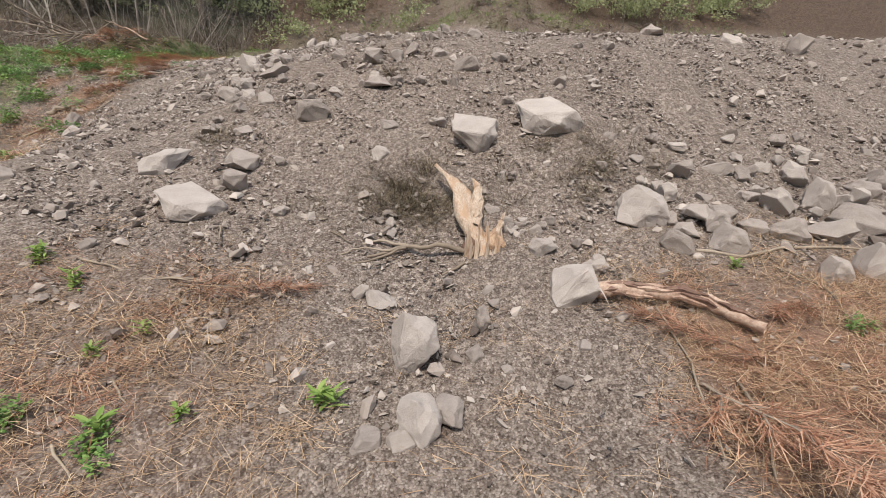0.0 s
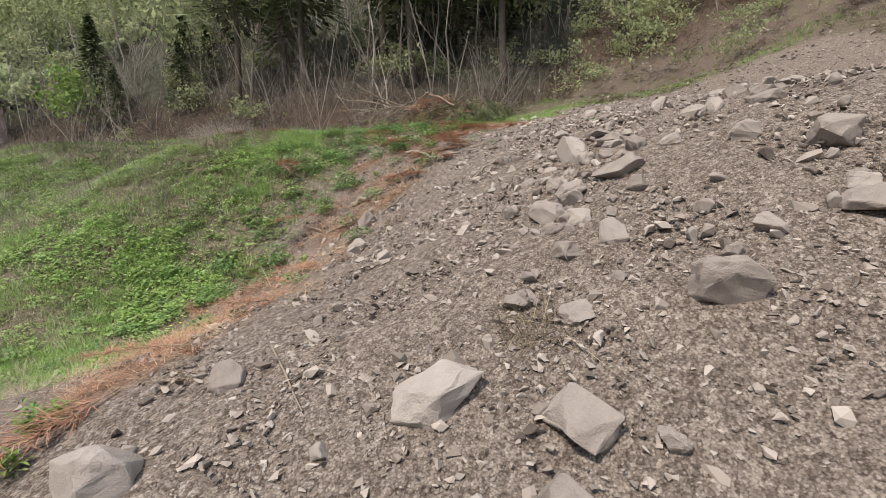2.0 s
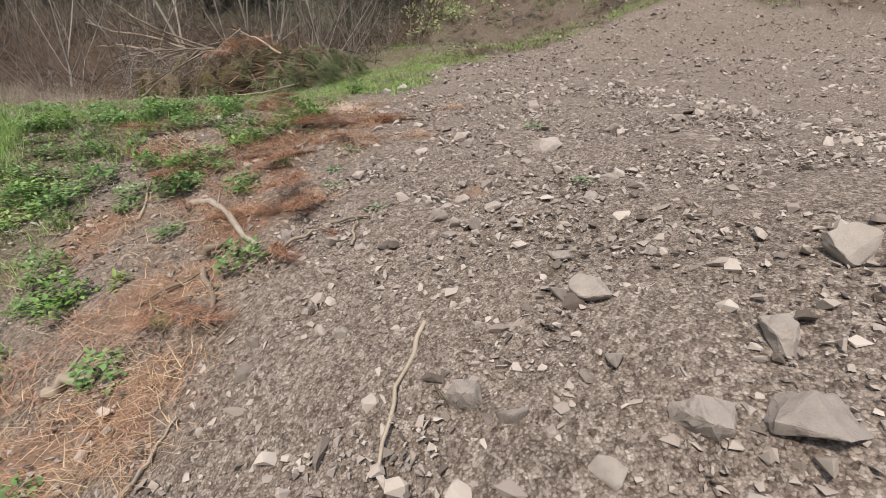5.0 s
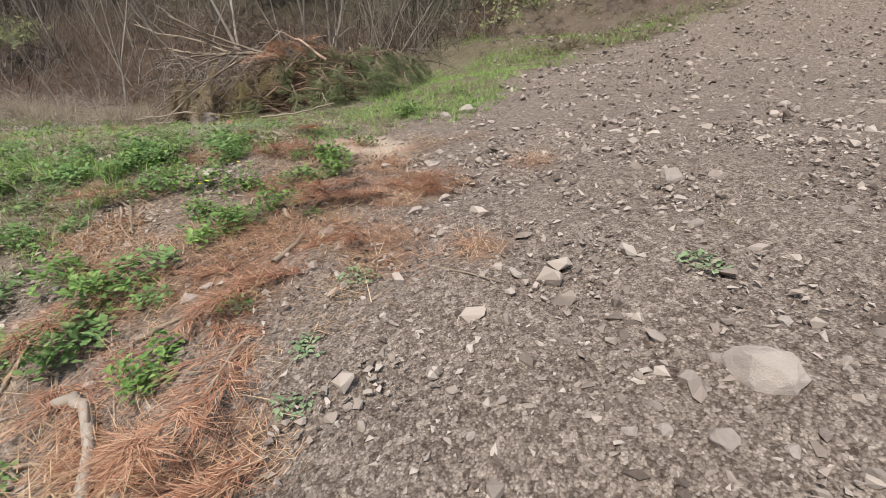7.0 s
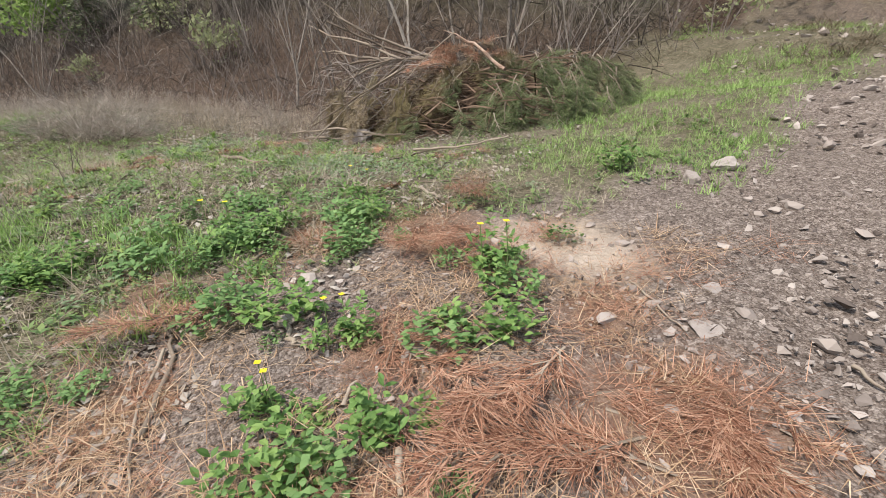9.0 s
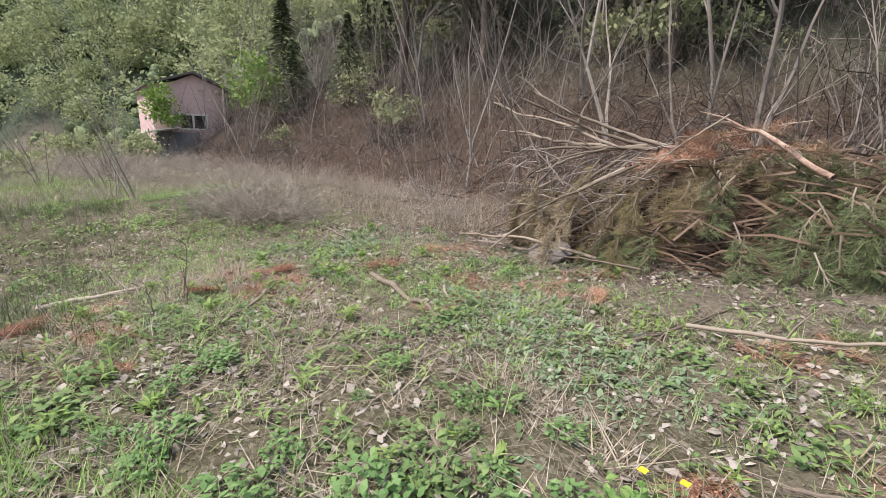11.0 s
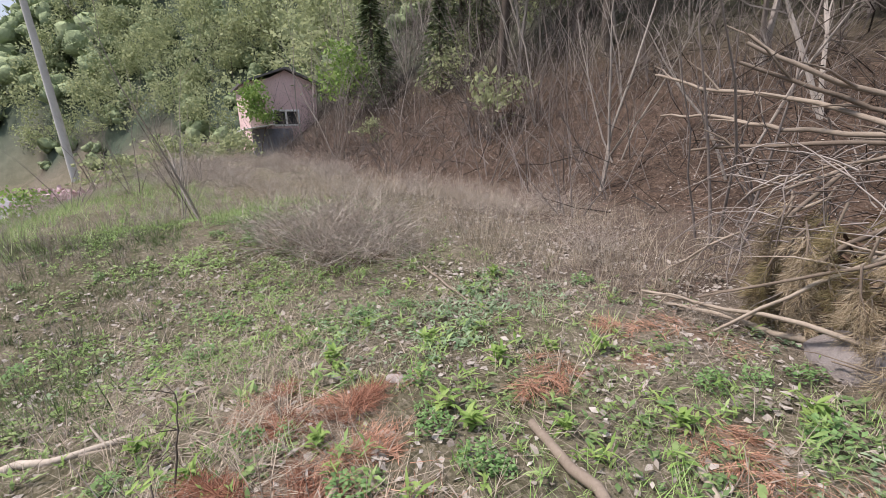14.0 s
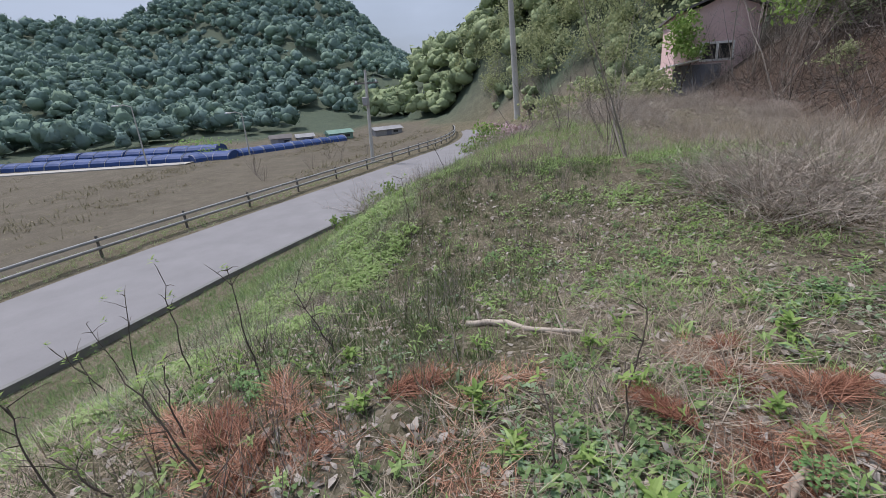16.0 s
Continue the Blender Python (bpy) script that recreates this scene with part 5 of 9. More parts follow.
r = random.Random(404)
for k in range(34):
    x, y = r.uniform(-2.6, 4.2), 2.6 + 9.5 * r.random() ** 1.3
    if x < float(rubble_edge(y)) + 0.6:
        continue
    s = 0.06 + 0.11 * r.random() ** 2
    rock(x, y, s * r.uniform(0.9, 1.5), s, s * r.uniform(0.4, 0.8), r.uniform(0, 360), r.randrange(16), 0.2, (r.uniform(-12, 12), r.uniform(-12, 12)), label="small broken grey stone among the rubble")
for k in range(52):
    x, y = r.uniform(-1.9, 1.2), r.uniform(4.3, 7.6)
    s = 0.07 + 0.12 * r.random() ** 2
    rock(x, y, s * r.uniform(0.9, 1.5), s, s * r.uniform(0.45, 0.8), r.uniform(0, 360), r.randrange(16), 0.25, (r.uniform(-15, 15), r.uniform(-15, 15)), label="small broken grey stone among the rubble")
for k in range(32):
    x, y = r.uniform(1.9, 4.2), r.uniform(2.5, 3.9)
    s = 0.1 + 0.13 * r.random() ** 1.6
    rock(x, y, s * r.uniform(1, 1.4), s, s * r.uniform(0.55, 0.85), r.uniform(0, 360), r.randrange(16), 0.12, (r.uniform(-15, 15), r.uniform(-15, 15)), label="broken grey stone in the bank of tipped rocks")
gen = np.random.default_rng(11)
PEBBLES = stone_arrays(range(200, 212), 8)
STONES = stone_arrays(range(240, 252), 13)
GRIT = stone_arrays(range(220, 232), 5)
for templates, count, area, lo, hi, label in (
    (GRIT, 26000, (-6.5, 3, 0.8, 11), 0.014, 0.03, "fine angular grit and gravel"),
    (PEBBLES, 52000, (-6.5, 5.5, 0.8, 13), 0.024, 0.066, "loose angular gravel"),
    (PEBBLES, 9000, (-3.6, 14, 12, 22), 0.04, 0.09, "loose angular gravel"),
    (STONES, 8000, (-6.2, 14, 0.8, 22), 0.05, 0.14, "broken grey stones of fist size"),
):
    xy = sown(gen, count, area, on_rubble)
    size = (lo + (hi - lo) * gen.random(len(xy)) ** 1.9) * (1 + 0.02 * np.hypot(xy[:, 0], xy[:, 1] - 6))
    v, f = strew(templates, xy, size, 0.1, gen, (0.4, 1.0), 0.38)
    thing("gravel", array_mesh("gravel", v, f, M["gravel"]), label + " strewn over the soil heap", "gravel", kind="stuff")


# ---- low plants, needles and litter ----
def blade(length, width, lean, seg=2):
    """A tapering blade that bends over: vertices and quads."""
    v, f = [], []
    for i in range(seg + 1):
        s = i / seg
        w = width * (1 - 0.85 * s) * 0.5
        x, z = lean * length * s * s, length * s * (1 - 0.25 * abs(lean) * s)
        v += [(x, -w, z), (x, w, z)]
        if i:
            n = 2 * i
            f.append((n - 2, n - 1, n + 1, n))
    return np.array(v), np.array(f)


def turned(v, yaw, pitch=0.0, shift=(0, 0, 0)):
    c, s = math.cos(pitch), math.sin(pitch)
    v = np.stack([c * v[:, 0] + s * v[:, 2], v[:, 1], c * v[:, 2] - s * v[:, 0]], -1)
    c, s = math.cos(yaw), math.sin(yaw)
    return np.stack([c * v[:, 0] - s * v[:, 1], s * v[:, 0] + c * v[:, 1], v[:, 2]], -1) + np.array(shift)


def bundle(pieces):
    vs, fs, n = [], [], 0
    for v, f in pieces:
        vs.append(v)
        fs.append(f + n)
        n += len(v)
    return np.concatenate(vs), np.concatenate(fs)


def tuft(seed, n, length, width, spread, lean, seg=1):
    """A tuft of blades of about the given length."""
    r = random.Random(seed)
    out = []
    for _ in range(n):
        v, f = blade(length * r.uniform(0.5, 1.15), width * r.uniform(0.7, 1.2), lean * r.uniform(0.2, 1.3), seg)
        a = r.uniform(0, 6.283)
        d = spread * math.sqrt(r.random())
        b = r.uniform(0, 6.283)
        out.append((turned(v, a, r.uniform(0, 0.5) * lean, (d * math.cos(b), d * math.sin(b), -0.005)), f))
    return bundle(out)


def leaf_card(length, width, droop):
    """A leaf folded along its rib: four quads."""
    v, rows = [], ((0.0, 0.12), (0.35, 1.0), (0.7, 0.8), (1.0, 0.05))
    for s, w in rows:
        z = length * (0.35 * s - droop * s * s)
        v += [(length * s, -width * w * 0.5, z + 0.12 * width * w), (length * s, 0, z), (length * s, width * w * 0.5, z + 0.12 * width * w)]
    f = []
    for i in range(3):
        for k in range(2):
            f.append((3 * i + k, 3 * i + k + 1, 3 * i + k + 4, 3 * i + k + 3))
    return np.array(v), np.array(f)


def plain_leaf(length, width, droop):
    """A small leaf of two quads, bent at its middle."""
    z = length * (0.2 - droop * 0.25), length * (0.35 - droop)
    v = [(0, -width * 0.1, 0), (0, width * 0.1, 0), (length * 0.5, width * 0.5, z[0]), (length * 0.5, -width * 0.5, z[0]), (length, width * 0.06, z[1]), (length, -width * 0.06, z[1])]
    return np.array(v), np.array([(0, 3, 2, 1), (3, 5, 4, 2)])


def rosette(seed, n, size, tall, narrow=0.45, wide=0.0, card=None):
    """A leafy weed: leaves in whorls up short stems."""
    r = random.Random(seed)
    out = []
    for i in range(n):
        v, f = (card or leaf_card)(size * r.uniform(0.6, 1.2), size * narrow * r.uniform(0.7, 1.2), r.uniform(0.1, 0.5))
        a = i * 2.4 + r.uniform(-0.4, 0.4)
        spread = (size + wide) * math.sqrt(r.random()) * (0.9 if wide else 0.4)
        b = r.uniform(0, 6.283)
        h = tall * r.random() ** 0.7 * (1 - 0.6 * spread / (size + wide + 0.01))
        out.append((turned(v, a, r.uniform(-0.6, 0.3), (spread * math.cos(b), spread * math.sin(b), h)), f))
    return bundle(out)


def needle_spray(seed, n, length, flat=0.3, width=0.0036):
    """A spray of long needles that fan out from a twig end."""
    r = random.Random(seed)
    out = []
    for _ in range(n):
        v, f = blade(length * r.uniform(0.6, 1.1), width, r.uniform(-0.5, 0.6), 1)
        out.append((turned(v, r.gauss(0, 0.55), 1.35 + r.gauss(0, flat), (r.uniform(-0.6, 0.2) * length, r.gauss(0, 0.12) * length, r.uniform(0.0, 0.02))), f))
    return bundle(out)


def loose(seed, n, length, width, spread):
    """Loose needles or stalks lying criss-cross."""
    r = random.Random(seed)
    out = []
    for _ in range(n):
        v, f = blade(length * r.uniform(0.5, 1.3), width * r.uniform(0.7, 1.3), r.uniform(-0.3, 0.3), 1)
        d, b = spread * math.sqrt(r.random()), r.uniform(0, 6.283)
        out.append((turned(v, r.uniform(0, 6.283), r.uniform(1.25, 1.62), (d * math.cos(b), d * math.sin(b), r.uniform(0.003, 0.02))), f))
    return bundle(out)


def strewn(name, templates, xy, size, mat, label, category, squash=(0.8, 1.2), tilt=0.12, lift=0.0):
    v, f = strew(templates, xy, size, 0, gen, squash, tilt, lift)
    return thing(name, array_mesh(name, v, f, M[mat]), label, category, kind="stuff")


def edge_off(x, y):
    return turf_edge(y) - x + 1.0


def shoulder(x, y):
    """The rank, tangled brow of the bank above the road."""
    return smooth_step(8.9, 9.7, y) * smooth_step(12.0, 10.8, y + 0.15 * (x + 9)) * smooth_step(-8.0, -9.0, x + 0.25 * (y - 10)) * smooth_step(-24, -15, x)


def grassy(x, y):
    """Where turf grows: the low ground left of the heap, the yard and the bank."""
    n = patch_noise(x, y, 0.9, 21)
    off = edge_off(x, y) + 0.6 * n
    a = smooth_step(0.55, 1.6, off) * smooth_step(2.0, 4.0, y)
    b = smooth_step(16.4, 14.6, y + 0.12 * np.maximum(0, -9 - x) * 2 + 0.8 * n)
    c = 0.3 + 0.7 * smooth_step(-0.3, 0.3, n + 0.25)
    bare = 1 - 0.9 * np.exp(-(((x + 7.7) / 1.1) ** 2 + ((y - 5.3) / 0.7) ** 2))
    return a * b * c * bare * (1 - 0.9 * rust_patches(x, y)) * (1 - 0.75 * shoulder(x, y)) * smooth_step(0.2, 1.2, y - road_mid(x) - 3.1)


def rusty(x, y):
    leaf, turf, rust = covers(x, y, patch_noise(x, y, 0.9, 5))
    return rust


GRASS = [tuft(300 + i, 9, 0.11, 0.006, 0.05, 0.7) for i in range(8)]
SHORT = [tuft(340 + i, 7, 0.07, 0.008, 0.06, 1.0) for i in range(6)]
xy = sown(gen, 20000, (-15, -2.5, 2.5, 17), lambda x, y: grassy(x, y) * (1 - 0.55 * smooth_step(9.6, 10.4, y) * smooth_step(-6, -8, x)))
strewn("grass", SHORT + GRASS[:3], xy, gen.uniform(0.45, 1.2, len(xy)), "grass", "uneven green spring turf on the low ground", "grass")
xy = sown(gen, 28000, (-11.5, -3.6, 4.0, 11.5), lambda x, y: grassy(x, y) * smooth_step(-0.15, 0.25, patch_noise(x, y, 0.9, 77)) * np.maximum(smooth_step(-8.8, -7.6, x), smooth_step(7.6, 6.8, y)) * smooth_step(-11.4, -9.6, x + patch_noise(x, y, 0.6, 97)) * (0.35 + 0.65 * smooth_step(1.2, 2.4, edge_off(x, y))))
strewn("grass", GRASS, xy, gen.uniform(0.8, 1.7, len(xy)), "lush", "lush bright spring grass in the hollow beside the heap", "grass")
xy = sown(gen, 7000, (-30, -15, 0.5, 15), grassy)
strewn("grass", GRASS, xy, gen.uniform(1.2, 2.6, len(xy)), "grass", "rough turf along the top of the bank", "grass")
xy = sown(gen, 12000, (-30, -7, -0.2, 8.5), lambda x, y: smooth_step(0.0, 0.8, y - road_mid(x) - 3.15) * smooth_step(0.1, 0.6, edge_off(x, y) - 1) * smooth_step(9, 7, y))
strewn("grass", GRASS, xy, gen.uniform(0.7, 1.7, len(xy)), "weed", "green turf on the roadside bank", "grass")
xy = sown(gen, 27000, (-7, 16, 12.5, 25), lambda x, y: smooth_step(-0.1, 0.5, rubble_edge(y) - x) * smooth_step(13.0, 14.2, y + 0.3 * (x + 3)) * smooth_step(-6.3, -4.6, x) * smooth_step(25, 22.5, y) * np.where(y > 19.5, smooth_step(-0.1, 0.25, patch_noise(x, y, 0.5, 88)), 1))
strewn("grass", GRASS[:4], xy, gen.uniform(0.65, 1.35, len(xy)), "lush", "bright green grass strip between heap and hill", "grass")

xy = sown(gen, 1500, (-13.5, -9.2, 9, 11.8), lambda x, y: np.exp(-(((x + 11.2) / 1.2) ** 2 + ((y - 10.4) / 0.8) ** 2)) * smooth_step(-0.1, 0.25, patch_noise(x, y, 1.5, 28)))
strewn("grass", GRASS, xy, gen.uniform(0.9, 1.9, len(xy)), "rank", "long dark grass hanging over the brow of the bank", "grass")
xy = sown(gen, 11000, (-16, -8, 5, 12), lambda x, y: np.maximum(shoulder(x, y), 0.7 * smooth_step(11.3, 10.3, y) * smooth_step(8.4, 9.2, y) * smooth_step(-7.5, -8.3, x)) * (0.3 + 0.7 * smooth_step(-0.2, 0.2, patch_noise(x, y, 0.9, 29))))
strewn("grass", GRASS, xy, gen.uniform(0.6, 1.35, len(xy)), "rank", "dark green rank grass on the shoulder of the bank", "grass")

xy = sown(gen, 11000, (-16, -4.5, 5, 10), lambda x, y: smooth_step(1.2, 2.6, edge_off(x, y)) * smooth_step(-0.25, 0.2, patch_noise(x, y, 0.8, 37)) * smooth_step(-16, -14, x) * (1 - 0.9 * shoulder(x, y)) * smooth_step(9.6, 8.9, y) * (0.2 + 0.8 * smooth_step(6.8, 7.6, y)) * (1 - 0.6 * smooth_step(-9.8, -8.8, x)))
strewn("grass", GRASS, xy, gen.uniform(0.9, 1.8, len(xy)), "bleached", "pale grey-green grass and weeds in the hollow", "grass")


def hayish(x, y):
    n = patch_noise(x, y, 1.3, 33)
    off = edge_off(x, y)
    return smooth_step(0.1, 1.0, off + 0.4 * n) * (0.3 + 0.7 * smooth_step(-0.1, 0.4, n)) * smooth_step(3, 5, y) * smooth_step(0.6, 2, y - road_mid(x) - 3.1) * (1 - 0.85 * shoulder(x, y))


HAY = [loose(400 + i, 18, 0.16, 0.0036, 0.14) for i in range(8)]
xy = sown(gen, 5600, (-14, -2.4, 3, 17.5), hayish)
strewn("dry_grass", HAY, xy, gen.uniform(0.6, 1.4, len(xy)), "hay", "flattened dry stalks among the turf", "dry grass")
xy = sown(gen, 4200, (-3.4, 3.0, 0.6, 3.6), lambda x, y: 0.8 * smooth_step(3.3, 2.2, y) * np.maximum(0.1, np.maximum(smooth_step(-0.05, -0.5, x), smooth_step(1.1, 1.5, x))))
strewn("dry_grass", HAY, xy, gen.uniform(0.5, 1.1, len(xy)), "straw", "straw-coloured stalks and needles at the foot of the heap", "dry grass")
STALKS = [tuft(440 + i, 10, 0.45, 0.004, 0.06, 0.5) for i in range(6)]
xy = sown(gen, 1500, (-24, -7, 2.5, 17), lambda x, y: hayish(x, y) * (0.2 + 0.8 * smooth_step(-9, -13, x)))
strewn("dry_grass", STALKS, xy, gen.uniform(0.4, 1.1, len(xy)), "hay", "tall dry stalks standing in the weeds", "dry grass")
xy = sown(gen, 2400, (-22, -10, 13.6, 18.2), lambda x, y: (0.25 + 0.75 * smooth_step(-0.2, 0.2, patch_noise(x, y, 0.7, 36))) * smooth_step(13.6, 14.6, y - 0.15 * (x + 14)) * smooth_step(18.2, 16.5, y))
strewn("dry_grass", STALKS, xy, gen.uniform(0.5, 1.25, len(xy)), "hay", "tall bleached grass and stalks at the foot of the hill", "dry grass")
DRY_TUFT = [tuft(460 + i, 34, 0.16, 0.004, 0.08, 1.4) for i in range(5)]
xy = np.concatenate([sown(gen, 5200, (-1.6, 2.6, 2.3, 5), lambda x, y: smooth_step(-0.45, 0.0, patch_noise(x, y, 2.6, 14)) * (np.exp(-(((x - 0.4) / 0.5) ** 2 + ((y - 3.47) / 0.3) ** 2)) + 0.6 * np.exp(-(((x - 1.9) / 0.4) ** 2 + ((y - 3.68) / 0.28) ** 2)))), sown(gen, 900, (-3, 0.5, 3.6, 8), lambda x, y: sum(np.exp(-(((x - a) ** 2 + (y - b) ** 2) / w**2)) for a, b, w in ((-1.25, 4.4, 0.2), (-1.1, 4.65, 0.12), (-2.1, 7.05, 0.1), (0.3, 5.3, 0.2), (-3.9, 7.1, 0.2)))), sown(gen, 160, (-3.3, 1.5, 5.5, 11), lambda x, y: 0.5 * smooth_step(0.1, 0.5, patch_noise(x, y, 1.5, 8)))])
strewn("dry_grass", DRY_TUFT, xy, gen.uniform(0.5, 1.1, len(xy)), "clod", "matted dark grass and root clods hanging in the rubble slope", "dry grass")

LITTER = [loose(480 + i, 16, 0.2, 0.0042, 0.2) for i in range(6)]
xy = sown(gen, 4400, (-16, -5, 7.5, 16.5), lambda x, y: (0.35 + 0.65 * smooth_step(-0.2, 0.3, patch_noise(x, y, 0.8, 61))) * smooth_step(0.6, 1.6, edge_off(x, y)) * (1 - 0.6 * shoulder(x, y)))
strewn("dry_grass", LITTER, xy, gen.uniform(0.5, 1.3, len(xy)), "grey_stalk", "grey litter of broken stalks and twigs on the levelled ground", "dry grass")
xy = sown(gen, 1700, (-17, -7.5, 5.5, 12.0), lambda x, y: smooth_step(5.5, 7.5, y) * smooth_step(12.0, 10.2, y + 0.1 * (x + 9)) * (0.3 + 0.7 * smooth_step(-0.2, 0.2, patch_noise(x, y, 0.8, 73))))
strewn("dry_grass", STALKS, xy, gen.uniform(0.4, 1.1, len(xy)), "twig", "grey dead stalks along the edge of the bank", "dry grass")

xy = sown(gen, 3800, (-9, -2.6, 2.5, 10.5), lambda x, y: (0.3 + 0.7 * smooth_step(-0.1, 0.3, patch_noise(x, y, 1.1, 63))) * smooth_step(0.2, 0.9, edge_off(x, y)))
strewn("dry_grass", LITTER, xy, gen.uniform(0.4, 1.0, len(xy)), "hay", "bleached stalks and stems matted in the hollow", "dry grass")

# rusty pine needles
NEEDLES = [loose(500 + i, 34, 0.14, 0.003, 0.14) for i in range(8)]
xy = sown(gen, 17000, (-10.6, 4, 0.6, 15.8), rusty)
strewn("pine_needles", NEEDLES, xy, gen.uniform(0.6, 1.3, len(xy)), "rust", "carpet of rusty fallen pine needles", "pine needles")
xy = sown(gen, 9000, (-6, 4, 0.6, 14.5), lambda x, y: 0.8 * rusty(x, y))
strewn("pine_needles", NEEDLES, xy, gen.uniform(0.6, 1.3, len(xy)), "straw", "paler fallen pine needles", "pine needles", lift=0.005)


def foot_strip(x, y):
    return margin(x, y, patch_noise(x, y, 0.7, 12))


xy = sown(gen, 4200, (-8, -2.0, 4.2, 13), lambda x, y: foot_strip(x, y) * smooth_step(0.05, 0.4, patch_noise(x, y, 1.1, 17)))
strewn("pine_needles", NEEDLES, xy, gen.uniform(0.6, 1.3, len(xy)), "rust", "rusty needles trodden into the foot of the heap", "pine needles", lift=0.004)
xy = sown(gen, 3600, (-8, -2.0, 4.2, 13), lambda x, y: foot_strip(x, y) * smooth_step(-0.2, 0.2, patch_noise(x, y, 1.3, 18)))
strewn("dry_grass", HAY, xy, gen.uniform(0.6, 1.4, len(xy)), "straw", "straw and stems along the foot of the heap", "dry grass", lift=0.008)
CLUMP = [rosette(690 + i, 110, 0.046, 0.19, 0.7, 0.13, plain_leaf) for i in range(4)]
xy = sown(gen, 620, (-9, -2.6, 4.6, 12.6), lambda x, y: (1 - 0.85 * rust_patches(x, y)) * (0.3 * foot_strip(x, y) + 0.8 * smooth_step(0.4, 1.2, edge_off(x, y)) * smooth_step(3.2, 1.8, edge_off(x, y))))
strewn("weeds", CLUMP, xy, gen.uniform(0.4, 1.25, len(xy)), "clump_leaf", "dense dark green clumps of herbs at the foot of the heap", "weeds")

# the cut slope behind the heap
def cut_slope(x, y):
    return smooth_step(-0.2, 0.6, y - rubble_back(x)) * smooth_step(-4.5, -2.5, x) * smooth_step(1.5, -1, y - veg_foot(x))


xy = sown(gen, 9000, (-4, 22, 19, 28), lambda x, y: cut_slope(x, y) * smooth_step(0.0, 0.3, patch_noise(x * 0.5, y, 0.6, 83)))
strewn("grass", GRASS[:4], xy, gen.uniform(1.2, 2.6, len(xy)), "grass", "patches of grass on the bare cut slope behind the heap", "grass")
xy = sown(gen, 4600, (-4, 20, 19, 28), lambda x, y: cut_slope(x, y) * (0.3 + 0.7 * smooth_step(-0.1, 0.3, patch_noise(x, y, 0.7, 44))))
strewn("dry_grass", DRY_TUFT, xy, gen.uniform(0.8, 2.0, len(xy)), "clod", "withered tussocks on the cut slope behind the heap", "dry grass")
xy = sown(gen, 2600, (-4, 18, 19, 28), lambda x, y: 0.8 * cut_slope(x, y))
v, f = strew(PEBBLES, xy, 0.06 + 0.16 * gen.random(len(xy)) ** 2, 0.1, gen, (0.5, 1.0), 0.4)
thing("gravel", array_mesh("gravel", v, f, M["gravel"]), "loose stones on the cut slope behind the heap", "gravel", kind="stuff")

# green patches on the levelled ground
xy = sown(gen, 4200, (-19, -7.5, 8.8, 15.2), lambda x, y: grassy(x, y) * smooth_step(-0.1, 0.3, patch_noise(x, y, 0.75, 53)))
strewn("grass", GRASS, xy, gen.uniform(0.5, 1.25, len(xy)), "lush", "soft green grass in patches on the levelled ground", "grass")
xy = sown(gen, 420, (-15, -6, 9.5, 15.4), lambda x, y: grassy(x, y) * smooth_step(-0.1, 0.3, patch_noise(x, y, 0.9, 57)))
strewn("weeds", CLUMP, xy, gen.uniform(0.3, 0.8, len(xy)), "clump_leaf", "low green herb clumps on the levelled ground", "weeds")

# leafy weeds
HERB = [rosette(660 + i, 16, 0.07, 0.14, 0.6, 0.06, plain_leaf) for i in range(5)]
xy = sown(gen, 5200, (-9.5, -3.2, 4.2, 14), lambda x, y: smooth_step(-9.4, -7, x) * smooth_step(0.7, 1.6, edge_off(x, y)) * smooth_step(0.1, 0.45, patch_noise(x, y, 1.5, 91)))
strewn("weeds", HERB, xy, gen.uniform(0.35, 0.9, len(xy)), "weed", "dark green leafy herbs in the turf", "weeds")
xy = sown(gen, 9000, (-11.5, -4.4, 4.4, 9.6), lambda x, y: smooth_step(1.0, 2.0, edge_off(x, y)) * np.maximum(smooth_step(-8.4, -7.4, x), smooth_step(7.5, 6.7, y)) * smooth_step(4.4, 5.7, y + 0.8 * patch_noise(x, y, 0.6, 96)) * smooth_step(-11.4, -9.6, x + patch_noise(x, y, 0.6, 97)) * (1 - 0.9 * rust_patches(x, y)) * (0.15 + 0.85 * smooth_step(-0.05, 0.3, patch_noise(x, y, 1.0, 93))))
strewn("weeds", HERB, xy, gen.uniform(0.4, 1.0, len(xy)), "bright_herb", "bright green broad-leaved herbs in the hollow", "weeds")
xy = sown(gen, 6500, (-16, -7.2, 7.0, 9.4), lambda x, y: (1 - 0.75 * smooth_step(-9.8, -8.8, x)) * smooth_step(-0.25, 0.15, patch_noise(x, y, 0.9, 94)) * (1 - 0.7 * shoulder(x, y)) * (1 - 0.9 * rust_patches(x, y)))
strewn("weeds", HERB, xy, gen.uniform(0.4, 1.0, len(xy)), "grass_herb", "pale green herbs on the rim of the hollow", "weeds")
DOWN = [tuft(680 + i, 26, 0.17, 0.005, 0.08, 1.5) for i in range(5)]
xy = sown(gen, 4600, (-13, -3.4, 4.0, 13), lambda x, y: smooth_step(0.8, 1.8, edge_off(x, y)) * (1 - 0.8 * shoulder(x, y)) * (0.1 + 0.25 * smooth_step(-5.5, -8, x) + 0.65 * smooth_step(0.0, 0.3, patch_noise(x, y, 0.7, 95))) * smooth_step(15, 13, y))
strewn("dry_grass", DOWN, xy, gen.uniform(0.6, 1.5, len(xy)), "hay", "bleached tussocks of last year's grass", "dry grass")
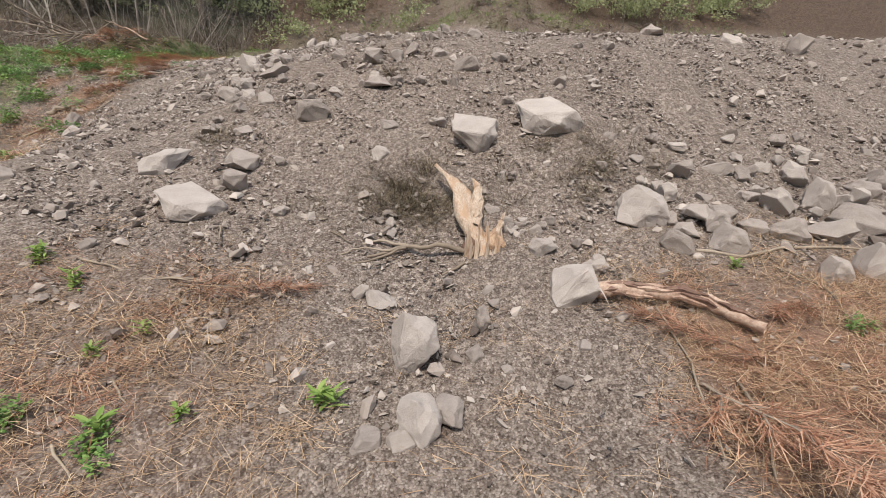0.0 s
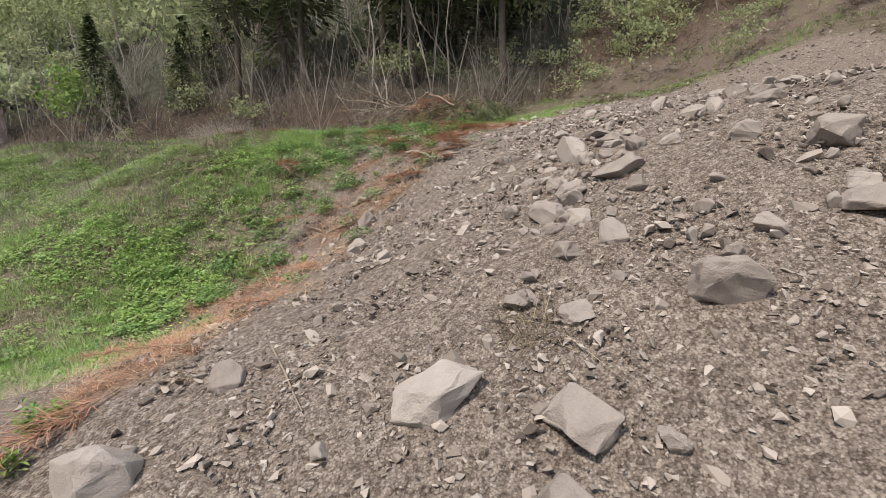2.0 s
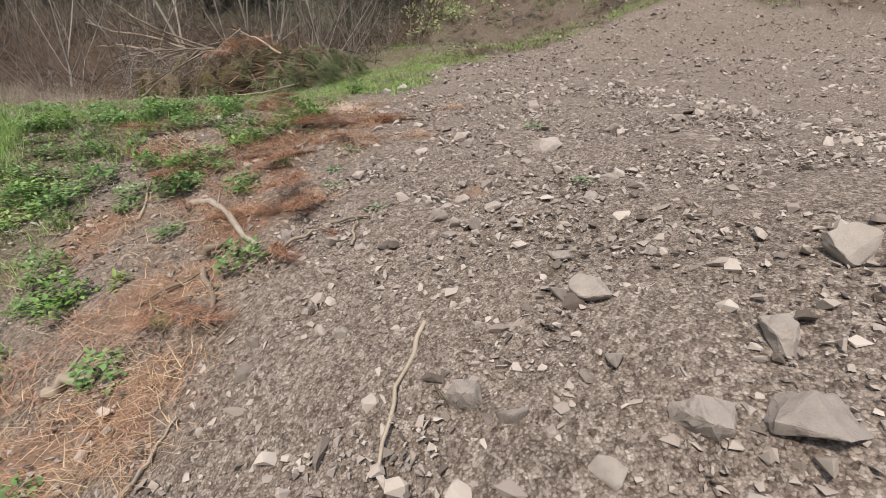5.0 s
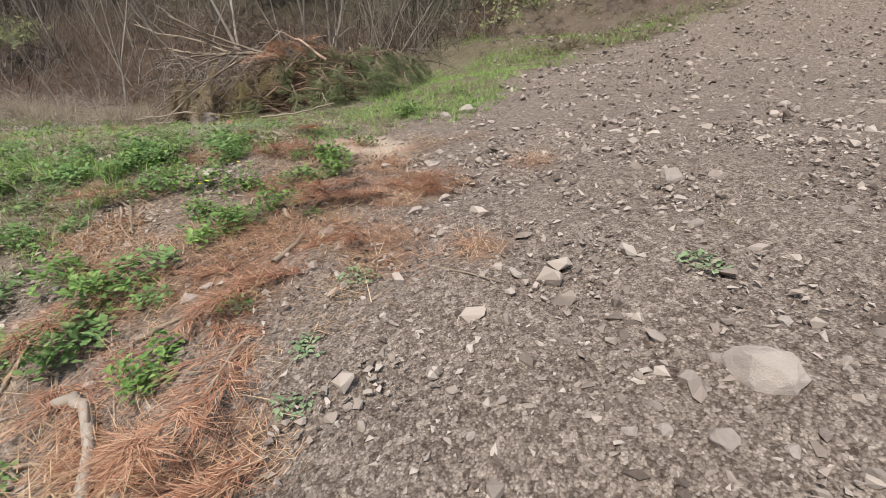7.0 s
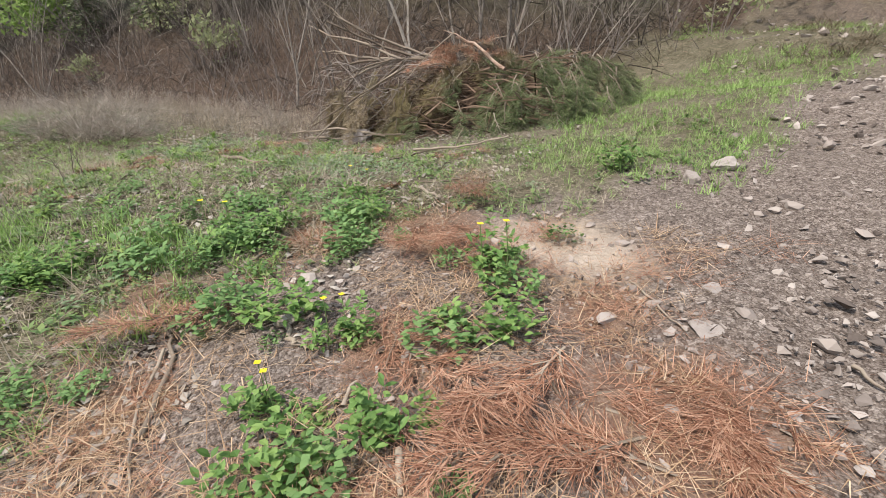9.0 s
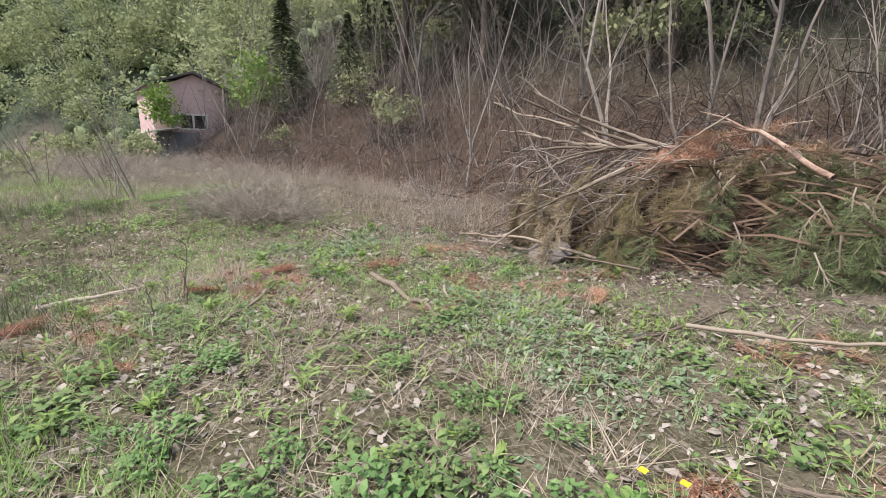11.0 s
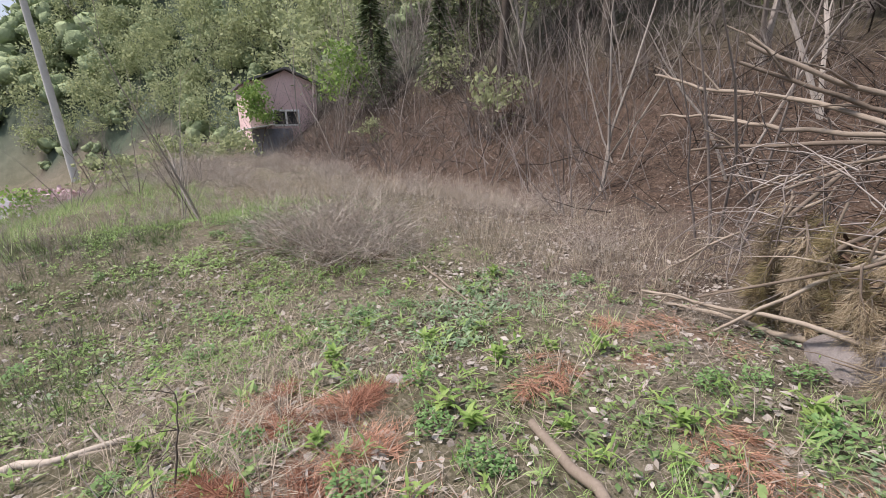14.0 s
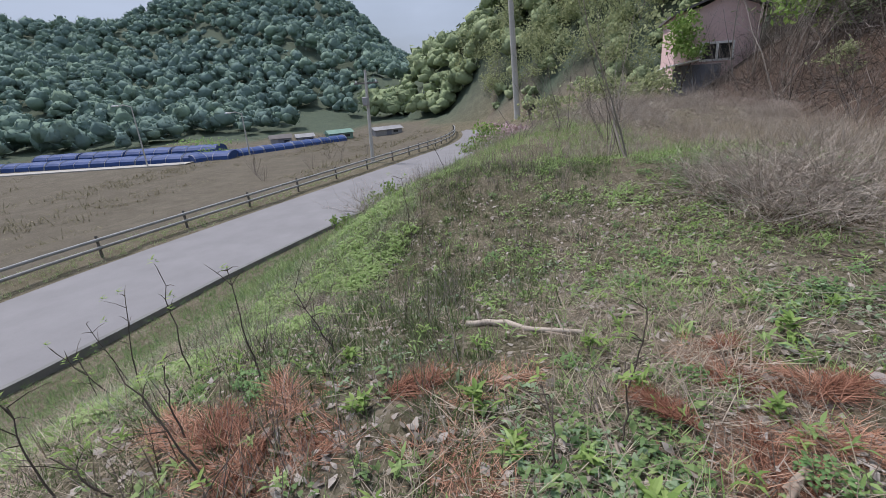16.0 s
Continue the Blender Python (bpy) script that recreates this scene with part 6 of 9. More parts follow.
WEED = [rosette(600 + i, 9, 0.055, 0.06, 0.5, 0.03, plain_leaf) for i in range(8)]
xy = sown(gen, 23000, (-15, -3.3, 4, 16.8), lambda x, y: grassy(x, y) * (0.15 + 0.85 * smooth_step(0.0, 0.4, patch_noise(x, y, 0.8, 41))))
strewn("weeds", WEED, xy, gen.uniform(0.4, 1.1, len(xy)), "weed", "small bright-green weeds among the turf", "weeds")
xy = sown(gen, 9000, (-12, -3.6, 10.5, 16.6), lambda x, y: grassy(x, y) * smooth_step(0.1, 0.45, patch_noise(x, y, 0.7, 47)))
strewn("weeds", WEED, xy, gen.uniform(0.4, 1.0, len(xy)), "teal_weed", "grey-green creeping weeds", "weeds")
SPEAR = [rosette(640 + i, 10, 0.13, 0.16, 0.22, 0.0, plain_leaf) for i in range(6)]
xy = sown(gen, 2000, (-16, -5.5, 9, 16.5), lambda x, y: grassy(x, y) * (0.25 + 0.75 * smooth_step(-0.1, 0.3, patch_noise(x, y, 1.4, 67))))
strewn("weeds", SPEAR, xy, gen.uniform(0.25, 0.7, len(xy)), "fresh", "upright lance-leaved spring shoots", "weeds")

xy = sown(gen, 420, (-13, -6.5, 9.8, 15), lambda x, y: (1 - 0.9 * rust_patches(x, y)) * (0.15 + 0.85 * smooth_step(-0.1, 0.25, patch_noise(x, y, 1.2, 68))))
strewn("weeds", SPEAR, xy, gen.uniform(0.3, 0.72, len(xy)), "lance_leaf", "bright lance-leaved shoots standing in pale litter", "weeds")
xy = sown(gen, 3400, (-17, -11, 10.4, 13.6), lambda x, y: smooth_step(-0.2, 0.2, patch_noise(x, y, 0.8, 69)) * smooth_step(10.4, 11.2, y) * smooth_step(13.6, 12.8, y))
strewn("weeds", WEED, xy, gen.uniform(0.45, 1.0, len(xy)), "lance_leaf", "bright green patch of young weeds on the levelled ground", "weeds")
# dry leaves
LEAVES = [plain_leaf(0.07, 0.05, 0.3), plain_leaf(0.06, 0.055, 0.45), plain_leaf(0.08, 0.04, 0.2)]
LEAVES = [(v - np.array([0.035, 0, 0]), f) for v, f in LEAVES]
xy = sown(gen, 26000, (-30, 3, 13.5, 27), lambda x, y: np.maximum(smooth_step(-1.6, 0.6, y - veg_foot(x)), 0.5 * smooth_step(14.5, 16.5, y) * smooth_step(-6, -9, x)) * smooth_step(3, -3, x + 0.3 * (y - 18)))
strewn("dry_leaves", LEAVES, xy, gen.uniform(0.4, 0.85, len(xy)), "dry_leaf", "brown leaf litter on the foot of the hill", "dry leaves", tilt=0.18, lift=0.008)
xy = sown(gen, 19000, (-14, -5, 8.5, 16.5), lambda x, y: 0.4 + 0.5 * smooth_step(0, 0.4, patch_noise(x, y, 0.9, 55)))
strewn("dry_leaves", LEAVES, xy, gen.uniform(0.4, 0.95, len(xy)), "pale_leaf", "pale grey dead leaves between the weeds", "dry leaves", tilt=0.35, lift=0.01)


xy = sown(gen, 5200, (-18, -9.3, 14.6, 20.5), lambda x, y: smooth_step(14.6, 16, y) * (0.3 + 0.7 * smooth_step(-0.1, 0.3, patch_noise(x, y, 1.2, 66))))
strewn("dry_leaves", LEAVES, xy, gen.uniform(0.3, 0.7, len(xy)), "pale_leaf", "scattered bleached leaves on the brown litter", "dry leaves", tilt=0.4, lift=0.015)


# single plants that stand out
def plant_mesh(seed, n, size, tall, mat, narrow=0.5, wide=0.0):
    v, f = rosette(seed, n, size, tall, narrow, wide)
    return array_mesh("leaves", v, f, M[mat])


def clump_mesh(seed):
    """Several shoots of one herb, uneven in height and reach."""
    r = random.Random(seed)
    shoots = []
    for j in range(8):
        v, f = rosette(seed * 11 + j, 30, r.uniform(0.04, 0.065), r.uniform(0.1, 0.34), r.uniform(0.45, 0.7), 0.05)
        a, d = r.uniform(0, 6.28), 0.19 * math.sqrt(r.random())
        shoots.append((turned(v, 0, 0, (d * math.cos(a), d * math.sin(a), 0)), f))
    return array_mesh("leaves", *bundle(shoots), M["herb"])


PLANTS = {
    "clump": [clump_mesh(700 + i) for i in range(3)],
    "tall": [plant_mesh(710 + i, 26, 0.12, 0.16, "fresh", 0.3) for i in range(3)],
    "teal": [plant_mesh(720 + i, 60, 0.05, 0.08, "teal_weed", 0.7, 0.14) for i in range(3)],
}
BLOSSOM = array_mesh("blossom", *bundle([(turned(leaf_card(0.022, 0.02, 0.2)[0], k * 1.57, -0.2), leaf_card(0.022, 0.02, 0.2)[1]) for k in range(4)]), M["petal"])
STEM = mesh_of("stem", *tube([(0, 0, 0), (0.01, 0, 0.12), (0, 0.01, 0.3)], [0.004, 0.003, 0.002], 4), M["weed"])


def plant(x, y, sort, size=1.0, flowers=0):
    label = {"clump": "leafy green herb clump rooted in the loose soil", "tall": "fresh light-green weed with upright leaves", "teal": "low grey-green weed on stony soil"}[sort]
    k = int(abs(x * 91 + y * 37)) % 3
    ob = tagged(new("weed_plant"), label + (", with yellow flowers" if flowers else ""), "plant", "single weeds")
    ob.matrix_world = pose(x, y, z_at(x, y) - 0.01, 0, 0, (x * 977) % 360) @ Matrix.Scale(size, 4)
    part("leaves", PLANTS[sort][k], ob)
    for i in range(flowers):
        a = i * 2.3 + x
        s = part("stem", STEM, ob)
        s.location = (0.08 * math.cos(a), 0.08 * math.sin(a), 0.04 * i)
        b = part("flower", BLOSSOM, ob, "small yellow flower")
        b.location = (0.08 * math.cos(a), 0.08 * math.sin(a) + 0.01, 0.3 + 0.04 * i)


plant(-0.22, 1.85, "tall", 0.75)
plant(-1.05, 1.72, "tall", 0.7)
plant(-1.54, 2.6, "tall", 0.55)
plant(-1.78, 2.77, "tall", 0.6)
plant(-1.78, 2.74, "tall", 0.46)
plant(-1.52, 2.56, "tall", 0.46)
plant(-1.01, 1.63, "clump", 0.49)
plant(-1.10, 2.28, "tall", 0.46)
plant(2.18, 2.30, "tall", 0.48)
plant(2.35, 1.66, "clump", 0.34)
plant(-1.26, 2.13, "tall", 0.41)
plant(-0.79, 1.80, "tall", 0.49)
plant(-1.39, 1.77, "clump", 0.44)
plant(-2.22, 2.61, "tall", 0.48)
plant(-2.15, 2.88, "tall", 0.35)
plant(-3.42, 3.48, "clump", 0.55)
plant(-2.37, 2.87, "tall", 0.38)
plant(-4.72, 8.15, "clump", 0.94)
plant(-4.95, 7.70, "clump", 0.95)
plant(-5.85, 7.61, "clump", 0.75)
plant(-4.18, 6.27, "tall", 0.83)
plant(-4.70, 10.73, "clump", 0.85, 2)
plant(-4.17, 11.56, "clump", 1.07)
plant(-3.21, 9.95, "teal", 0.66)
plant(-6.04, 8.19, "clump", 0.81)
plant(-4.45, 10.45, "clump", 1.03)
plant(-5.56, 12.31, "clump", 0.80)
plant(-3.21, 9.42, "teal", 0.63)
plant(-3.16, 9.11, "teal", 0.51)
plant(-4.01, 9.24, "clump", 0.75)
plant(-4.67, 9.77, "clump", 1.05)
plant(-2.71, 8.65, "teal", 0.53)
plant(-1.36, 8.54, "teal", 0.54)
plant(-1.48, 9.99, "teal", 0.71)
plant(-5.11, 9.88, "clump", 1.06)
plant(-4.22, 10.90, "clump", 0.85)
plant(-4.33, 11.99, "clump", 1.09, 2)
plant(-5.04, 12.88, "teal", 0.61)
plant(-5.19, 11.24, "clump", 0.99)
plant(-4.76, 11.17, "clump", 0.82, 2)
plant(-4.18, 14.21, "clump", 1.08)
plant(-6.97, 10.82, "clump", 0.99)
plant(-6.16, 11.52, "clump", 1.09, 2)
plant(-6.06, 11.89, "clump", 1.06)
plant(-5.07, 13.18, "teal", 0.55)
plant(-5.85, 12.58, "clump", 0.88, 2)
plant(-6.83, 10.66, "clump", 0.81)
plant(-7.96, 11.13, "tall", 0.64)
plant(-7.81, 11.50, "tall", 0.62)
plant(-4.71, 13.52, "teal", 0.56)
plant(-10.44, 13.59, "tall", 0.77)
plant(-9.85, 14.24, "tall", 0.60)
plant(-8.96, 12.04, "tall", 0.79)
plant(-8.64, 12.51, "tall", 0.69)
plant(-7.61, 15.35, "tall", 0.69)
plant(-8.52, 14.84, "tall", 0.83)
plant(-8.83, 14.19, "tall", 0.73)
plant(-10.10, 11.79, "tall", 0.69)
plant(-8.20, 12.77, "tall", 0.73)
plant(-9.37, 13.30, "tall", 0.80)
plant(-9.68, 12.02, "tall", 0.62)
plant(-9.58, 13.25, "tall", 0.87)
plant(-10.92, 13.28, "tall", 0.61)
plant(-11.28, 14.77, "tall", 0.81)
plant(-9.87, 13.82, "tall", 0.84)
plant(-9.10, 13.67, "tall", 0.61)
plant(-9.64, 14.51, "tall", 0.82)
plant(-9.25, 10.73, "tall", 0.70)
plant(-9.41, 11.27, "tall", 0.76)
plant(-9.09, 11.80, "tall", 0.60)
plant(-9.14, 11.51, "tall", 0.61)
plant(-9.62, 12.57, "tall", 0.65)
plant(-10.50, 12.89, "tall", 0.87)
plant(-9.73, 10.41, "tall", 0.66)
plant(-5.41, 6.69, "tall", 0.6, 3)
plant(-5.01, 8.36, "clump", 0.75)
plant(-5.05, 7.95, "clump", 0.60)
plant(-4.40, 8.28, "tall", 0.70)
plant(-8.17, 9.39, "clump", 0.75)
plant(-6.74, 8.80, "clump", 0.60)
plant(-7.32, 7.87, "tall", 0.70)
plant(-7.16, 7.33, "clump", 0.75)
plant(-6.41, 7.69, "clump", 0.60)
plant(-7.67, 10.24, "tall", 0.70)
plant(-5.52, 6.31, "clump", 0.75)
plant(-5.41, 6.65, "clump", 0.60)
plant(-6.67, 11.49, "tall", 0.70)
plant(-8.80, 19.61, "clump", 0.75)
plant(-8.44, 8.23, "clump", 0.60)
plant(-5.67, 6.79, "tall", 0.7, 4)
plant(-5.36, 6.71, "tall", 0.7, 4)
plant(-5.24, 6.74, "tall", 0.7, 4)
plant(-3.41, 3.40, "tall", 0.6)
plant(-3.39, 3.51, "tall", 0.6)
plant(-3.18, 3.22, "tall", 0.6)
plant(-5.20, 6.80, "clump", 0.6, 3)
plant(-4.65, 5.06, "tall", 0.6, 2)
plant(-4.36, 5.18, "tall", 0.55, 2)


# rusty and green pine boughs that lie about
def bough_parts(seed, length, needle, droop, n_side, per=38):
    """A pine bough along +x: the twig as (vertices, faces) and its needles as arrays."""
    r = random.Random(seed)
    pts = [Vector((length * i / 6, 0.04 * length * math.sin(i * 1.1 + seed), droop * length * (i / 6) ** 2)) for i in range(7)]
    wood = [tube(pts, [0.012 * (1 - 0.12 * i) * max(0.6, length) for i in range(7)], 5)]
    sprays = []
    for k in range(n_side):
        s = 0.15 + 0.85 * k / n_side
        i = min(int(s * 6), 5)
        p = pts[i].lerp(pts[i + 1], s * 6 - i)
        side = 1 if k % 2 else -1
        yaw = side * r.uniform(0.4, 1.0)
        out = length * r.uniform(0.14, 0.34) * (1.15 - 0.7 * s)
        q = p + Vector((math.cos(yaw) * out, math.sin(yaw) * out, r.uniform(-0.05, 0.05) * length + 0.3 * droop * out))
        wood.append(tube([p, p.lerp(q, 0.5) + Vector((0, 0, 0.01)), q], [0.005, 0.004, 0.002], 4))
        for c in (0.35, 0.7, 1.0):
            m = p.lerp(q, c)
            v, f = needle_spray(seed * 50 + k * 3 + int(c * 10), per // 2, needle, 0.35)
            sprays.append((turned(v, yaw + r.uniform(-0.3, 0.3), r.uniform(-0.25, 0.25), m), f))
    v, f = needle_spray(seed * 77, per, needle, 0.3)
    sprays.append((turned(v, 0, 0, pts[-1]), f))
    return joined(wood), bundle(sprays)


def bough_set(seed, length, needle, droop, n_side, mat):
    (wv, wf), (nv, nf) = bough_parts(seed, length, needle, droop, n_side)
    return mesh_of("twig", wv, wf, M["stick"], True), array_mesh("needles", nv, nf, M[mat])


DEAD = [bough_set(800 + i, 0.6, 0.13, -0.06, 8, "rust") for i in range(4)]
DEAD_SMALL = [bough_set(810 + i, 0.26, 0.12, -0.05, 4, "rust") for i in range(4)]


def bough(pair, m, label, group):
    ob = tagged(new("pine_bough"), label, "pine bough", group)
    ob.matrix_world = m @ Matrix.Diagonal((1.3, 1.3, 0.5, 1)) if "rusty pine boughs" in group else m
    part("twig", pair[0], ob)
    part("needles", pair[1], ob)
    return ob


bough(DEAD[0], pose(1.79, 2.38, z_at(1.79, 2.38) + 0.005, 6, 8, 339), "rusty dead pine bough lying on the ground", "rusty pine boughs")
bough(DEAD_SMALL[1], pose(2.36, 1.90, z_at(2.36, 1.90) + 0.005, -3, -2, 188), "rusty dead pine bough lying on the ground", "rusty pine boughs")
bough(DEAD[2], pose(1.46, 1.59, z_at(1.46, 1.59) + 0.005, 6, -7, 269), "rusty dead pine bough lying on the ground", "rusty pine boughs")
bough(DEAD_SMALL[3], pose(1.72, 1.19, z_at(1.72, 1.19) + 0.005, 7, 7, 13), "rusty dead pine bough lying on the ground", "rusty pine boughs")
bough(DEAD[0], pose(1.88, 1.44, z_at(1.88, 1.44) + 0.005, 10, -8, 122), "rusty dead pine bough lying on the ground", "rusty pine boughs")
bough(DEAD_SMALL[1], pose(-1.23, 1.95, z_at(-1.23, 1.95) + 0.005, 2, 8, 122), "rusty dead pine bough lying on the ground", "rusty pine boughs")
bough(DEAD[2], pose(-1.26, 2.91, z_at(-1.26, 2.91) + 0.005, 10, 0, 112), "rusty dead pine bough lying on the ground", "rusty pine boughs")
bough(DEAD_SMALL[3], pose(-2.40, 2.66, z_at(-2.40, 2.66) + 0.005, -4, -6, 28), "rusty dead pine bough lying on the ground", "rusty pine boughs")
bough(DEAD[0], pose(-1.11, 2.62, z_at(-1.11, 2.62) + 0.005, -8, 3, 358), "rusty dead pine bough lying on the ground", "rusty pine boughs")
bough(DEAD_SMALL[1], pose(-3.45, 4.21, z_at(-3.45, 4.21) + 0.005, -8, -9, 355), "rusty dead pine bough lying on the ground", "rusty pine boughs")
bough(DEAD[2], pose(-4.28, 6.87, z_at(-4.28, 6.87) + 0.005, 0, -1, 85), "rusty dead pine bough lying on the ground", "rusty pine boughs")
bough(DEAD_SMALL[3], pose(-4.01, 5.90, z_at(-4.01, 5.90) + 0.005, 2, 6, 164), "rusty dead pine bough lying on the ground", "rusty pine boughs")
bough(DEAD[0], pose(-4.11, 8.08, z_at(-4.11, 8.08) + 0.005, -1, -8, 329), "rusty dead pine bough lying on the ground", "rusty pine boughs")
bough(DEAD_SMALL[1], pose(-3.36, 8.41, z_at(-3.36, 8.41) + 0.005, -11, 0, 301), "rusty dead pine bough lying on the ground", "rusty pine boughs")
bough(DEAD[2], pose(-4.96, 7.14, z_at(-4.96, 7.14) + 0.005, -8, 4, 341), "rusty dead pine bough lying on the ground", "rusty pine boughs")
bough(DEAD_SMALL[3], pose(-5.05, 7.84, z_at(-5.05, 7.84) + 0.005, 3, 5, 38), "rusty dead pine bough lying on the ground", "rusty pine boughs")
bough(DEAD[0], pose(-6.58, 8.96, z_at(-6.58, 8.96) + 0.005, -1, -7, 304), "rusty dead pine bough lying on the ground", "rusty pine boughs")
bough(DEAD_SMALL[1], pose(-3.60, 11.39, z_at(-3.60, 11.39) + 0.005, -4, 0, 359), "rusty dead pine bough lying on the ground", "rusty pine boughs")
bough(DEAD[2], pose(-4.11, 10.08, z_at(-4.11, 10.08) + 0.005, 8, 9, 163), "rusty dead pine bough lying on the ground", "rusty pine boughs")
bough(DEAD_SMALL[3], pose(-3.70, 8.81, z_at(-3.70, 8.81) + 0.005, 0, 4, 172), "rusty dead pine bough lying on the ground", "rusty pine boughs")
bough(DEAD[0], pose(-2.01, 8.65, z_at(-2.01, 8.65) + 0.005, -5, -1, 52), "rusty dead pine bough lying on the ground", "rusty pine boughs")
bough(DEAD_SMALL[1], pose(-3.06, 8.46, z_at(-3.06, 8.46) + 0.005, -2, 9, 345), "rusty dead pine bough lying on the ground", "rusty pine boughs")
bough(DEAD[2], pose(-3.40, 8.92, z_at(-3.40, 8.92) + 0.005, 3, 0, 121), "rusty dead pine bough lying on the ground", "rusty pine boughs")
bough(DEAD_SMALL[3], pose(-3.46, 10.59, z_at(-3.46, 10.59) + 0.005, -9, -4, 281), "rusty dead pine bough lying on the ground", "rusty pine boughs")
bough(DEAD[0], pose(-4.80, 9.89, z_at(-4.80, 9.89) + 0.005, 8, -2, 282), "rusty dead pine bough lying on the ground", "rusty pine boughs")
bough(DEAD_SMALL[1], pose(-4.99, 12.40, z_at(-4.99, 12.40) + 0.005, 6, 3, 239), "rusty dead pine bough lying on the ground", "rusty pine boughs")
bough(DEAD[2], pose(-3.73, 11.71, z_at(-3.73, 11.71) + 0.005, 6, -2, 253), "rusty dead pine bough lying on the ground", "rusty pine boughs")
bough(DEAD_SMALL[3], pose(-3.22, 11.63, z_at(-3.22, 11.63) + 0.005, -5, 0, 277), "rusty dead pine bough lying on the ground", "rusty pine boughs")
bough(DEAD[0], pose(-4.64, 11.35, z_at(-4.64, 11.35) + 0.005, 4, -4, 340), "rusty dead pine bough lying on the ground", "rusty pine boughs")
bough(DEAD_SMALL[1], pose(-5.51, 10.56, z_at(-5.51, 10.56) + 0.005, 3, 1, 4), "rusty dead pine bough lying on the ground", "rusty pine boughs")
bough(DEAD[2], pose(-4.54, 12.59, z_at(-4.54, 12.59) + 0.005, 1, -4, 241), "rusty dead pine bough lying on the ground", "rusty pine boughs")
bough(DEAD_SMALL[3], pose(-5.72, 11.95, z_at(-5.72, 11.95) + 0.005, 0, 6, 233), "rusty dead pine bough lying on the ground", "rusty pine boughs")
bough(DEAD[0], pose(-5.45, 11.17, z_at(-5.45, 11.17) + 0.005, 7, -3, 231), "rusty dead pine bough lying on the ground", "rusty pine boughs")
bough(DEAD_SMALL[1], pose(-3.62, 12.06, z_at(-3.62, 12.06) + 0.005, 5, 6, 126), "rusty dead pine bough lying on the ground", "rusty pine boughs")
bough(DEAD[2], pose(-5.90, 12.42, z_at(-5.90, 12.42) + 0.005, 8, 7, 247), "rusty dead pine bough lying on the ground", "rusty pine boughs")
bough(DEAD_SMALL[3], pose(-6.66, 13.84, z_at(-6.66, 13.84) + 0.005, 11, 9, 186), "rusty dead pine bough lying on the ground", "rusty pine boughs")
bough(DEAD[0], pose(-5.33, 13.46, z_at(-5.33, 13.46) + 0.005, 0, -6, 301), "rusty dead pine bough lying on the ground", "rusty pine boughs")
bough(DEAD_SMALL[1], pose(-5.80, 13.17, z_at(-5.80, 13.17) + 0.005, 10, 0, 248), "rusty dead pine bough lying on the ground", "rusty pine boughs")
bough(DEAD[2], pose(-9.05, 12.42, z_at(-9.05, 12.42) + 0.005, 5, 4, 61), "rusty dead pine bough lying on the ground", "rusty pine boughs")
bough(DEAD_SMALL[3], pose(-8.30, 11.50, z_at(-8.30, 11.50) + 0.005, 6, 1, 239), "rusty dead pine bough lying on the ground", "rusty pine boughs")
bough(DEAD[0], pose(-9.33, 12.74, z_at(-9.33, 12.74) + 0.005, -1, 2, 278), "rusty dead pine bough lying on the ground", "rusty pine boughs")
bough(DEAD_SMALL[1], pose(-10.11, 12.38, z_at(-10.11, 12.38) + 0.005, 3, 4, 9), "rusty dead pine bough lying on the ground", "rusty pine boughs")
bough(DEAD[2], pose(-9.46, 15.44, z_at(-9.46, 15.44) + 0.005, -8, -1, 234), "rusty dead pine bough lying on the ground", "rusty pine boughs")
bough(DEAD_SMALL[3], pose(-7.99, 13.92, z_at(-7.99, 13.92) + 0.005, -6, 3, 227), "rusty dead pine bough lying on the ground", "rusty pine boughs")
bough(DEAD[0], pose(-8.06, 14.26, z_at(-8.06, 14.26) + 0.005, -10, 0, 81), "rusty dead pine bough lying on the ground", "rusty pine boughs")
bough(DEAD_SMALL[1], pose(-7.27, 14.42, z_at(-7.27, 14.42) + 0.005, -10, -7, 114), "rusty dead pine bough lying on the ground", "rusty pine boughs")
bough(DEAD[2], pose(-8.32, 15.22, z_at(-8.32, 15.22) + 0.005, -7, -6, 12), "rusty dead pine bough lying on the ground", "rusty pine boughs")
bough(DEAD_SMALL[3], pose(-7.82, 13.53, z_at(-7.82, 13.53) + 0.005, 0, -2, 220), "rusty dead pine bough lying on the ground", "rusty pine boughs")
bough(DEAD[0], pose(-8.91, 14.47, z_at(-8.91, 14.47) + 0.005, 2, -5, 325), "rusty dead pine bough lying on the ground", "rusty pine boughs")
bough(DEAD_SMALL[1], pose(-9.45, 12.50, z_at(-9.45, 12.50) + 0.005, -11, -1, 100), "rusty dead pine bough lying on the ground", "rusty pine boughs")
bough(DEAD[2], pose(-9.77, 14.37, z_at(-9.77, 14.37) + 0.005, -2, -7, 299), "rusty dead pine bough lying on the ground", "rusty pine boughs")
bough(DEAD_SMALL[3], pose(-9.08, 10.45, z_at(-9.08, 10.45) + 0.005, -3, -9, 220), "rusty dead pine bough lying on the ground", "rusty pine boughs")
bough(DEAD[0], pose(-9.37, 10.87, z_at(-9.37, 10.87) + 0.005, -9, 0, 122), "rusty dead pine bough lying on the ground", "rusty pine boughs")
bough(DEAD_SMALL[1], pose(-9.46, 10.56, z_at(-9.46, 10.56) + 0.005, 1, 9, 294), "rusty dead pine bough lying on the ground", "rusty pine boughs")
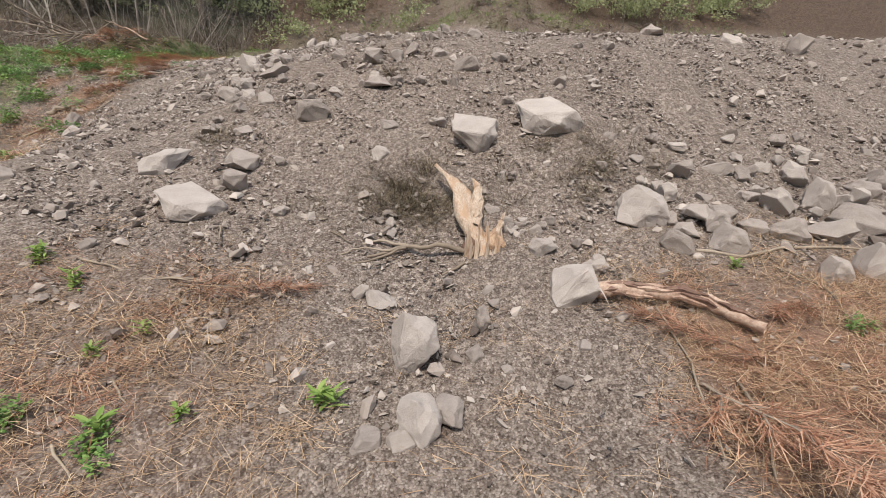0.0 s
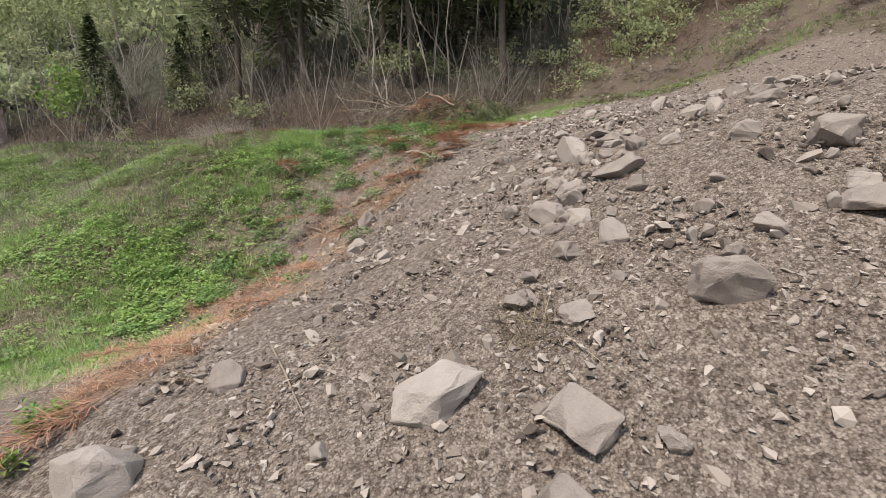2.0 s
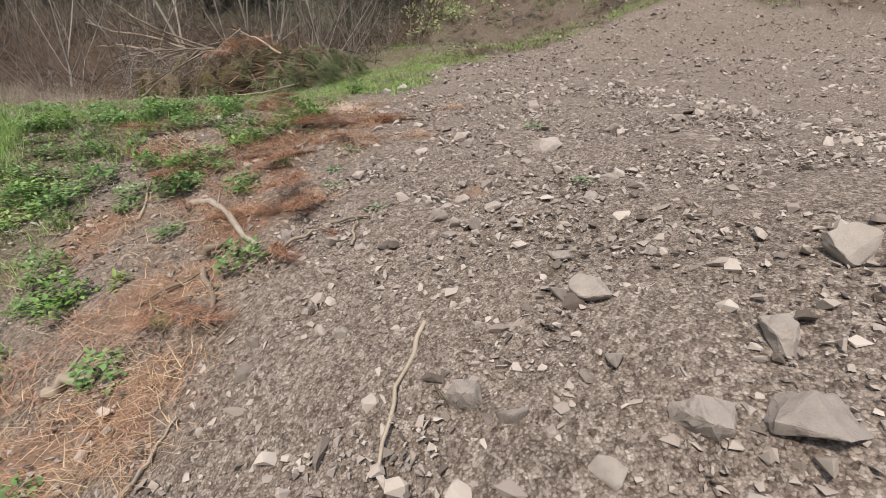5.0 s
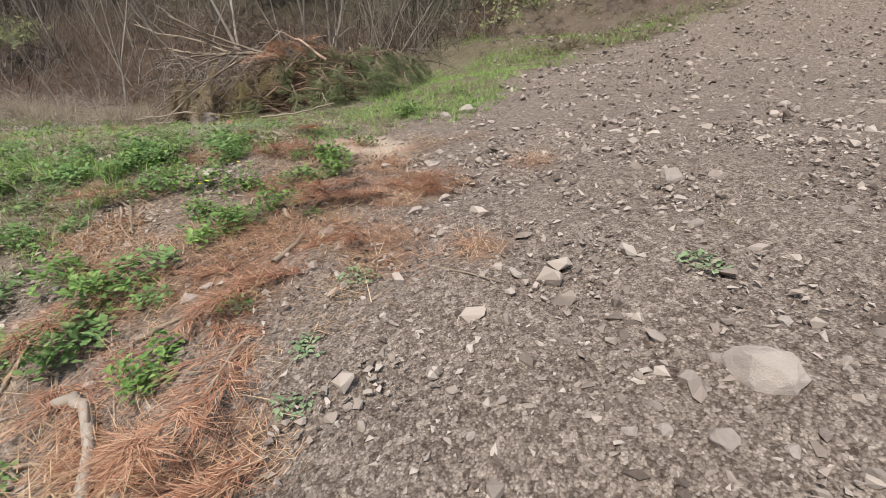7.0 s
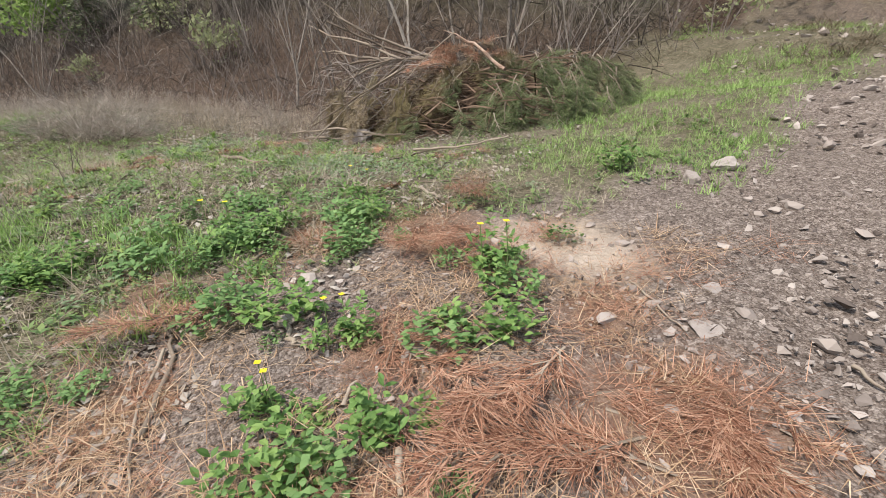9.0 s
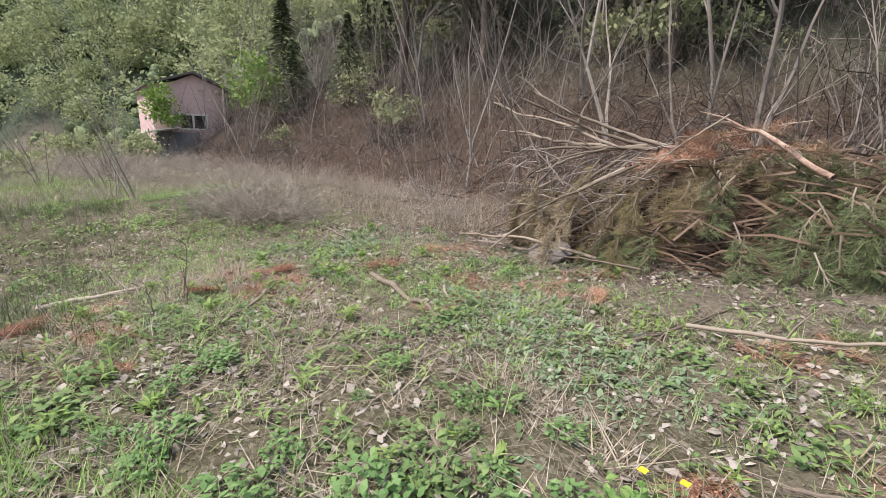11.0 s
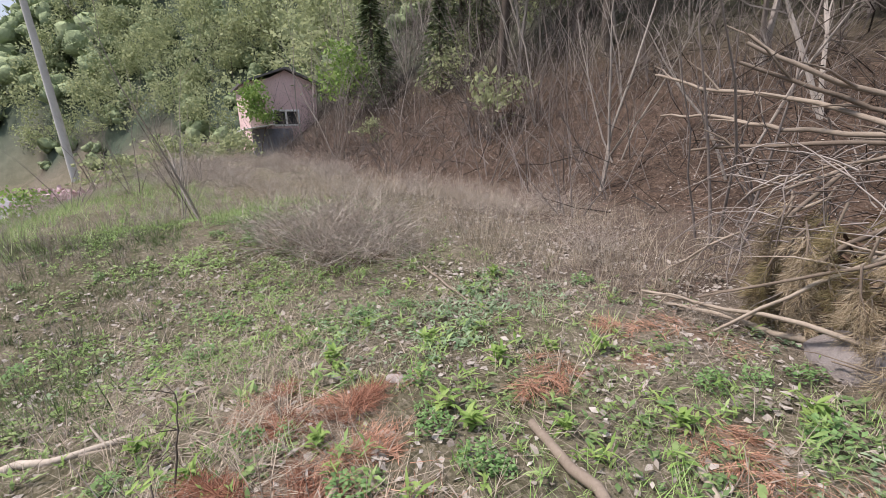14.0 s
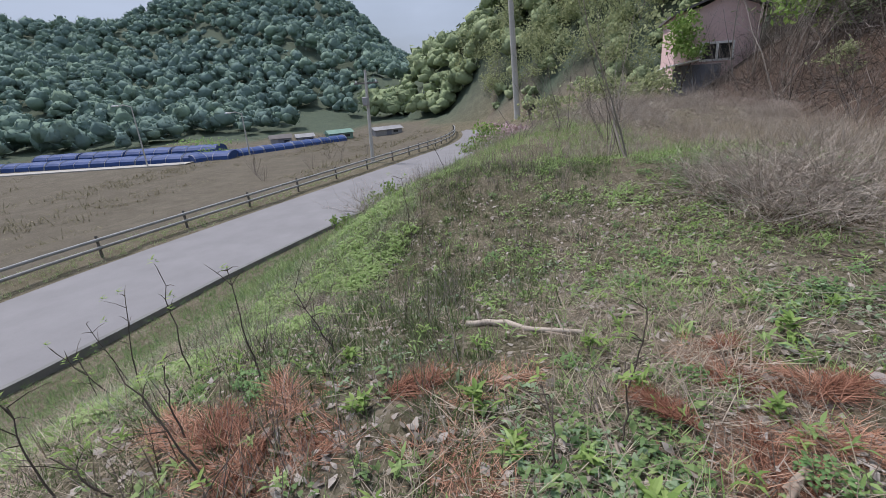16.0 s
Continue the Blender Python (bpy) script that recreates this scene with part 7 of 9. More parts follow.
bough(DEAD[2], pose(-8.92, 11.31, z_at(-8.92, 11.31) + 0.005, -1, 6, 231), "rusty dead pine bough lying on the ground", "rusty pine boughs")
# masses of rusty boughs thrown down together
for k, (x, y) in enumerate(((-8.76, 10.37), (-8.94, 10.46), (-8.86, 10.69), (-8.71, 10.53), (-9.15, 10.68), (-9.58, 12.58), (-9.47, 12.7), (-9.75, 12.95), (-9.87, 12.76), (-3.64, 11.39), (-3.39, 11.29), (-3.28, 11.15), (-3.16, 11.51), (-3.01, 11.48), (-7.99, 7.76), (-6.56, 8.9), (-4.87, 7.63), (-6.17, 6.41), (-5.3, 5.64), (-3.54, 5.69), (-3.39, 5.0), (-4.29, 5.3), (-3.72, 3.89), (-3.64, 4.13), (-3.52, 4.32), (-3.29, 3.76), (-3.49, 3.64), (-3.49, 4.52), (-4.03, 9.97), (-3.77, 9.88), (-4.09, 9.74), (-3.74, 10.22), (-3.32, 10.31), (-3.38, 11.24), (-3.19, 11.50), (-3.55, 11.32), (-3.58, 10.56), (-3.55, 9.98), (-3.55, 9.47), (-3.46, 11.30), (-4.15, 10.06), (-3.20, 8.73), (-3.16, 8.90), (-4.55, 9.26))):
    bough((DEAD + DEAD_SMALL)[k * 3 % 8], pose(x, y, z_at(x, y) + 0.015, k * 7 % 13 - 6, k * 5 % 11 - 3, k * 83), "rusty dead pine bough lying in the weeds", "rusty pine boughs in the weeds")


# ---- brush pile at the foot of the hill ----
GREEN = [bough_set(830 + i, 1.0, 0.15, -0.16, 15, "pile_pine") for i in range(4)]
FROND = [bough_set(870 + i, 0.78, 0.095, -0.3, 18, "pile_pine") for i in range(4)]
WITHERED = [bough_set(880 + i, 0.75, 0.11, -0.4, 15, "olive_pine") for i in range(2)]
TAN = [bough_set(860 + i, 0.7, 0.11, -0.35, 12, "dull_straw") for i in range(2)]
# dense red-brown tufts on the levelled ground
RUSSET = [bough_set(834 + i, 0.24, 0.13, -0.12, 6, "red_needles") for i in range(3)]
r = random.Random(61)
for x, y, n in ((-8.86, 10.3, 3), (-9.05, 10.46, 2), (-9.34, 10.88, 1), (-10.09, 12.4, 2), (-9.8, 12.55, 1), (-9.76, 12.78, 2), (-9.37, 12.15, 1), (-9.33, 12.45, 2), (-8.94, 11.39, 1)):
    for k in range(n):
        px, py = x + r.uniform(-0.1, 0.1), y + r.uniform(-0.1, 0.1)
        bough(RUSSET[k % 3], pose(px, py, z_at(px, py) + r.uniform(0.01, 0.05), r.uniform(-18, 18), r.uniform(-5, 25), r.uniform(0, 360)), "dense red-brown dead pine bough among spring shoots", "rusty pine boughs in the weeds")
RED = [bough_set(850 + i, 0.7, 0.13, -0.1, 9, "rust") for i in range(2)]


def pile_top(x, y):
    """Height of the pile over the ground."""
    a = ((x + 7.15) / 2.55) ** 2 + ((y - 17.45) / 1.8) ** 2
    return 1.12 * math.sqrt(max(0.0, 1 - a))


def pile():
    r = random.Random(21)
    # a core of packed twigs, coloured dark for the shade inside the pile
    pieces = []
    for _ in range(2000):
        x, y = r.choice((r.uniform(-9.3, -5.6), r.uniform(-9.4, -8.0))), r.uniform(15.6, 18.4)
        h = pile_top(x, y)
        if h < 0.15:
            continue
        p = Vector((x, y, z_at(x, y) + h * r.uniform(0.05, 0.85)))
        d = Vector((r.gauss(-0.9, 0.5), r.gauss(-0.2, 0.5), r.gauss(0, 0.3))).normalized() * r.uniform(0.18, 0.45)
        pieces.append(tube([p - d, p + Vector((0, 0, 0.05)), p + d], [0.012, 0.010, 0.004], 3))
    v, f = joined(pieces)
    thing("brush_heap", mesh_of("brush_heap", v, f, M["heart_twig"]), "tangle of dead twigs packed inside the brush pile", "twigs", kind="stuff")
    # bent twigs and stripped shoots that spill out over the open end
    pieces = []
    for _ in range(240):
        p = Vector((r.uniform(-9.7, -7.6), r.uniform(15.7, 17.2), 0))
        p.z = z_at(p.x, p.y) + r.uniform(0.15, 1.25)
        d = Vector((r.gauss(-0.8, 0.5), r.gauss(-0.35, 0.4), r.gauss(0.1, 0.35))).normalized()
        pts, step = [p], r.uniform(0.08, 0.2)
        for _ in range(5):
            d = (d + Vector((r.gauss(0, 0.22), r.gauss(0, 0.22), r.gauss(-0.22, 0.2)))).normalized()
            q = pts[-1] + d * step
            q.z = max(q.z, z_at(q.x, q.y) + 0.02)
            pts.append(q)
        rad = r.uniform(0.004, 0.009)
        pieces.append(tube(pts, [rad * (1 - 0.14 * i) for i in range(6)], 4))
    v, f = joined(pieces)
    thing("brush_heap", mesh_of("brush_heap", v, f, M["twig"], True), "bent grey twigs spilling from the end of the brush pile", "twigs", kind="stuff")
    # fronds laid like shingles from the crest downwards
    for k in range(150):
        x, y = -9.5 + 4.7 * r.random() ** 0.85, r.uniform(15.6, 17.9)
        h = pile_top(x, y)
        if h < 0.08:
            continue
        nx, ny = (x + 7.15) / 2.55**2, (y - 17.45) / 1.8**2
        steep = min(1.0, math.hypot(nx * 2.2, ny * 2.0))
        yaw = math.degrees(math.atan2(ny - 0.12, nx + 0.06)) + r.uniform(-38, 38)
        m = pose(x, y, z_at(x, y) + h * r.uniform(0.8, 0.98), r.uniform(-25, 25), 4 + 52 * steep * r.uniform(0.6, 1.1), yaw)
        if x > -8.5 + 1.5 * h + r.uniform(-0.3, 0.3):
            bough(FROND[k % 4], m, "dark green pine bough thrown on the brush pile", "boughs of the brush pile")
        else:
            bough((WITHERED + TAN)[k % 4], m, "withered olive-brown pine bough hanging over the brush pile", "boughs of the brush pile")
    # withered fronds that hang down the open side
    for k in range(36):
        x = r.uniform(-9.5, -7.6)
        y = r.uniform(15.5, 16.6)
        m = pose(x, y, z_at(x, y) + r.uniform(0.35, 1.15), r.uniform(-40, 40), r.uniform(45, 85), -110 + r.uniform(-60, 60))
        bough((WITHERED + TAN)[k * 3 % 4], m, "withered pine bough hanging down the side of the brush pile", "boughs of the brush pile")
    for k in range(18):
        x, y = r.uniform(-9.0, -6.7), r.uniform(16.3, 17.6)
        m = pose(x, y, z_at(x, y) + pile_top(x, y) + 0.14, r.uniform(-20, 20), r.uniform(-10, 15), r.uniform(0, 360))
        bough((RED + TAN)[k % 3], m, "rusty pine bough on top of the brush pile", "boughs of the brush pile")


pile()


def limb(way, radius, label="bare grey limb sticking out of the brush pile", group="limbs of the brush pile", forks=3, mat="stick"):
    """A bare limb with forks, through points of space."""
    r = random.Random(round(way[0][0] * 913 + way[-1][2] * 71))
    pts = refine(way, 5, radius * 0.8, r)
    n = len(pts)
    pieces = [tube(pts, [radius * (1 - 0.5 * i / n) for i in range(n)], 7)]
    for k in range(forks):
        i = r.randrange(n // 3, n - 2)
        d = (pts[i + 1] - pts[i]).normalized()
        side = (d + Vector((r.uniform(-0.7, 0.7), r.uniform(-0.7, 0.7), r.uniform(-0.5, 0.7)))).normalized() * r.uniform(0.25, 0.7)
        q = pts[i] + side
        pieces.append(tube(refine([pts[i], pts[i].lerp(q, 0.5) + Vector((0, 0, 0.03)), q], 2, 0.01, r), [radius * s for s in (0.5, 0.42, 0.34, 0.22, 0.1)], 5))
    v, f = joined(pieces)
    o = pts[0].copy()
    return thing("limb", mesh_of("limb", [p - o for p in v], f, M[mat], True), label, "branch", group, at=o)


limb([(-8.2, 17.9, 4.35), (-8.98, 17.8, 4.58), (-9.7, 17.3, 4.9), (-10.3, 16.95, 5.3)], 0.034)
limb([(-8.6, 17.8, 4.4), (-9.5, 17.5, 4.68), (-10.3, 16.85, 5.13)], 0.03)
limb([(-8.9, 17.4, 4.4), (-9.9, 17.5, 4.73), (-11.3, 17.9, 5.0), (-12.2, 18.2, 5.26)], 0.028)
limb([(-8.6, 17.1, 4.4), (-10.2, 17.6, 4.5), (-11.2, 18.0, 4.66), (-12.2, 18.4, 4.7)], 0.028)
limb([(-8.1, 16.9, 4.4), (-9.6, 16.9, 4.4), (-10.83, 17.1, 4.3)], 0.027)
limb([(-8.4, 17.2, 4.45), (-9.0, 16.9, 4.35), (-9.56, 16.4, 4.05)], 0.026)
limb([(-8.2, 16.4, 4.35), (-9.02, 16.2, 3.75), (-9.42, 15.65, 3.05)], 0.026)
limb([(-8.5, 15.75, 3.12), (-9.3, 15.7, 3.14), (-9.99, 15.65, 3.09)], 0.028, forks=1)
limb([(-8.6, 16.6, 4.4), (-9.3, 16.5, 4.25), (-9.95, 16.6, 3.95)], 0.015)
limb([(-8.0, 16.0, 4.2), (-8.8, 15.7, 3.7), (-9.4, 15.4, 3.12)], 0.019)
limb([(-7.8, 15.9, 4.25), (-8.7, 15.6, 3.75), (-9.6, 15.5, 3.3)], 0.016)
limb([(-8.0, 15.6, 3.25), (-8.9, 15.5, 3.33), (-10.1, 15.5, 3.2)], 0.022, forks=1)
limb([(-9.2, 16.4, 4.2), (-9.5, 16.1, 3.7), (-9.45, 15.9, 3.2)], 0.019)
limb([(-9.3, 16.6, 4.0), (-9.9, 16.3, 3.6), (-10.3, 16.0, 3.2)], 0.016)
limb([(-7.2, 16.4, 4.75), (-7.6, 16.2, 4.4), (-8.0, 15.9, 3.9)], 0.010, forks=2)
limb([(-6.3, 16.3, 4.2), (-6.9, 16.6, 4.55), (-7.4, 16.8, 4.7)], 0.029, "thick pale split limb on top of the brush pile", forks=1, mat="peeled")
limb([(-7.3, 15.2, 3.35), (-8.0, 15.3, 3.3), (-8.7, 15.4, 3.2)], 0.010, forks=1)
limb([(-6.5, 14.25, 3.32), (-6.0, 14.4, 3.35), (-5.4, 14.5, 3.5)], 0.016, "forked branch lying before the brush pile", forks=2)
for k, (x, y) in enumerate(((-6.4, 14.3), (-6.0, 14.45), (-5.5, 14.5))):
    bough((RED if k < 2 else GREEN)[k % 2], pose(x, y, z_at(x, y) + 0.08, 0, 5, 15 + 40 * k), "pine bough on a forked branch lying in the grass", "rusty pine boughs")


# ---- bare shrubs and young trees ----
def shrub_mesh(seed, tall, stems, thick, bushy, lean=0.35, mat="twig", sides=3):
    """Bare stems that fork twice: the meshes of the stems and of the branches."""
    r = random.Random(seed)
    pieces, fine = [], []

    def grow(p, d, length, rad, level):
        n = 5 if level == 0 else 3
        pts = [p]
        for i in range(n):
            d = (d + Vector((r.gauss(0, 0.11), r.gauss(0, 0.11), r.gauss(0.03, 0.08)))).normalized()
            pts.append(pts[-1] + d * length / n)
        (fine if level else pieces).append(tube(pts, [rad * (1 - 0.75 * i / n) for i in range(n + 1)], sides if level else max(sides, 5)))
        if level < 2:
            for _ in range(bushy if level == 0 else bushy - 1):
                i = r.randrange(1, n + 1) if level else r.randrange(max(1, n // 3), n + 1)
                e = (d + Vector((r.gauss(0, 0.55), r.gauss(0, 0.55), r.gauss(0.1, 0.3)))).normalized()
                grow(pts[i], e, length * r.uniform(0.3, 0.55), rad * 0.45 * (1 - 0.1 * i), level + 1)

    for _ in range(stems):
        a = r.uniform(0, 6.283)
        d = Vector((math.cos(a) * lean * r.random(), math.sin(a) * lean * r.random(), 1)).normalized()
        grow(Vector((math.cos(a) * 0.12 * stems * 0.2, math.sin(a) * 0.12 * stems * 0.2, -0.1)), d, tall * r.uniform(0.6, 1.1), thick * r.uniform(0.7, 1.2), 0)
    return [mesh_of("stem", *p, M[mat], True) for p in pieces], mesh_of("twig_mass", *joined(fine), M[mat], True)


SHRUBS = [shrub_mesh(900 + i, 2.4, 5, 0.013, 4, 0.9, "twig", 3) for i in range(4)]


def ribbon_stems(seed, stems, tall, width, lean, spread, twigs=2, bend=0.25):
    """Fine stems and twigs as narrow tapering ribbons: vertices and quads."""
    r = random.Random(seed)
    vs, fs = [], []

    def run(p, d, length, w, n):
        a = d.cross(Vector((r.gauss(0, 1), r.gauss(0, 1), r.gauss(0, 0.3)))).normalized()
        out = []
        for i in range(n + 1):
            s = w * (1 - 0.8 * i / n) * 0.5
            out.append(p.copy())
            vs.append(p - a * s)
            vs.append(p + a * s)
            if i:
                k = len(vs) - 4
                fs.append((k, k + 1, k + 3, k + 2))
            d = (d + Vector((r.gauss(0, bend * 0.5), r.gauss(0, bend * 0.5), r.gauss(-0.04, bend * 0.3)))).normalized()
            p = p + d * length / n
        return out, d

    for _ in range(stems):
        a, s = r.uniform(0, 6.283), spread * math.sqrt(r.random())
        b = r.uniform(0, 6.283)
        k = lean * math.sqrt(r.random())
        d = Vector((math.cos(b) * k, math.sin(b) * k, 1)).normalized()
        pts, d = run(Vector((math.cos(a) * s, math.sin(a) * s, -0.05)), d, tall * r.uniform(0.5, 1.15), width * r.uniform(0.6, 1.3), 3)
        for _ in range(twigs):
            p = pts[r.randrange(1, 3)].lerp(pts[3], r.random())
            e = (d + Vector((r.gauss(0, 0.6), r.gauss(0, 0.6), r.gauss(0.1, 0.3)))).normalized()
            run(p, e, tall * r.uniform(0.2, 0.45), width * 0.55, 2)
    return np.array([v[:] for v in vs]), np.array(fs)


THICKET = [([array_mesh("stem_mass", *ribbon_stems(910 + i, 70, 0.8, 0.009, 1.3, 0.4, 0, 0.5), M["dry_twig"])], array_mesh("twig_mass", *ribbon_stems(915 + i, 170, 0.9, 0.0065, 1.7, 0.5, 3, 0.55), M["dry_twig"])) for i in range(3)]
SAPLINGS = [shrub_mesh(920 + i, 4.6, 2, 0.026, 6, 0.5, "pale_bark") for i in range(4)]
TREES = [shrub_mesh(930 + i, 9.0, 1, 0.11, 8, 0.2, "bark", 4) for i in range(3)]


def upright(name, me, x, y, size, label, category, group, tilt=(0, 0)):
    ob = tagged(new(name), label, category, group)
    ob.matrix_world = pose(x, y, z_at(x, y) - 0.03, tilt[0], tilt[1], (x * 331 + y * 17) % 360) @ Matrix.Scale(size, 4)
    for stem in me[0]:
        p = part(stem.name.split(".")[0], stem, ob)
        if p.name.startswith("stem_mass"):
            p["kind"] = "stuff"
    part("twig_mass", me[1], ob)["kind"] = "stuff"
    return ob


def thickets():
    r = random.Random(31)
    for _ in range(72):
        x = r.uniform(-46, 4)
        y = float(veg_foot(x)) + r.uniform(-0.6, 9)
        if -9.9 < x < -3.4 and y < 18.9:
            continue
        upright("bare_shrub", SHRUBS[r.randrange(4)], x, y, r.uniform(0.7, 1.5), "leafless grey-brown shrub on the foot of the hill", "shrub", "bare shrubs")
    for _ in range(34):
        x = r.uniform(-22, -10.5)
        y = float(veg_foot(x)) + r.uniform(0.2, 5.5)
        upright("bare_shrub", SHRUBS[r.randrange(4)], x, y, r.uniform(0.6, 1.2), "leafless grey-brown shrub on the foot of the hill", "shrub", "bare shrubs")
    for _ in range(52):
        x = r.uniform(-42, 2)
        y = float(veg_foot(x)) + r.uniform(0.8, 12)
        if -10.2 < x < -4 and y < 19.5:
            continue
        upright("young_tree", SAPLINGS[r.randrange(4)], x, y, r.uniform(0.7, 1.4), "slender leafless young tree with pale bark", "tree", "young bare trees", (r.uniform(-8, 8), r.uniform(-8, 8)))
    for _ in range(64):
        x = r.uniform(-38, -11)
        y = r.uniform(11.5, 17.5) if x < -16 else r.uniform(14.2, 17.8)
        if x > -16 and y < 14.4 + 0.3 * (x + 16):
            continue
        upright("dry_thicket", THICKET[r.randrange(3)], x, y, r.uniform(0.7, 1.3) if x < -22 else r.uniform(0.4, 0.85), "dry grey-pink thicket of fine twigs", "shrub", "dry thickets")
    for _ in range(16):
        x = r.uniform(-36, -14)
        y = r.uniform(6.5, 11.5)
        if x > -19 and y > 7.5:
            continue
        upright("dry_thicket", THICKET[r.randrange(3)], x, y, r.uniform(0.5, 1.1), "dry thicket of fine twigs on the bank's edge", "shrub", "dry thickets")


thickets()
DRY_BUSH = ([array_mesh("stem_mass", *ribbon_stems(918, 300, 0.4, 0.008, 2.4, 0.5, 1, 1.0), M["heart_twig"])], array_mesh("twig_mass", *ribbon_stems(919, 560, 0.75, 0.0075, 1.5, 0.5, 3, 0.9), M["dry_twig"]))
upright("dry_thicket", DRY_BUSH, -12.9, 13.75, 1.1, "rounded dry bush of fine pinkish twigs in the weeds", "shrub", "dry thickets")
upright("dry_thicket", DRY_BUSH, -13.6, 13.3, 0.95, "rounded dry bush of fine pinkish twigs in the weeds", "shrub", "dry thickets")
upright("dry_thicket", THICKET[0], -13.1, 13.9, 1.15, "rounded dry bush of fine pinkish twigs in the weeds", "shrub", "dry thickets")
upright("dry_thicket", THICKET[1], -13.5, 14.2, 0.95, "rounded dry bush of fine pinkish twigs in the weeds", "shrub", "dry thickets")
upright("dry_thicket", THICKET[2], -12.6, 14.3, 0.7, "rounded dry bush of fine pinkish twigs in the weeds", "shrub", "dry thickets")
for x, y, s, a, b in ((-6.33, 20.0, 0.9, 4, 6), (-6.75, 20.3, 0.8, -4, -7), (-15.7, 12.3, 0.62, 0, -12), (-16.3, 12.0, 0.5, 6, 6), (-14.0, 19.6, 1.0, 3, -8), (-11.6, 19.3, 0.9, -5, 5), (-17.5, 20.5, 1.1, 3, 9)):
    upright("young_tree", SAPLINGS[int(-x) % 4], x, y, s, "slender leafless young tree with pale bark", "tree", "young bare trees", (a, b))

for x, y, s in ((-20.1, 12.1, 0.8), (-23.3, 10.8, 1.0), (-27.5, 9.4, 1.1), (-30.8, 11.6, 1.1), (-25.5, 12.6, 0.9), (-21.8, 9.6, 0.8)):
    upright("bare_shrub", SHRUBS[int(-x) % 4], x, y, s, "dark leafless shrub on the edge of the bank", "shrub", "bare shrubs on the bank")


BUD = [plant_mesh(740 + i, 7, 0.05, 0.05, "fresh", 0.4) for i in range(2)]


def sapling(x, y, dx, dy, h):
    """A thin dark seedling stem with side shoots, leaning by dx, dy."""
    r = random.Random(round(x * 771 + y * 313))
    root = tagged(new("sapling"), "thin dark leafless sapling with a few opening buds", "sapling", "saplings on the bank")
    root.location = (x, y, z_at(x, y) - 0.02)
    top = Vector((dx, dy, h))
    pts = refine([(0, 0, 0), top * 0.5 + Vector((0.02, 0.02, 0.03)), top], 4, 0.012, r)
    n = len(pts)
    part("stem", mesh_of("stem", *tube(pts, [0.0055 * (1 - 0.6 * i / n) for i in range(n)], 5), M["bark"], True), root)
    for k in range(r.randrange(3, 7)):
        i = r.randrange(n // 2, n)
        q = pts[i] + Vector((r.gauss(0, 1), r.gauss(0, 1), r.uniform(0.1, 1.2))).normalized() * r.uniform(0.06, 0.22) * max(1, h)
        part("shoot", mesh_of("shoot", *tube([pts[i], pts[i].lerp(q, 0.5) + Vector((0, 0, 0.01)), q], [0.003, 0.0022, 0.0012], 4), M["bark"]), root)
        if r.random() < 0.35:
            b = part("bud", BUD[k % 2], root, "small fresh green buds")
            b.location, b.scale = q, (0.8, 0.8, 0.8)
            b["kind"] = "stuff"


sapling(-9.40, 10.01, -0.18, -0.23, 0.65)
sapling(-9.74, 10.34, -0.06, -0.30, 0.45)
sapling(-8.66, 10.42, -0.04, -0.40, 0.55)
sapling(-8.87, 10.02, -0.13, -0.18, 0.39)
sapling(-9.62, 8.64, -0.22, -0.15, 0.71)
sapling(-10.22, 7.68, 0.04, -0.32, 0.78)
sapling(-9.73, 8.23, 0.16, -0.32, 0.58)
sapling(-8.53, 9.62, -0.08, -0.23, 0.45)
sapling(-8.60, 9.93, 0.07, -0.21, 0.25)
sapling(-9.84, 7.80, -0.05, -0.20, 0.56)
sapling(-12.96, 9.65, -0.20, -0.03, 0.82)
sapling(-9.61, 9.22, -0.16, -0.22, 0.72)
sapling(-12.90, 9.54, -0.19, -0.15, 0.94)
sapling(-15.36, 9.31, 0.04, -0.34, 0.74)
sapling(-15.63, 12.20, -0.07, -0.72, 2.14)
sapling(-16.71, 12.00, -0.12, -0.12, 1.59)
sapling(-9.02, 11.67, -0.15, -0.03, 0.29)
sapling(-9.27, 11.92, -0.16, 0.01, 0.32)
sapling(-8.29, 10.70, -0.10, -0.01, 0.37)
sapling(-9.64, 11.95, -0.07, 0.08, 0.46)


# ---- roadside and the far side of the valley ----
KERB_X = list(np.arange(8, -50, -3.0)) + list(np.arange(-50, -80, -1.5))
thing("kerb", ribbon("kerb", 3.0, 3.16, 0.06, M["kerb"], KERB_X, 0.3), "dark narrow concrete kerb along the road", "kerb", kind="structure")


def guardrail():
    root = tagged(new("guardrail"), "long two-rail steel guardrail beside the road", "guardrail")
    xs = list(np.arange(4, -46, -2.0)) + list(np.arange(-46, -70, -1.0))
    for lift in (0.38, 0.72):
        pts = [(x, float(road_mid(x)) - 4.1, float(road_level(x)) + lift) for x in xs]
        part("rail", mesh_of("rail", *tube(pts, [0.065] * len(pts), 6), M["galvanised"], True), root)
    post = mesh_of("post", *tube([(0, 0, -0.4), (0, 0, 0.4), (0, 0, 0.85)], [0.06, 0.06, 0.06], 6), M["dark_steel"])
    for x in xs[::2]:
        p = part("post", post, root)
        p.location = (x, float(road_mid(x)) - 4.22, float(road_level(x)))


guardrail()
VERGE = sown(gen, 2600, (-60, 2, -9.5, -5.8), lambda x, y: smooth_step(0.0, 0.4, np.minimum(-3.1 - (y - road_mid(x)), (y - road_mid(x)) + 6)))
strewn("grass", GRASS, VERGE, gen.uniform(1.0, 2.4, len(VERGE)), "grass", "grass verge between road and guardrail", "grass")


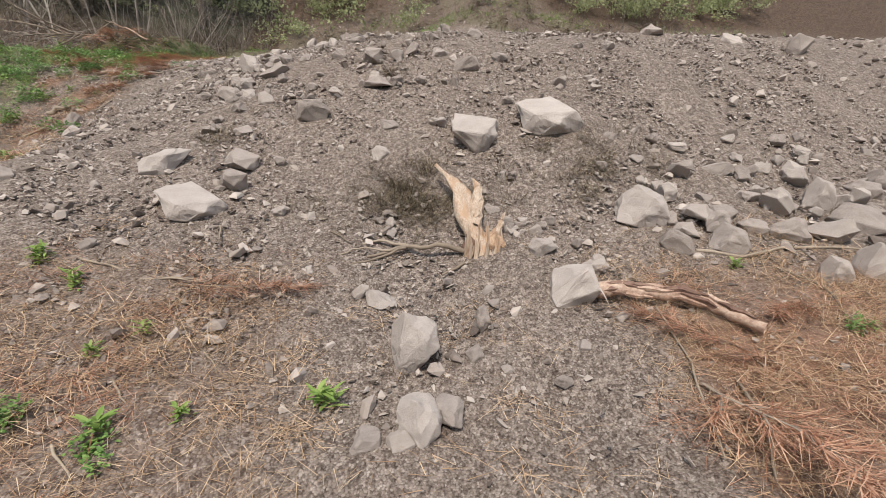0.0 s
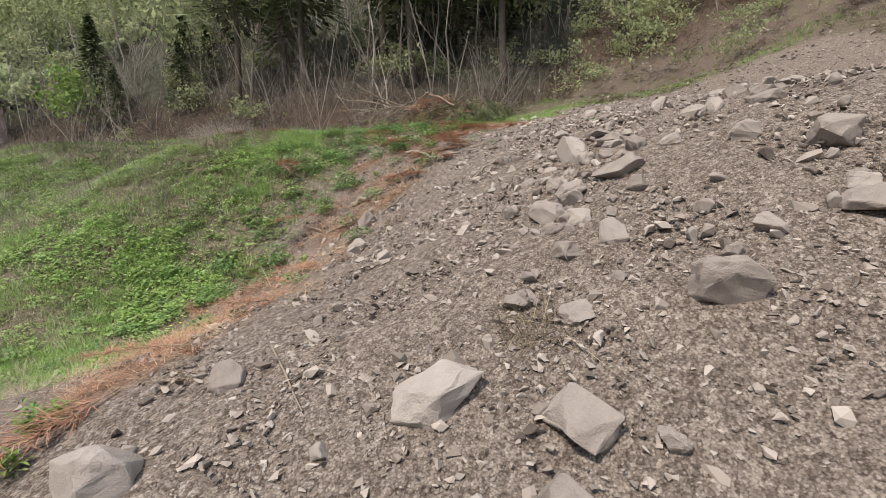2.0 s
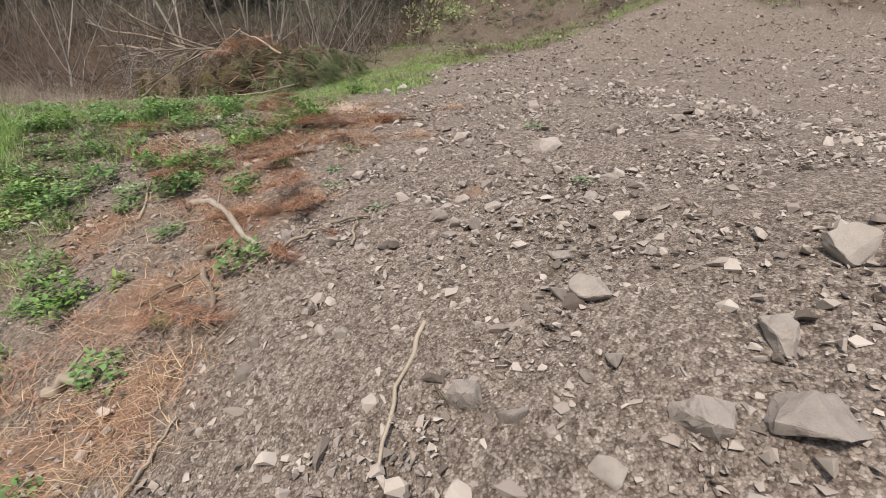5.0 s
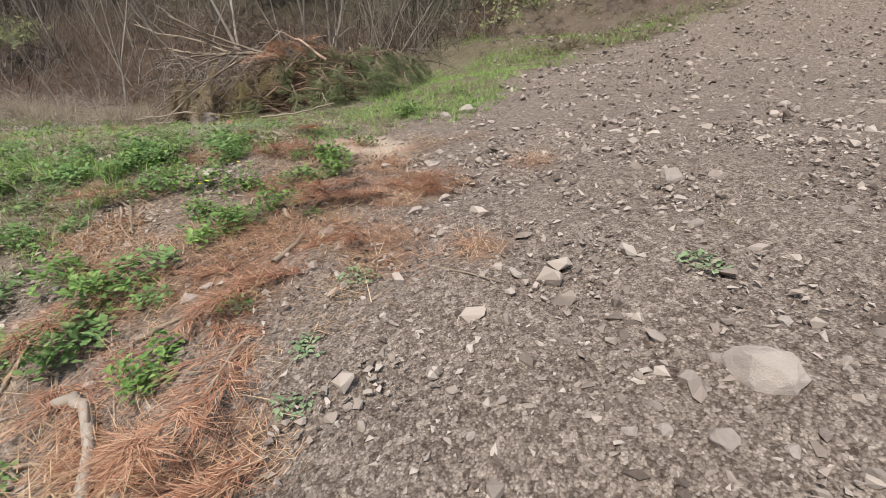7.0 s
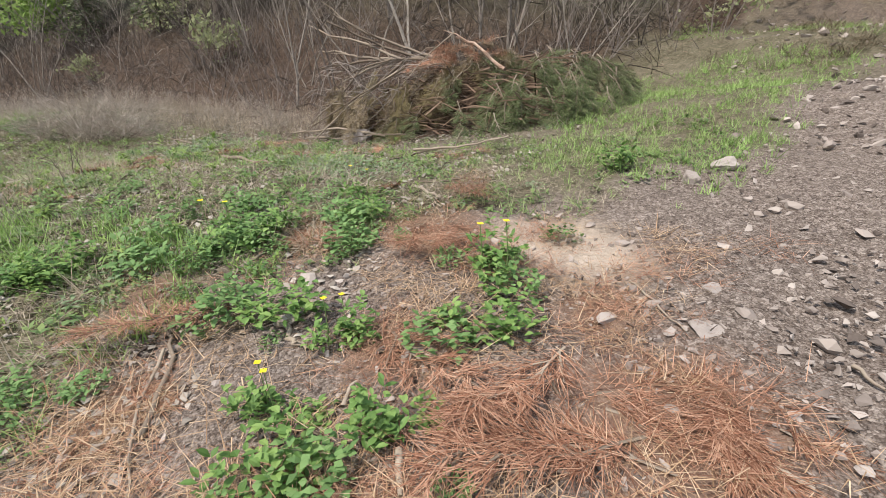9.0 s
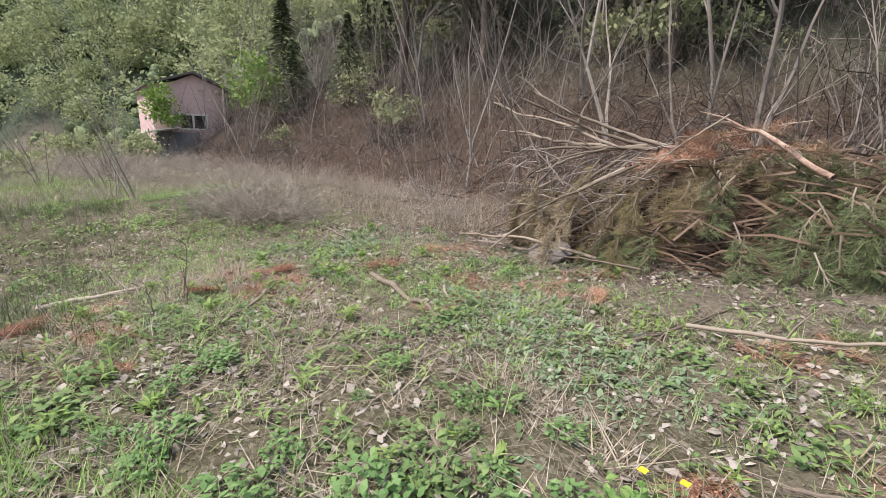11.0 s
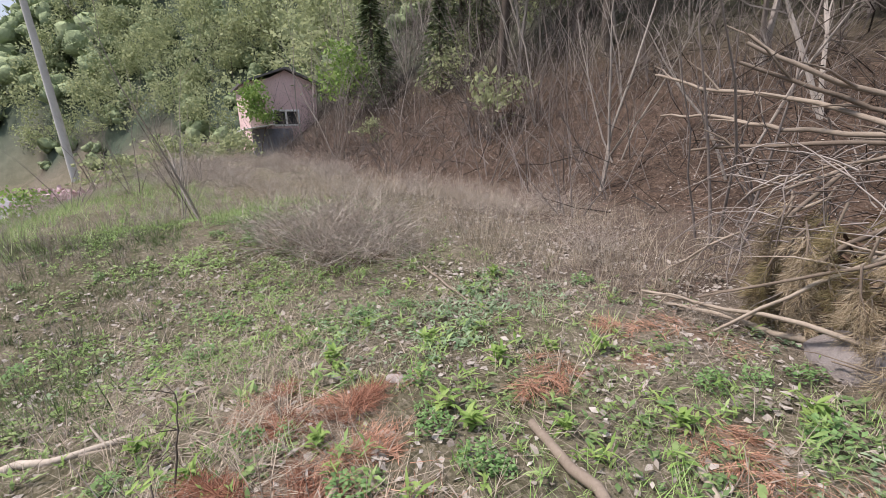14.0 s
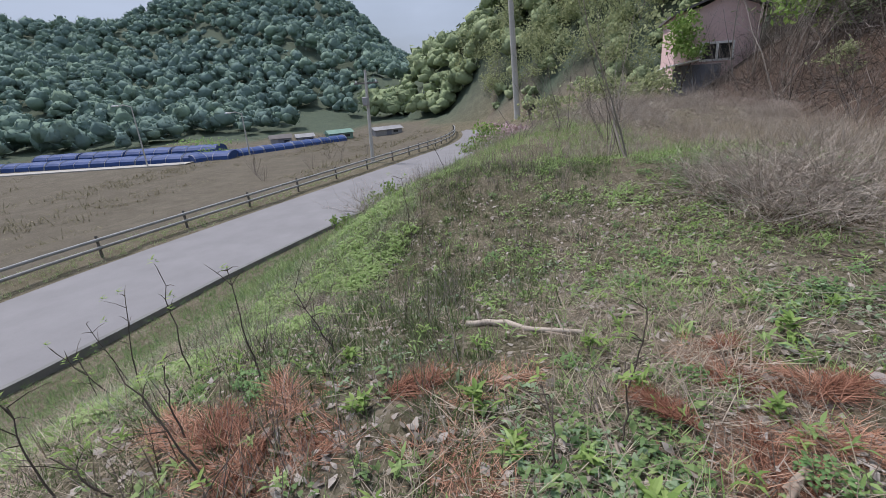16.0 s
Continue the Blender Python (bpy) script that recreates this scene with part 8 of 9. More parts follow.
def street_pole(name, base, top, r0, r1, label):
    root = tagged(new(name), label, "utility pole")
    root.location = base
    d = Vector(top) - Vector(base)
    part("shaft", mesh_of("shaft", *tube([Vector((0, 0, -0.5)), d * 0.5, d], [r0, (r0 + r1) / 2, r1], 12), M["pole"], True), root)
    return root, d


pole, way = street_pole("utility_pole", (-36.9, 7.15, 3.0), (-36.2, 6.7, 13.5), 0.19, 0.12, "pale concrete utility pole leaning a little on the bank")
for k in range(3):
    arm = part("crossarm", box("crossarm", (-0.9, -0.05, -0.05), (0.9, 0.05, 0.05), M["dark_steel"]), pole)
    arm.location = way * (0.9 + 0.04 * k)
pole, way = street_pole("utility_pole", (-43.2, -6.3, -1.6), (-43.5, -6.2, 6.4), 0.17, 0.1, "slim utility pole with a crossarm and a transformer can")
arm = part("crossarm", box("crossarm", (-0.06, -1.1, -0.06), (0.06, 1.1, 0.06), M["dark_steel"]), pole)
arm.location = way * 0.875
for y in (-0.9, 0.0, 0.9):
    ins = part("insulator", mesh_of("insulator", *tube([(0, y, 0.05), (0, y, 0.2), (0, y, 0.26)], [0.05, 0.07, 0.03], 8), M["white"], True), pole)
    ins.location = way * 0.875
can = part("transformer", box("transformer", (0.1, -0.25, -0.35), (0.5, 0.25, 0.35), M["galvanised"], 0.06), pole)
can.location = way * 0.7
for bx, by, h in ((-54.4, -28.6, 5.0), (-46.6, -36.2, 6.6)):
    lamp_post, way = street_pole("street_lamp", (bx, by, -1.7), (bx, by, -1.7 + h), 0.09, 0.06, "thin white street lamp at the edge of the field")
    part("arm", mesh_of("arm", *tube([way, way + Vector((0.4, -0.5, 0.25)), way + Vector((0.8, -1.1, 0.2))], [0.05, 0.05, 0.05], 6), M["pole"]), lamp_post)
    head = part("lamp_head", box("lamp_head", (-0.25, -0.3, -0.08), (0.25, 0.3, 0.08), M["white"], 0.04), lamp_post)
    head.location = way + Vector((0.85, -1.2, 0.2))


def tunnel(x, y, turn, length, width, high, mat, label):
    """A low arched cover of sheet over hoops."""
    v, f, n = [], [], 9
    for s in range(7):
        sag = 0.05 * math.sin(s * 2.1)
        for k in range(n):
            a = math.pi * k / (n - 1)
            v.append((length * (s / 6 - 0.5), -math.cos(a) * width / 2, max(0, math.sin(a)) ** 0.7 * (high + sag)))
    for s in range(6):
        for k in range(n - 1):
            f.append((s * n + k, s * n + k + 1, (s + 1) * n + k + 1, (s + 1) * n + k))
    f += [tuple(range(n)), tuple(6 * n + k for k in range(n))[::-1]]
    root = tagged(new("field_tunnel"), label, "field cover", "covered rows in the valley")
    root.matrix_world = pose(x, y, z_at(x, y) - 0.02, 0, 0, turn)
    part("sheet", mesh_of("sheet", v, f, M[mat]), root)
    for s in range(4):
        hoop = [(length * (s / 3 - 0.5) * 0.96, -math.cos(math.pi * k / 8) * width * 0.51, math.sin(math.pi * k / 8) ** 0.7 * high * 1.02) for k in range(9)]
        part("hoop", mesh_of("hoop", *tube(hoop, [0.03] * 9, 4), M["galvanised"]), root)


for k in range(6):
    tunnel(-44.5 - 1.45 * k, -60 + 5.6 * k, 106, 5.76, 3.0, 0.9, "blue", "low tunnel covered with blue sheet in the field")
for k in range(5):
    tunnel(-51.5 - 3.7 * k, -32 + 1.9 * k, 153, 4.2, 2.6, 0.8, "blue", "low tunnel covered with blue sheet in the field")
for k in range(4):
    tunnel(-52 - 2 * k, -58 + 6 * k, 106, 6.3, 3.2, 1.1, "blue", "blue-sheeted tunnel in the second row")


M["track"] = surface("pale_track", [(0.3, (0.30, 0.29, 0.27)), (0.7, (0.45, 0.43, 0.40))], 0.6, 6, 0.9)

# pale track in front of the covered rows
v, f = [], []
for k in range(17):
    px, py = -38.5 - 0.62 * k, -64 + 2.0 * k
    for ox, oz in ((-0.9, -0.2), (-0.9, 0.12), (0.9, 0.12), (0.9, -0.2)):
        v.append((px + ox, py + 0.3 * ox, z_at(px, py) + oz))
    if k:
        f += [(4 * k - 4 + a, 4 * k - 3 + a, 4 * k + 1 + a, 4 * k + a) for a in range(3)]
thing("track", mesh_of("track", v, f, M["track"]), "pale concrete farm track beside the covered rows", "track", kind="structure")


def hut(x, y, turn, w, d, h, wall, roof, label):
    root = tagged(new("hut"), label, "hut", "huts in the valley")
    root.matrix_world = pose(x, y, z_at(x, y) - 0.05, 0, 0, turn)
    part("wall", box("wall", (-w / 2, -d / 2, 0), (w / 2, d / 2, h), M[wall], 0.03), root)
    v = [(-w / 2 - 0.2, -d / 2 - 0.2, h), (w / 2 + 0.2, -d / 2 - 0.2, h), (w / 2 + 0.2, d / 2 + 0.2, h), (-w / 2 - 0.2, d / 2 + 0.2, h), (-w / 2 - 0.2, 0, h + d * 0.22), (w / 2 + 0.2, 0, h + d * 0.22)]
    part("roof", mesh_of("roof", v, [(0, 1, 5, 4), (3, 4, 5, 2), (0, 4, 3), (1, 2, 5), (0, 3, 2, 1)], M[roof]), root)
    door = part("door", box("door", (-0.4, -d / 2 - 0.03, 0), (0.4, -d / 2 - 0.004, min(1.9, h - 0.1)), M["plinth"], 0), root)
    win = part("window", box("window", (w / 4 - 0.4, -d / 2 - 0.03, h * 0.4), (w / 4 + 0.4, -d / 2 - 0.004, h * 0.75), M["glass"], 0), root)


M["grey_wall"] = surface("weathered_grey_wall", [(0.3, (0.22, 0.22, 0.23)), (0.7, (0.40, 0.40, 0.41))], 1, 8, 0.8)
M["pale_green"] = surface("pale_green_sheet", [(0.3, (0.15, 0.25, 0.21)), (0.7, (0.24, 0.36, 0.30))], 1, 8, 0.7)
hut(-70, -25, 140, 3.6, 2.2, 1.0, "pale_green", "pale_green", "low pale green shed by the road")
hut(-64, -31, 130, 2.8, 2.2, 1.1, "grey_wall", "roof", "small grey hut with a dark roof")
hut(-74, -19, 140, 4.5, 2, 0.9, "grey_wall", "grey_wall", "long low grey hut at the bend")
hut(-67, -29, 130, 2.4, 2.0, 0.9, "grey_wall", "grey_wall", "small grey hut with a pale roof")


spots = sown(gen, 5200, (-75, -12, -48, -8), lambda x, y: (y - road_mid(x) < -5.6) * smooth_step(-0.05, 0.3, patch_noise(x * 0.35, y, 0.16, 19)))
strewn("dry_grass", [tuft(470 + i, 12, 0.1, 0.012, 0.14, 1.2) for i in range(4)], spots, gen.uniform(2.0, 4.5, len(spots)), "field_weed", "rough weeds and stubble on the bare field", "field weeds")


# ---- house below the hill ----
def house():
    root = tagged(new("house"), "small pink-walled house with a dark gable roof among trees", "house")
    root.location = (-43, 18.8, 3.4)
    depth, half, eave, peak = 7.0, 2.35, 4.65, 5.5
    t = 0.2
    # front wall with an opening for the window
    y0, y1, z0, z1 = -0.85, 1.05, 1.7, 2.85
    outer = [(-half, 0), (half, 0), (half, eave), (0.3, peak), (-half, eave)]

    def slab(name, prof, mat):
        v = [(0.0, y, z) for y, z in prof] + [(-t, y, z) for y, z in prof]
        n = len(prof)
        f = [tuple(range(n)), tuple(range(2 * n - 1, n - 1, -1))] + [(i, i + n, (i + 1) % n + n, (i + 1) % n) for i in range(n)]
        return part(name, mesh_of(name, v, f, M[mat]), root)

    slab("wall", [(-half, 0), (y0, 0), (y0, eave + 0.3), (-half, eave)], "wall")
    slab("wall", [(y1, 0), (half, 0), (half, eave), (y1, eave + 0.52)], "wall")
    slab("wall", [(y0, z1), (y1, z1), (y1, eave + 0.52), (0.3, peak), (y0, eave + 0.3)], "wall")
    slab("wall", [(y0, 0), (y1, 0), (y1, z0), (y0, z0)], "wall")
    part("wall", box("wall", (-depth, -half, 0), (-t, -half + t, eave), M["wall"], 0), root)
    part("wall", box("wall", (-depth, half - t, 0), (-t, half, eave), M["wall"], 0), root)
    part("wall", box("wall", (-depth, -half + t, 0), (-depth + t, half - t, eave), M["wall"], 0), root)
    part("plinth", box("plinth", (0.004, -half, -0.6), (0.25, 0.4, 1.55), M["plinth"], 0.02), root, "grey-blue lower wall")
    for side, name in ((-1, "roof"), (1, "roof")):
        e = -half - 0.35 if side < 0 else half + 0.35
        v = []
        for x in (0.4, -depth - 0.3):
            v += [(x, e, eave - 0.12), (x, 0.3, peak + 0.06), (x, 0.3, peak + 0.2), (x, e, eave + 0.02)]
        part(name, mesh_of(name, v, [(0, 1, 2, 3), (7, 6, 5, 4), (0, 4, 5, 1), (3, 2, 6, 7), (0, 3, 7, 4), (1, 5, 6, 2)], M["roof"]), root)
    win = part("window", box("window", (-0.12, y0, z0), (-0.1, y1, z1), M["glass"], 0), root)
    for a, b in (((-0.1, y0, z0), (0.06, y0 + 0.14, z1)), ((-0.1, y1 - 0.14, z0), (0.06, y1, z1)), ((-0.1, y0 + 0.14, z0), (0.06, y1 - 0.14, z0 + 0.13)), ((-0.1, y0 + 0.14, z1 - 0.13), (0.06, y1 - 0.14, z1)), ((-0.1, 0.05, z0 + 0.13), (0.05, 0.17, z1 - 0.13))):
        part("window_frame", box("window_frame", a, b, M["white"], 0.01), win)


house()
v, f = box_data(-0.9, -1.1, 0, 0.9, 1.1, 0.06)
awning = thing("white_awning", box("white_awning", (-0.9, -1.0, 0), (0.9, 1.0, 0.07), M["white"], 0.02), "white sheet awning beside the house", "awning", at=(-42.3, 16.6, 4.95))
awning.rotation_euler = (0.15, -0.1, 0.2)
for y in (-0.8, 0.8):
    post = part("post", mesh_of("post", *tube([(0, y, -1.9), (0, y, -0.9), (0, y, 0.0)], [0.04, 0.04, 0.04], 6), M["galvanised"]), awning)


# ---- leafy trees ----
def crown_arrays(seed, n, wide, tall, leaf, base):
    """Leaf clumps round a few boughs, with an uneven outline and gaps."""
    r = np.random.default_rng(seed)
    lobes = max(5, n // 45)
    a, s = r.uniform(0, 6.283, lobes), np.sqrt(r.random(lobes))
    cz = base + tall * r.uniform(0.1, 0.95, lobes)
    pinch = 1 - 0.65 * ((cz - base) / tall) ** 2
    c = np.stack([np.cos(a) * s * wide * pinch, np.sin(a) * s * wide * pinch, cz], -1)
    k = r.integers(0, lobes, n)
    p = c[k] + r.normal(0, 1, (n, 3)) * np.array([wide * 0.24, wide * 0.24, tall * 0.1])
    u = r.normal(0, 1, (n, 3))
    u /= np.linalg.norm(u, axis=1)[:, None]
    w = np.cross(u, r.normal(0, 1, (n, 3)))
    w /= np.linalg.norm(w, axis=1)[:, None]
    size = leaf * r.uniform(0.5, 1.3, (n, 1))
    quad = np.stack([p - u * size, p + w * size * 0.55, p + u * size, p - w * size * 0.55], 1).reshape(-1, 3)
    return quad, np.arange(4 * n).reshape(-1, 4)


def leafy(x, y, size, mat, label, seed, n=900, wide=1.5, tall=3.0, leaf=0.14, base=1.2):
    root = tagged(new("tree"), label, "tree", "leafy trees round the house")
    root.matrix_world = pose(x, y, z_at(x, y), 0, 0, seed * 40) @ Matrix.Scale(size, 4)
    for name, me in (("trunk", TREES[seed % 3][0][0]), ("twig_mass", TREES[seed % 3][1])):
        p = part(name, me, root)
        p.scale = (0.4 * (base + tall) / 4,) * 3
        if name == "twig_mass":
            p["kind"] = "stuff"
    part("crown", array_mesh("crown", *crown_arrays(seed, n, wide, tall, leaf, base), M[mat]), root)


leafy(-41.8, 16.8, 1.0, "fresh", "small yellow-green tree in fresh leaf before the house", 3, 1300, 1.15, 2.6, 0.13, 2.2)
leafy(-33.6, 20.4, 0.9, "fresh", "dense bright green bush beside the house", 4, 1300, 1.7, 3.4, 0.15, 1.5)
leafy(-41.0, 25.0, 1.0, "spring", "dark green bush beside the house", 5, 900, 1.6, 2.6, 0.15, 0.8)
leafy(-34.0, 9.5, 1.0, "spring", "hedge bush on the old wall", 6, 900, 1.8, 1.2, 0.12, 0.1)
leafy(-38.0, 12.0, 1.0, "spring", "hedge bush below the house", 7, 900, 2.2, 1.4, 0.13, 0.2)
leafy(-39.5, 14.6, 1.0, "spring", "hedge bush below the house", 8, 900, 1.8, 1.5, 0.13, 0.2)
leafy(-32.5, 7.4, 1.0, "pinkish", "whitish flowering bush on the bank by the pole", 9, 900, 1.5, 0.9, 0.1, 0.2)
leafy(-29.5, 7.0, 1.0, "fresh", "yellow-green bush on the bank", 10, 700, 1.2, 1.5, 0.1, 0.0)
leafy(-22.0, 4.8, 0.8, "fresh", "yellow-green bush on the bank", 11, 500, 0.8, 1.3, 0.09, 0.0)
leafy(-17.5, 5.6, 0.45, "fresh", "small yellow-green shoot on the bank", 12, 260, 0.6, 1.5, 0.1, 0.0)


def woods(name, spots, crowns, trunks, sizes, mat, label):
    v, f = strew(crowns, spots, sizes, 0, gen, (0.8, 1.25), 0.04)
    ob = thing(name, array_mesh(name, v, f, M[mat], crowns is FAR_CROWN), label, "woods", kind="stuff")
    if trunks:
        v, f = strew(trunks, spots, sizes, 0, gen, (0.9, 1.1), 0.05)
        thing(name + "_trunks", array_mesh(name + "_trunks", v, f, M["twig"]), "bare trunks and boughs in the " + label, "woods", kind="stuff")
    return ob


def mesh_arrays(me):
    v = np.empty(len(me.vertices) * 3)
    me.vertices.foreach_get("co", v)
    return v.reshape(-1, 3), np.array([p.vertices[:] for p in me.polygons if len(p.vertices) == 4])


NEAR_CROWN = [crown_arrays(40 + i, 450, 2.2, 5.0, 0.2, 2.0) for i in range(6)]


def far_crown(seed):
    """A broad crown for the far slopes: uneven lobes of foliage with loose sprays round their edges, as triangles."""
    r = np.random.default_rng(seed)
    vs, fs, n = [], [], 0
    for k in range(3):
        a, out = r.uniform(0, 6.283), 0.0 if k == 0 else r.uniform(1.0, 1.8)
        c = np.array([math.cos(a) * out, math.sin(a) * out, 3.4 if k == 0 else r.uniform(1.9, 3.2)])
        bm = bmesh.new()
        bmesh.ops.create_icosphere(bm, subdivisions=2 if k < 1 else 1, radius=1.0)
        bm.verts.index_update()
        v = np.array([q.co[:] for q in bm.verts])
        f = np.array([[q.index for q in t.verts] for t in bm.faces])
        bm.free()
        d = 1 + 0.6 * np.array([noise.noise((p[0] * 1.7 + seed, p[1] * 1.7, p[2] * 1.7 + k)) + 0.7 * noise.noise((p[0] * 4, p[1] * 4 + seed, p[2] * 4)) for p in v])
        vs.append(c + v * d[:, None] * np.array([1.65, 1.65, 1.35]) * r.uniform(0.8, 1.15))
        fs.append(f + n)
        n += len(v)
    body = np.concatenate(vs)
    m = 70
    p = body[r.integers(0, len(body), m)] + r.normal(0, 0.3, (m, 3))
    u, w = r.normal(0, 0.42, (m, 3)), r.normal(0, 0.42, (m, 3))
    vs.append(np.stack([p - u * 0.5, p + u * 0.5, p + w], 1).reshape(-1, 3))
    fs.append(np.arange(3 * m).reshape(-1, 3) + n)
    return np.concatenate(vs), np.concatenate(fs)


FAR_CROWN = [far_crown(50 + i) for i in range(8)]
RIDGE_CROWN = [crown_arrays(55 + i, 400, 2.2, 5.0, 0.18, 1.6) for i in range(6)]
BARE = [bundle([mesh_arrays(me) for stems, twigs in [shrub_mesh(970 + i, 5.5, 2, 0.05, 3, 0.4, "twig")] for me in stems + [twigs]]) for i in range(4)]
spots = sown(gen, 760, (-75, 22, 2, 58), lambda x, y: smooth_step(2.5 + 4 * smooth_step(-6, -12, x) * smooth_step(-30, -22, x), 12, y - veg_foot(x)) * (0.35 + 0.65 * smooth_step(-0.2, 0.3, patch_noise(x, y, 0.12, 71))) * 1)
woods("hill_woods", spots, NEAR_CROWN, BARE, gen.uniform(0.6, 1.25, len(spots)), "spring", "mixed wood in thin spring leaf on the hillside")
BUSHES = [crown_arrays(45 + i, 300, 1.3, 1.5, 0.085, 0.1) for i in range(4)]
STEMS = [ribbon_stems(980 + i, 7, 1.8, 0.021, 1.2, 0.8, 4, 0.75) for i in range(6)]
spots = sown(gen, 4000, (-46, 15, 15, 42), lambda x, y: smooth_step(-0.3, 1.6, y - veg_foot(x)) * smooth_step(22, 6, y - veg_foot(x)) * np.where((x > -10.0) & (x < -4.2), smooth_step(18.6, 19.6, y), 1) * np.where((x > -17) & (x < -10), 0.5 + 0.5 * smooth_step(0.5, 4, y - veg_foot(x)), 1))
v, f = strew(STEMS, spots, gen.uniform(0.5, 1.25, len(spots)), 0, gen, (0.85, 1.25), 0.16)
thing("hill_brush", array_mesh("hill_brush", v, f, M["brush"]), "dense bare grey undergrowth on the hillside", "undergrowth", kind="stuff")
spots = sown(gen, 330, (-4, 22, 20, 31), lambda x, y: np.maximum(smooth_step(-0.3, 1.0, y - veg_foot(x)) * 0.9, 0.45 * cut_slope(x, y) * smooth_step(22, 24.5, y)))
v, f = strew(BUSHES, spots, gen.uniform(0.5, 1.2, len(spots)), 0, gen, (0.8, 1.25), 0.1)
thing("hill_brush", array_mesh("hill_brush", v, f, M["spring"]), "low olive-green bushes on the slope behind the heap", "undergrowth", kind="stuff")
spots = sown(gen, 340, (-46, 5, 17, 44), lambda x, y: smooth_step(1.5, 6, y - veg_foot(x)) * 0.9)
v, f = strew(BARE, spots, gen.uniform(0.5, 1.2, len(spots)), 0, gen, (0.9, 1.2), 0.15)
thing("hill_brush", array_mesh("hill_brush", v, f, M["pale_bark"]), "slender pale trunks on the hillside", "undergrowth", kind="stuff")
spots = sown(gen, 470, (-95, -46, -20, 55), lambda x, y: smooth_step(-1, 3, y - veg_foot(x)) * np.where(x > -51.5, smooth_step(10, 15, y - veg_foot(x)), 0.95))
woods("ridge_woods", spots, RIDGE_CROWN, [], gen.uniform(0.7, 1.2, len(spots)), "spring", "light green wood behind the house")
spots = sown(gen, 900, (-150, -84, -45, 50), lambda x, y: 0.95 * np.where(x > -93, y > road_mid(x) + 11, y > -33 - 0.3 * (x + 100)))
woods("ridge_woods", spots, FAR_CROWN, [], gen.uniform(0.6, 1.1, len(spots)), "spur", "light green wood on the spur above the road bend")


spots = sown(gen, 520, (-84, -44, -12, 50), lambda x, y: smooth_step(-0.5, 1, y - veg_foot(x)) * smooth_step(30, 10, y - veg_foot(x)) * ((x < -51) | (y > 23.5)))
woods("ridge_woods", spots, FAR_CROWN, [], gen.uniform(0.25, 0.55, len(spots)), "spur", "low leafy undergrowth on the slope behind the house")


def across(x, y):
    side = y - road_mid(np.maximum(x, -75))
    d = np.hypot(x + 8, y - 12)
    return smooth_step(78, 100, d) * smooth_step(-45, -75, y + 0.35 * (x + 60)) * np.clip(160 / d, 0.2, 1) * (x < 2 - 0.42 * (12 - y))


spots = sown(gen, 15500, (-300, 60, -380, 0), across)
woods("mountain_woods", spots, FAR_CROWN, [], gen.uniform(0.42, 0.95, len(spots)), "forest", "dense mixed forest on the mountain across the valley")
for k, (x, y) in enumerate(((-44, -13), (-47.5, -12), (-50, -14.5), (-41, -17), (-38.5, -14), (-53, -12))):
    upright("bare_shrub", SHRUBS[k % 4], x, y, 1.1, "round leafless brown bush in the field", "shrub", "field bushes")


# bright bush between the covered rows
for bx, by, size in ((-55.0, -37.5, 1.5), (-56.6, -35.2, 1.2)):
    bush = tagged(new("leafy_bush"), "bright green leafy bush between the covered rows", "bush", "bushes in the field")
    bush.matrix_world = pose(bx, by, z_at(bx, by) - 0.05, 0, 0, 40 * size) @ Matrix.Diagonal((1.4 * size, 1.4 * size, size, 1))
    part("foliage", array_mesh("foliage", *BUSHES[int(size)], M["bright_leaf"]), bush)


# dark conifers and evergreen shrubs above the brush
def conifer(x, y, size, seed):
    root = tagged(new("conifer"), "dark green conifer on the hillside", "tree", "conifers on the hill")
    root.matrix_world = pose(x, y, z_at(x, y) - 0.1, 0, 0, seed * 50) @ Matrix.Scale(size, 4)
    part("trunk", CONIFER_TRUNK, root)
    part("crown", CONIFERS[seed % 3], root)


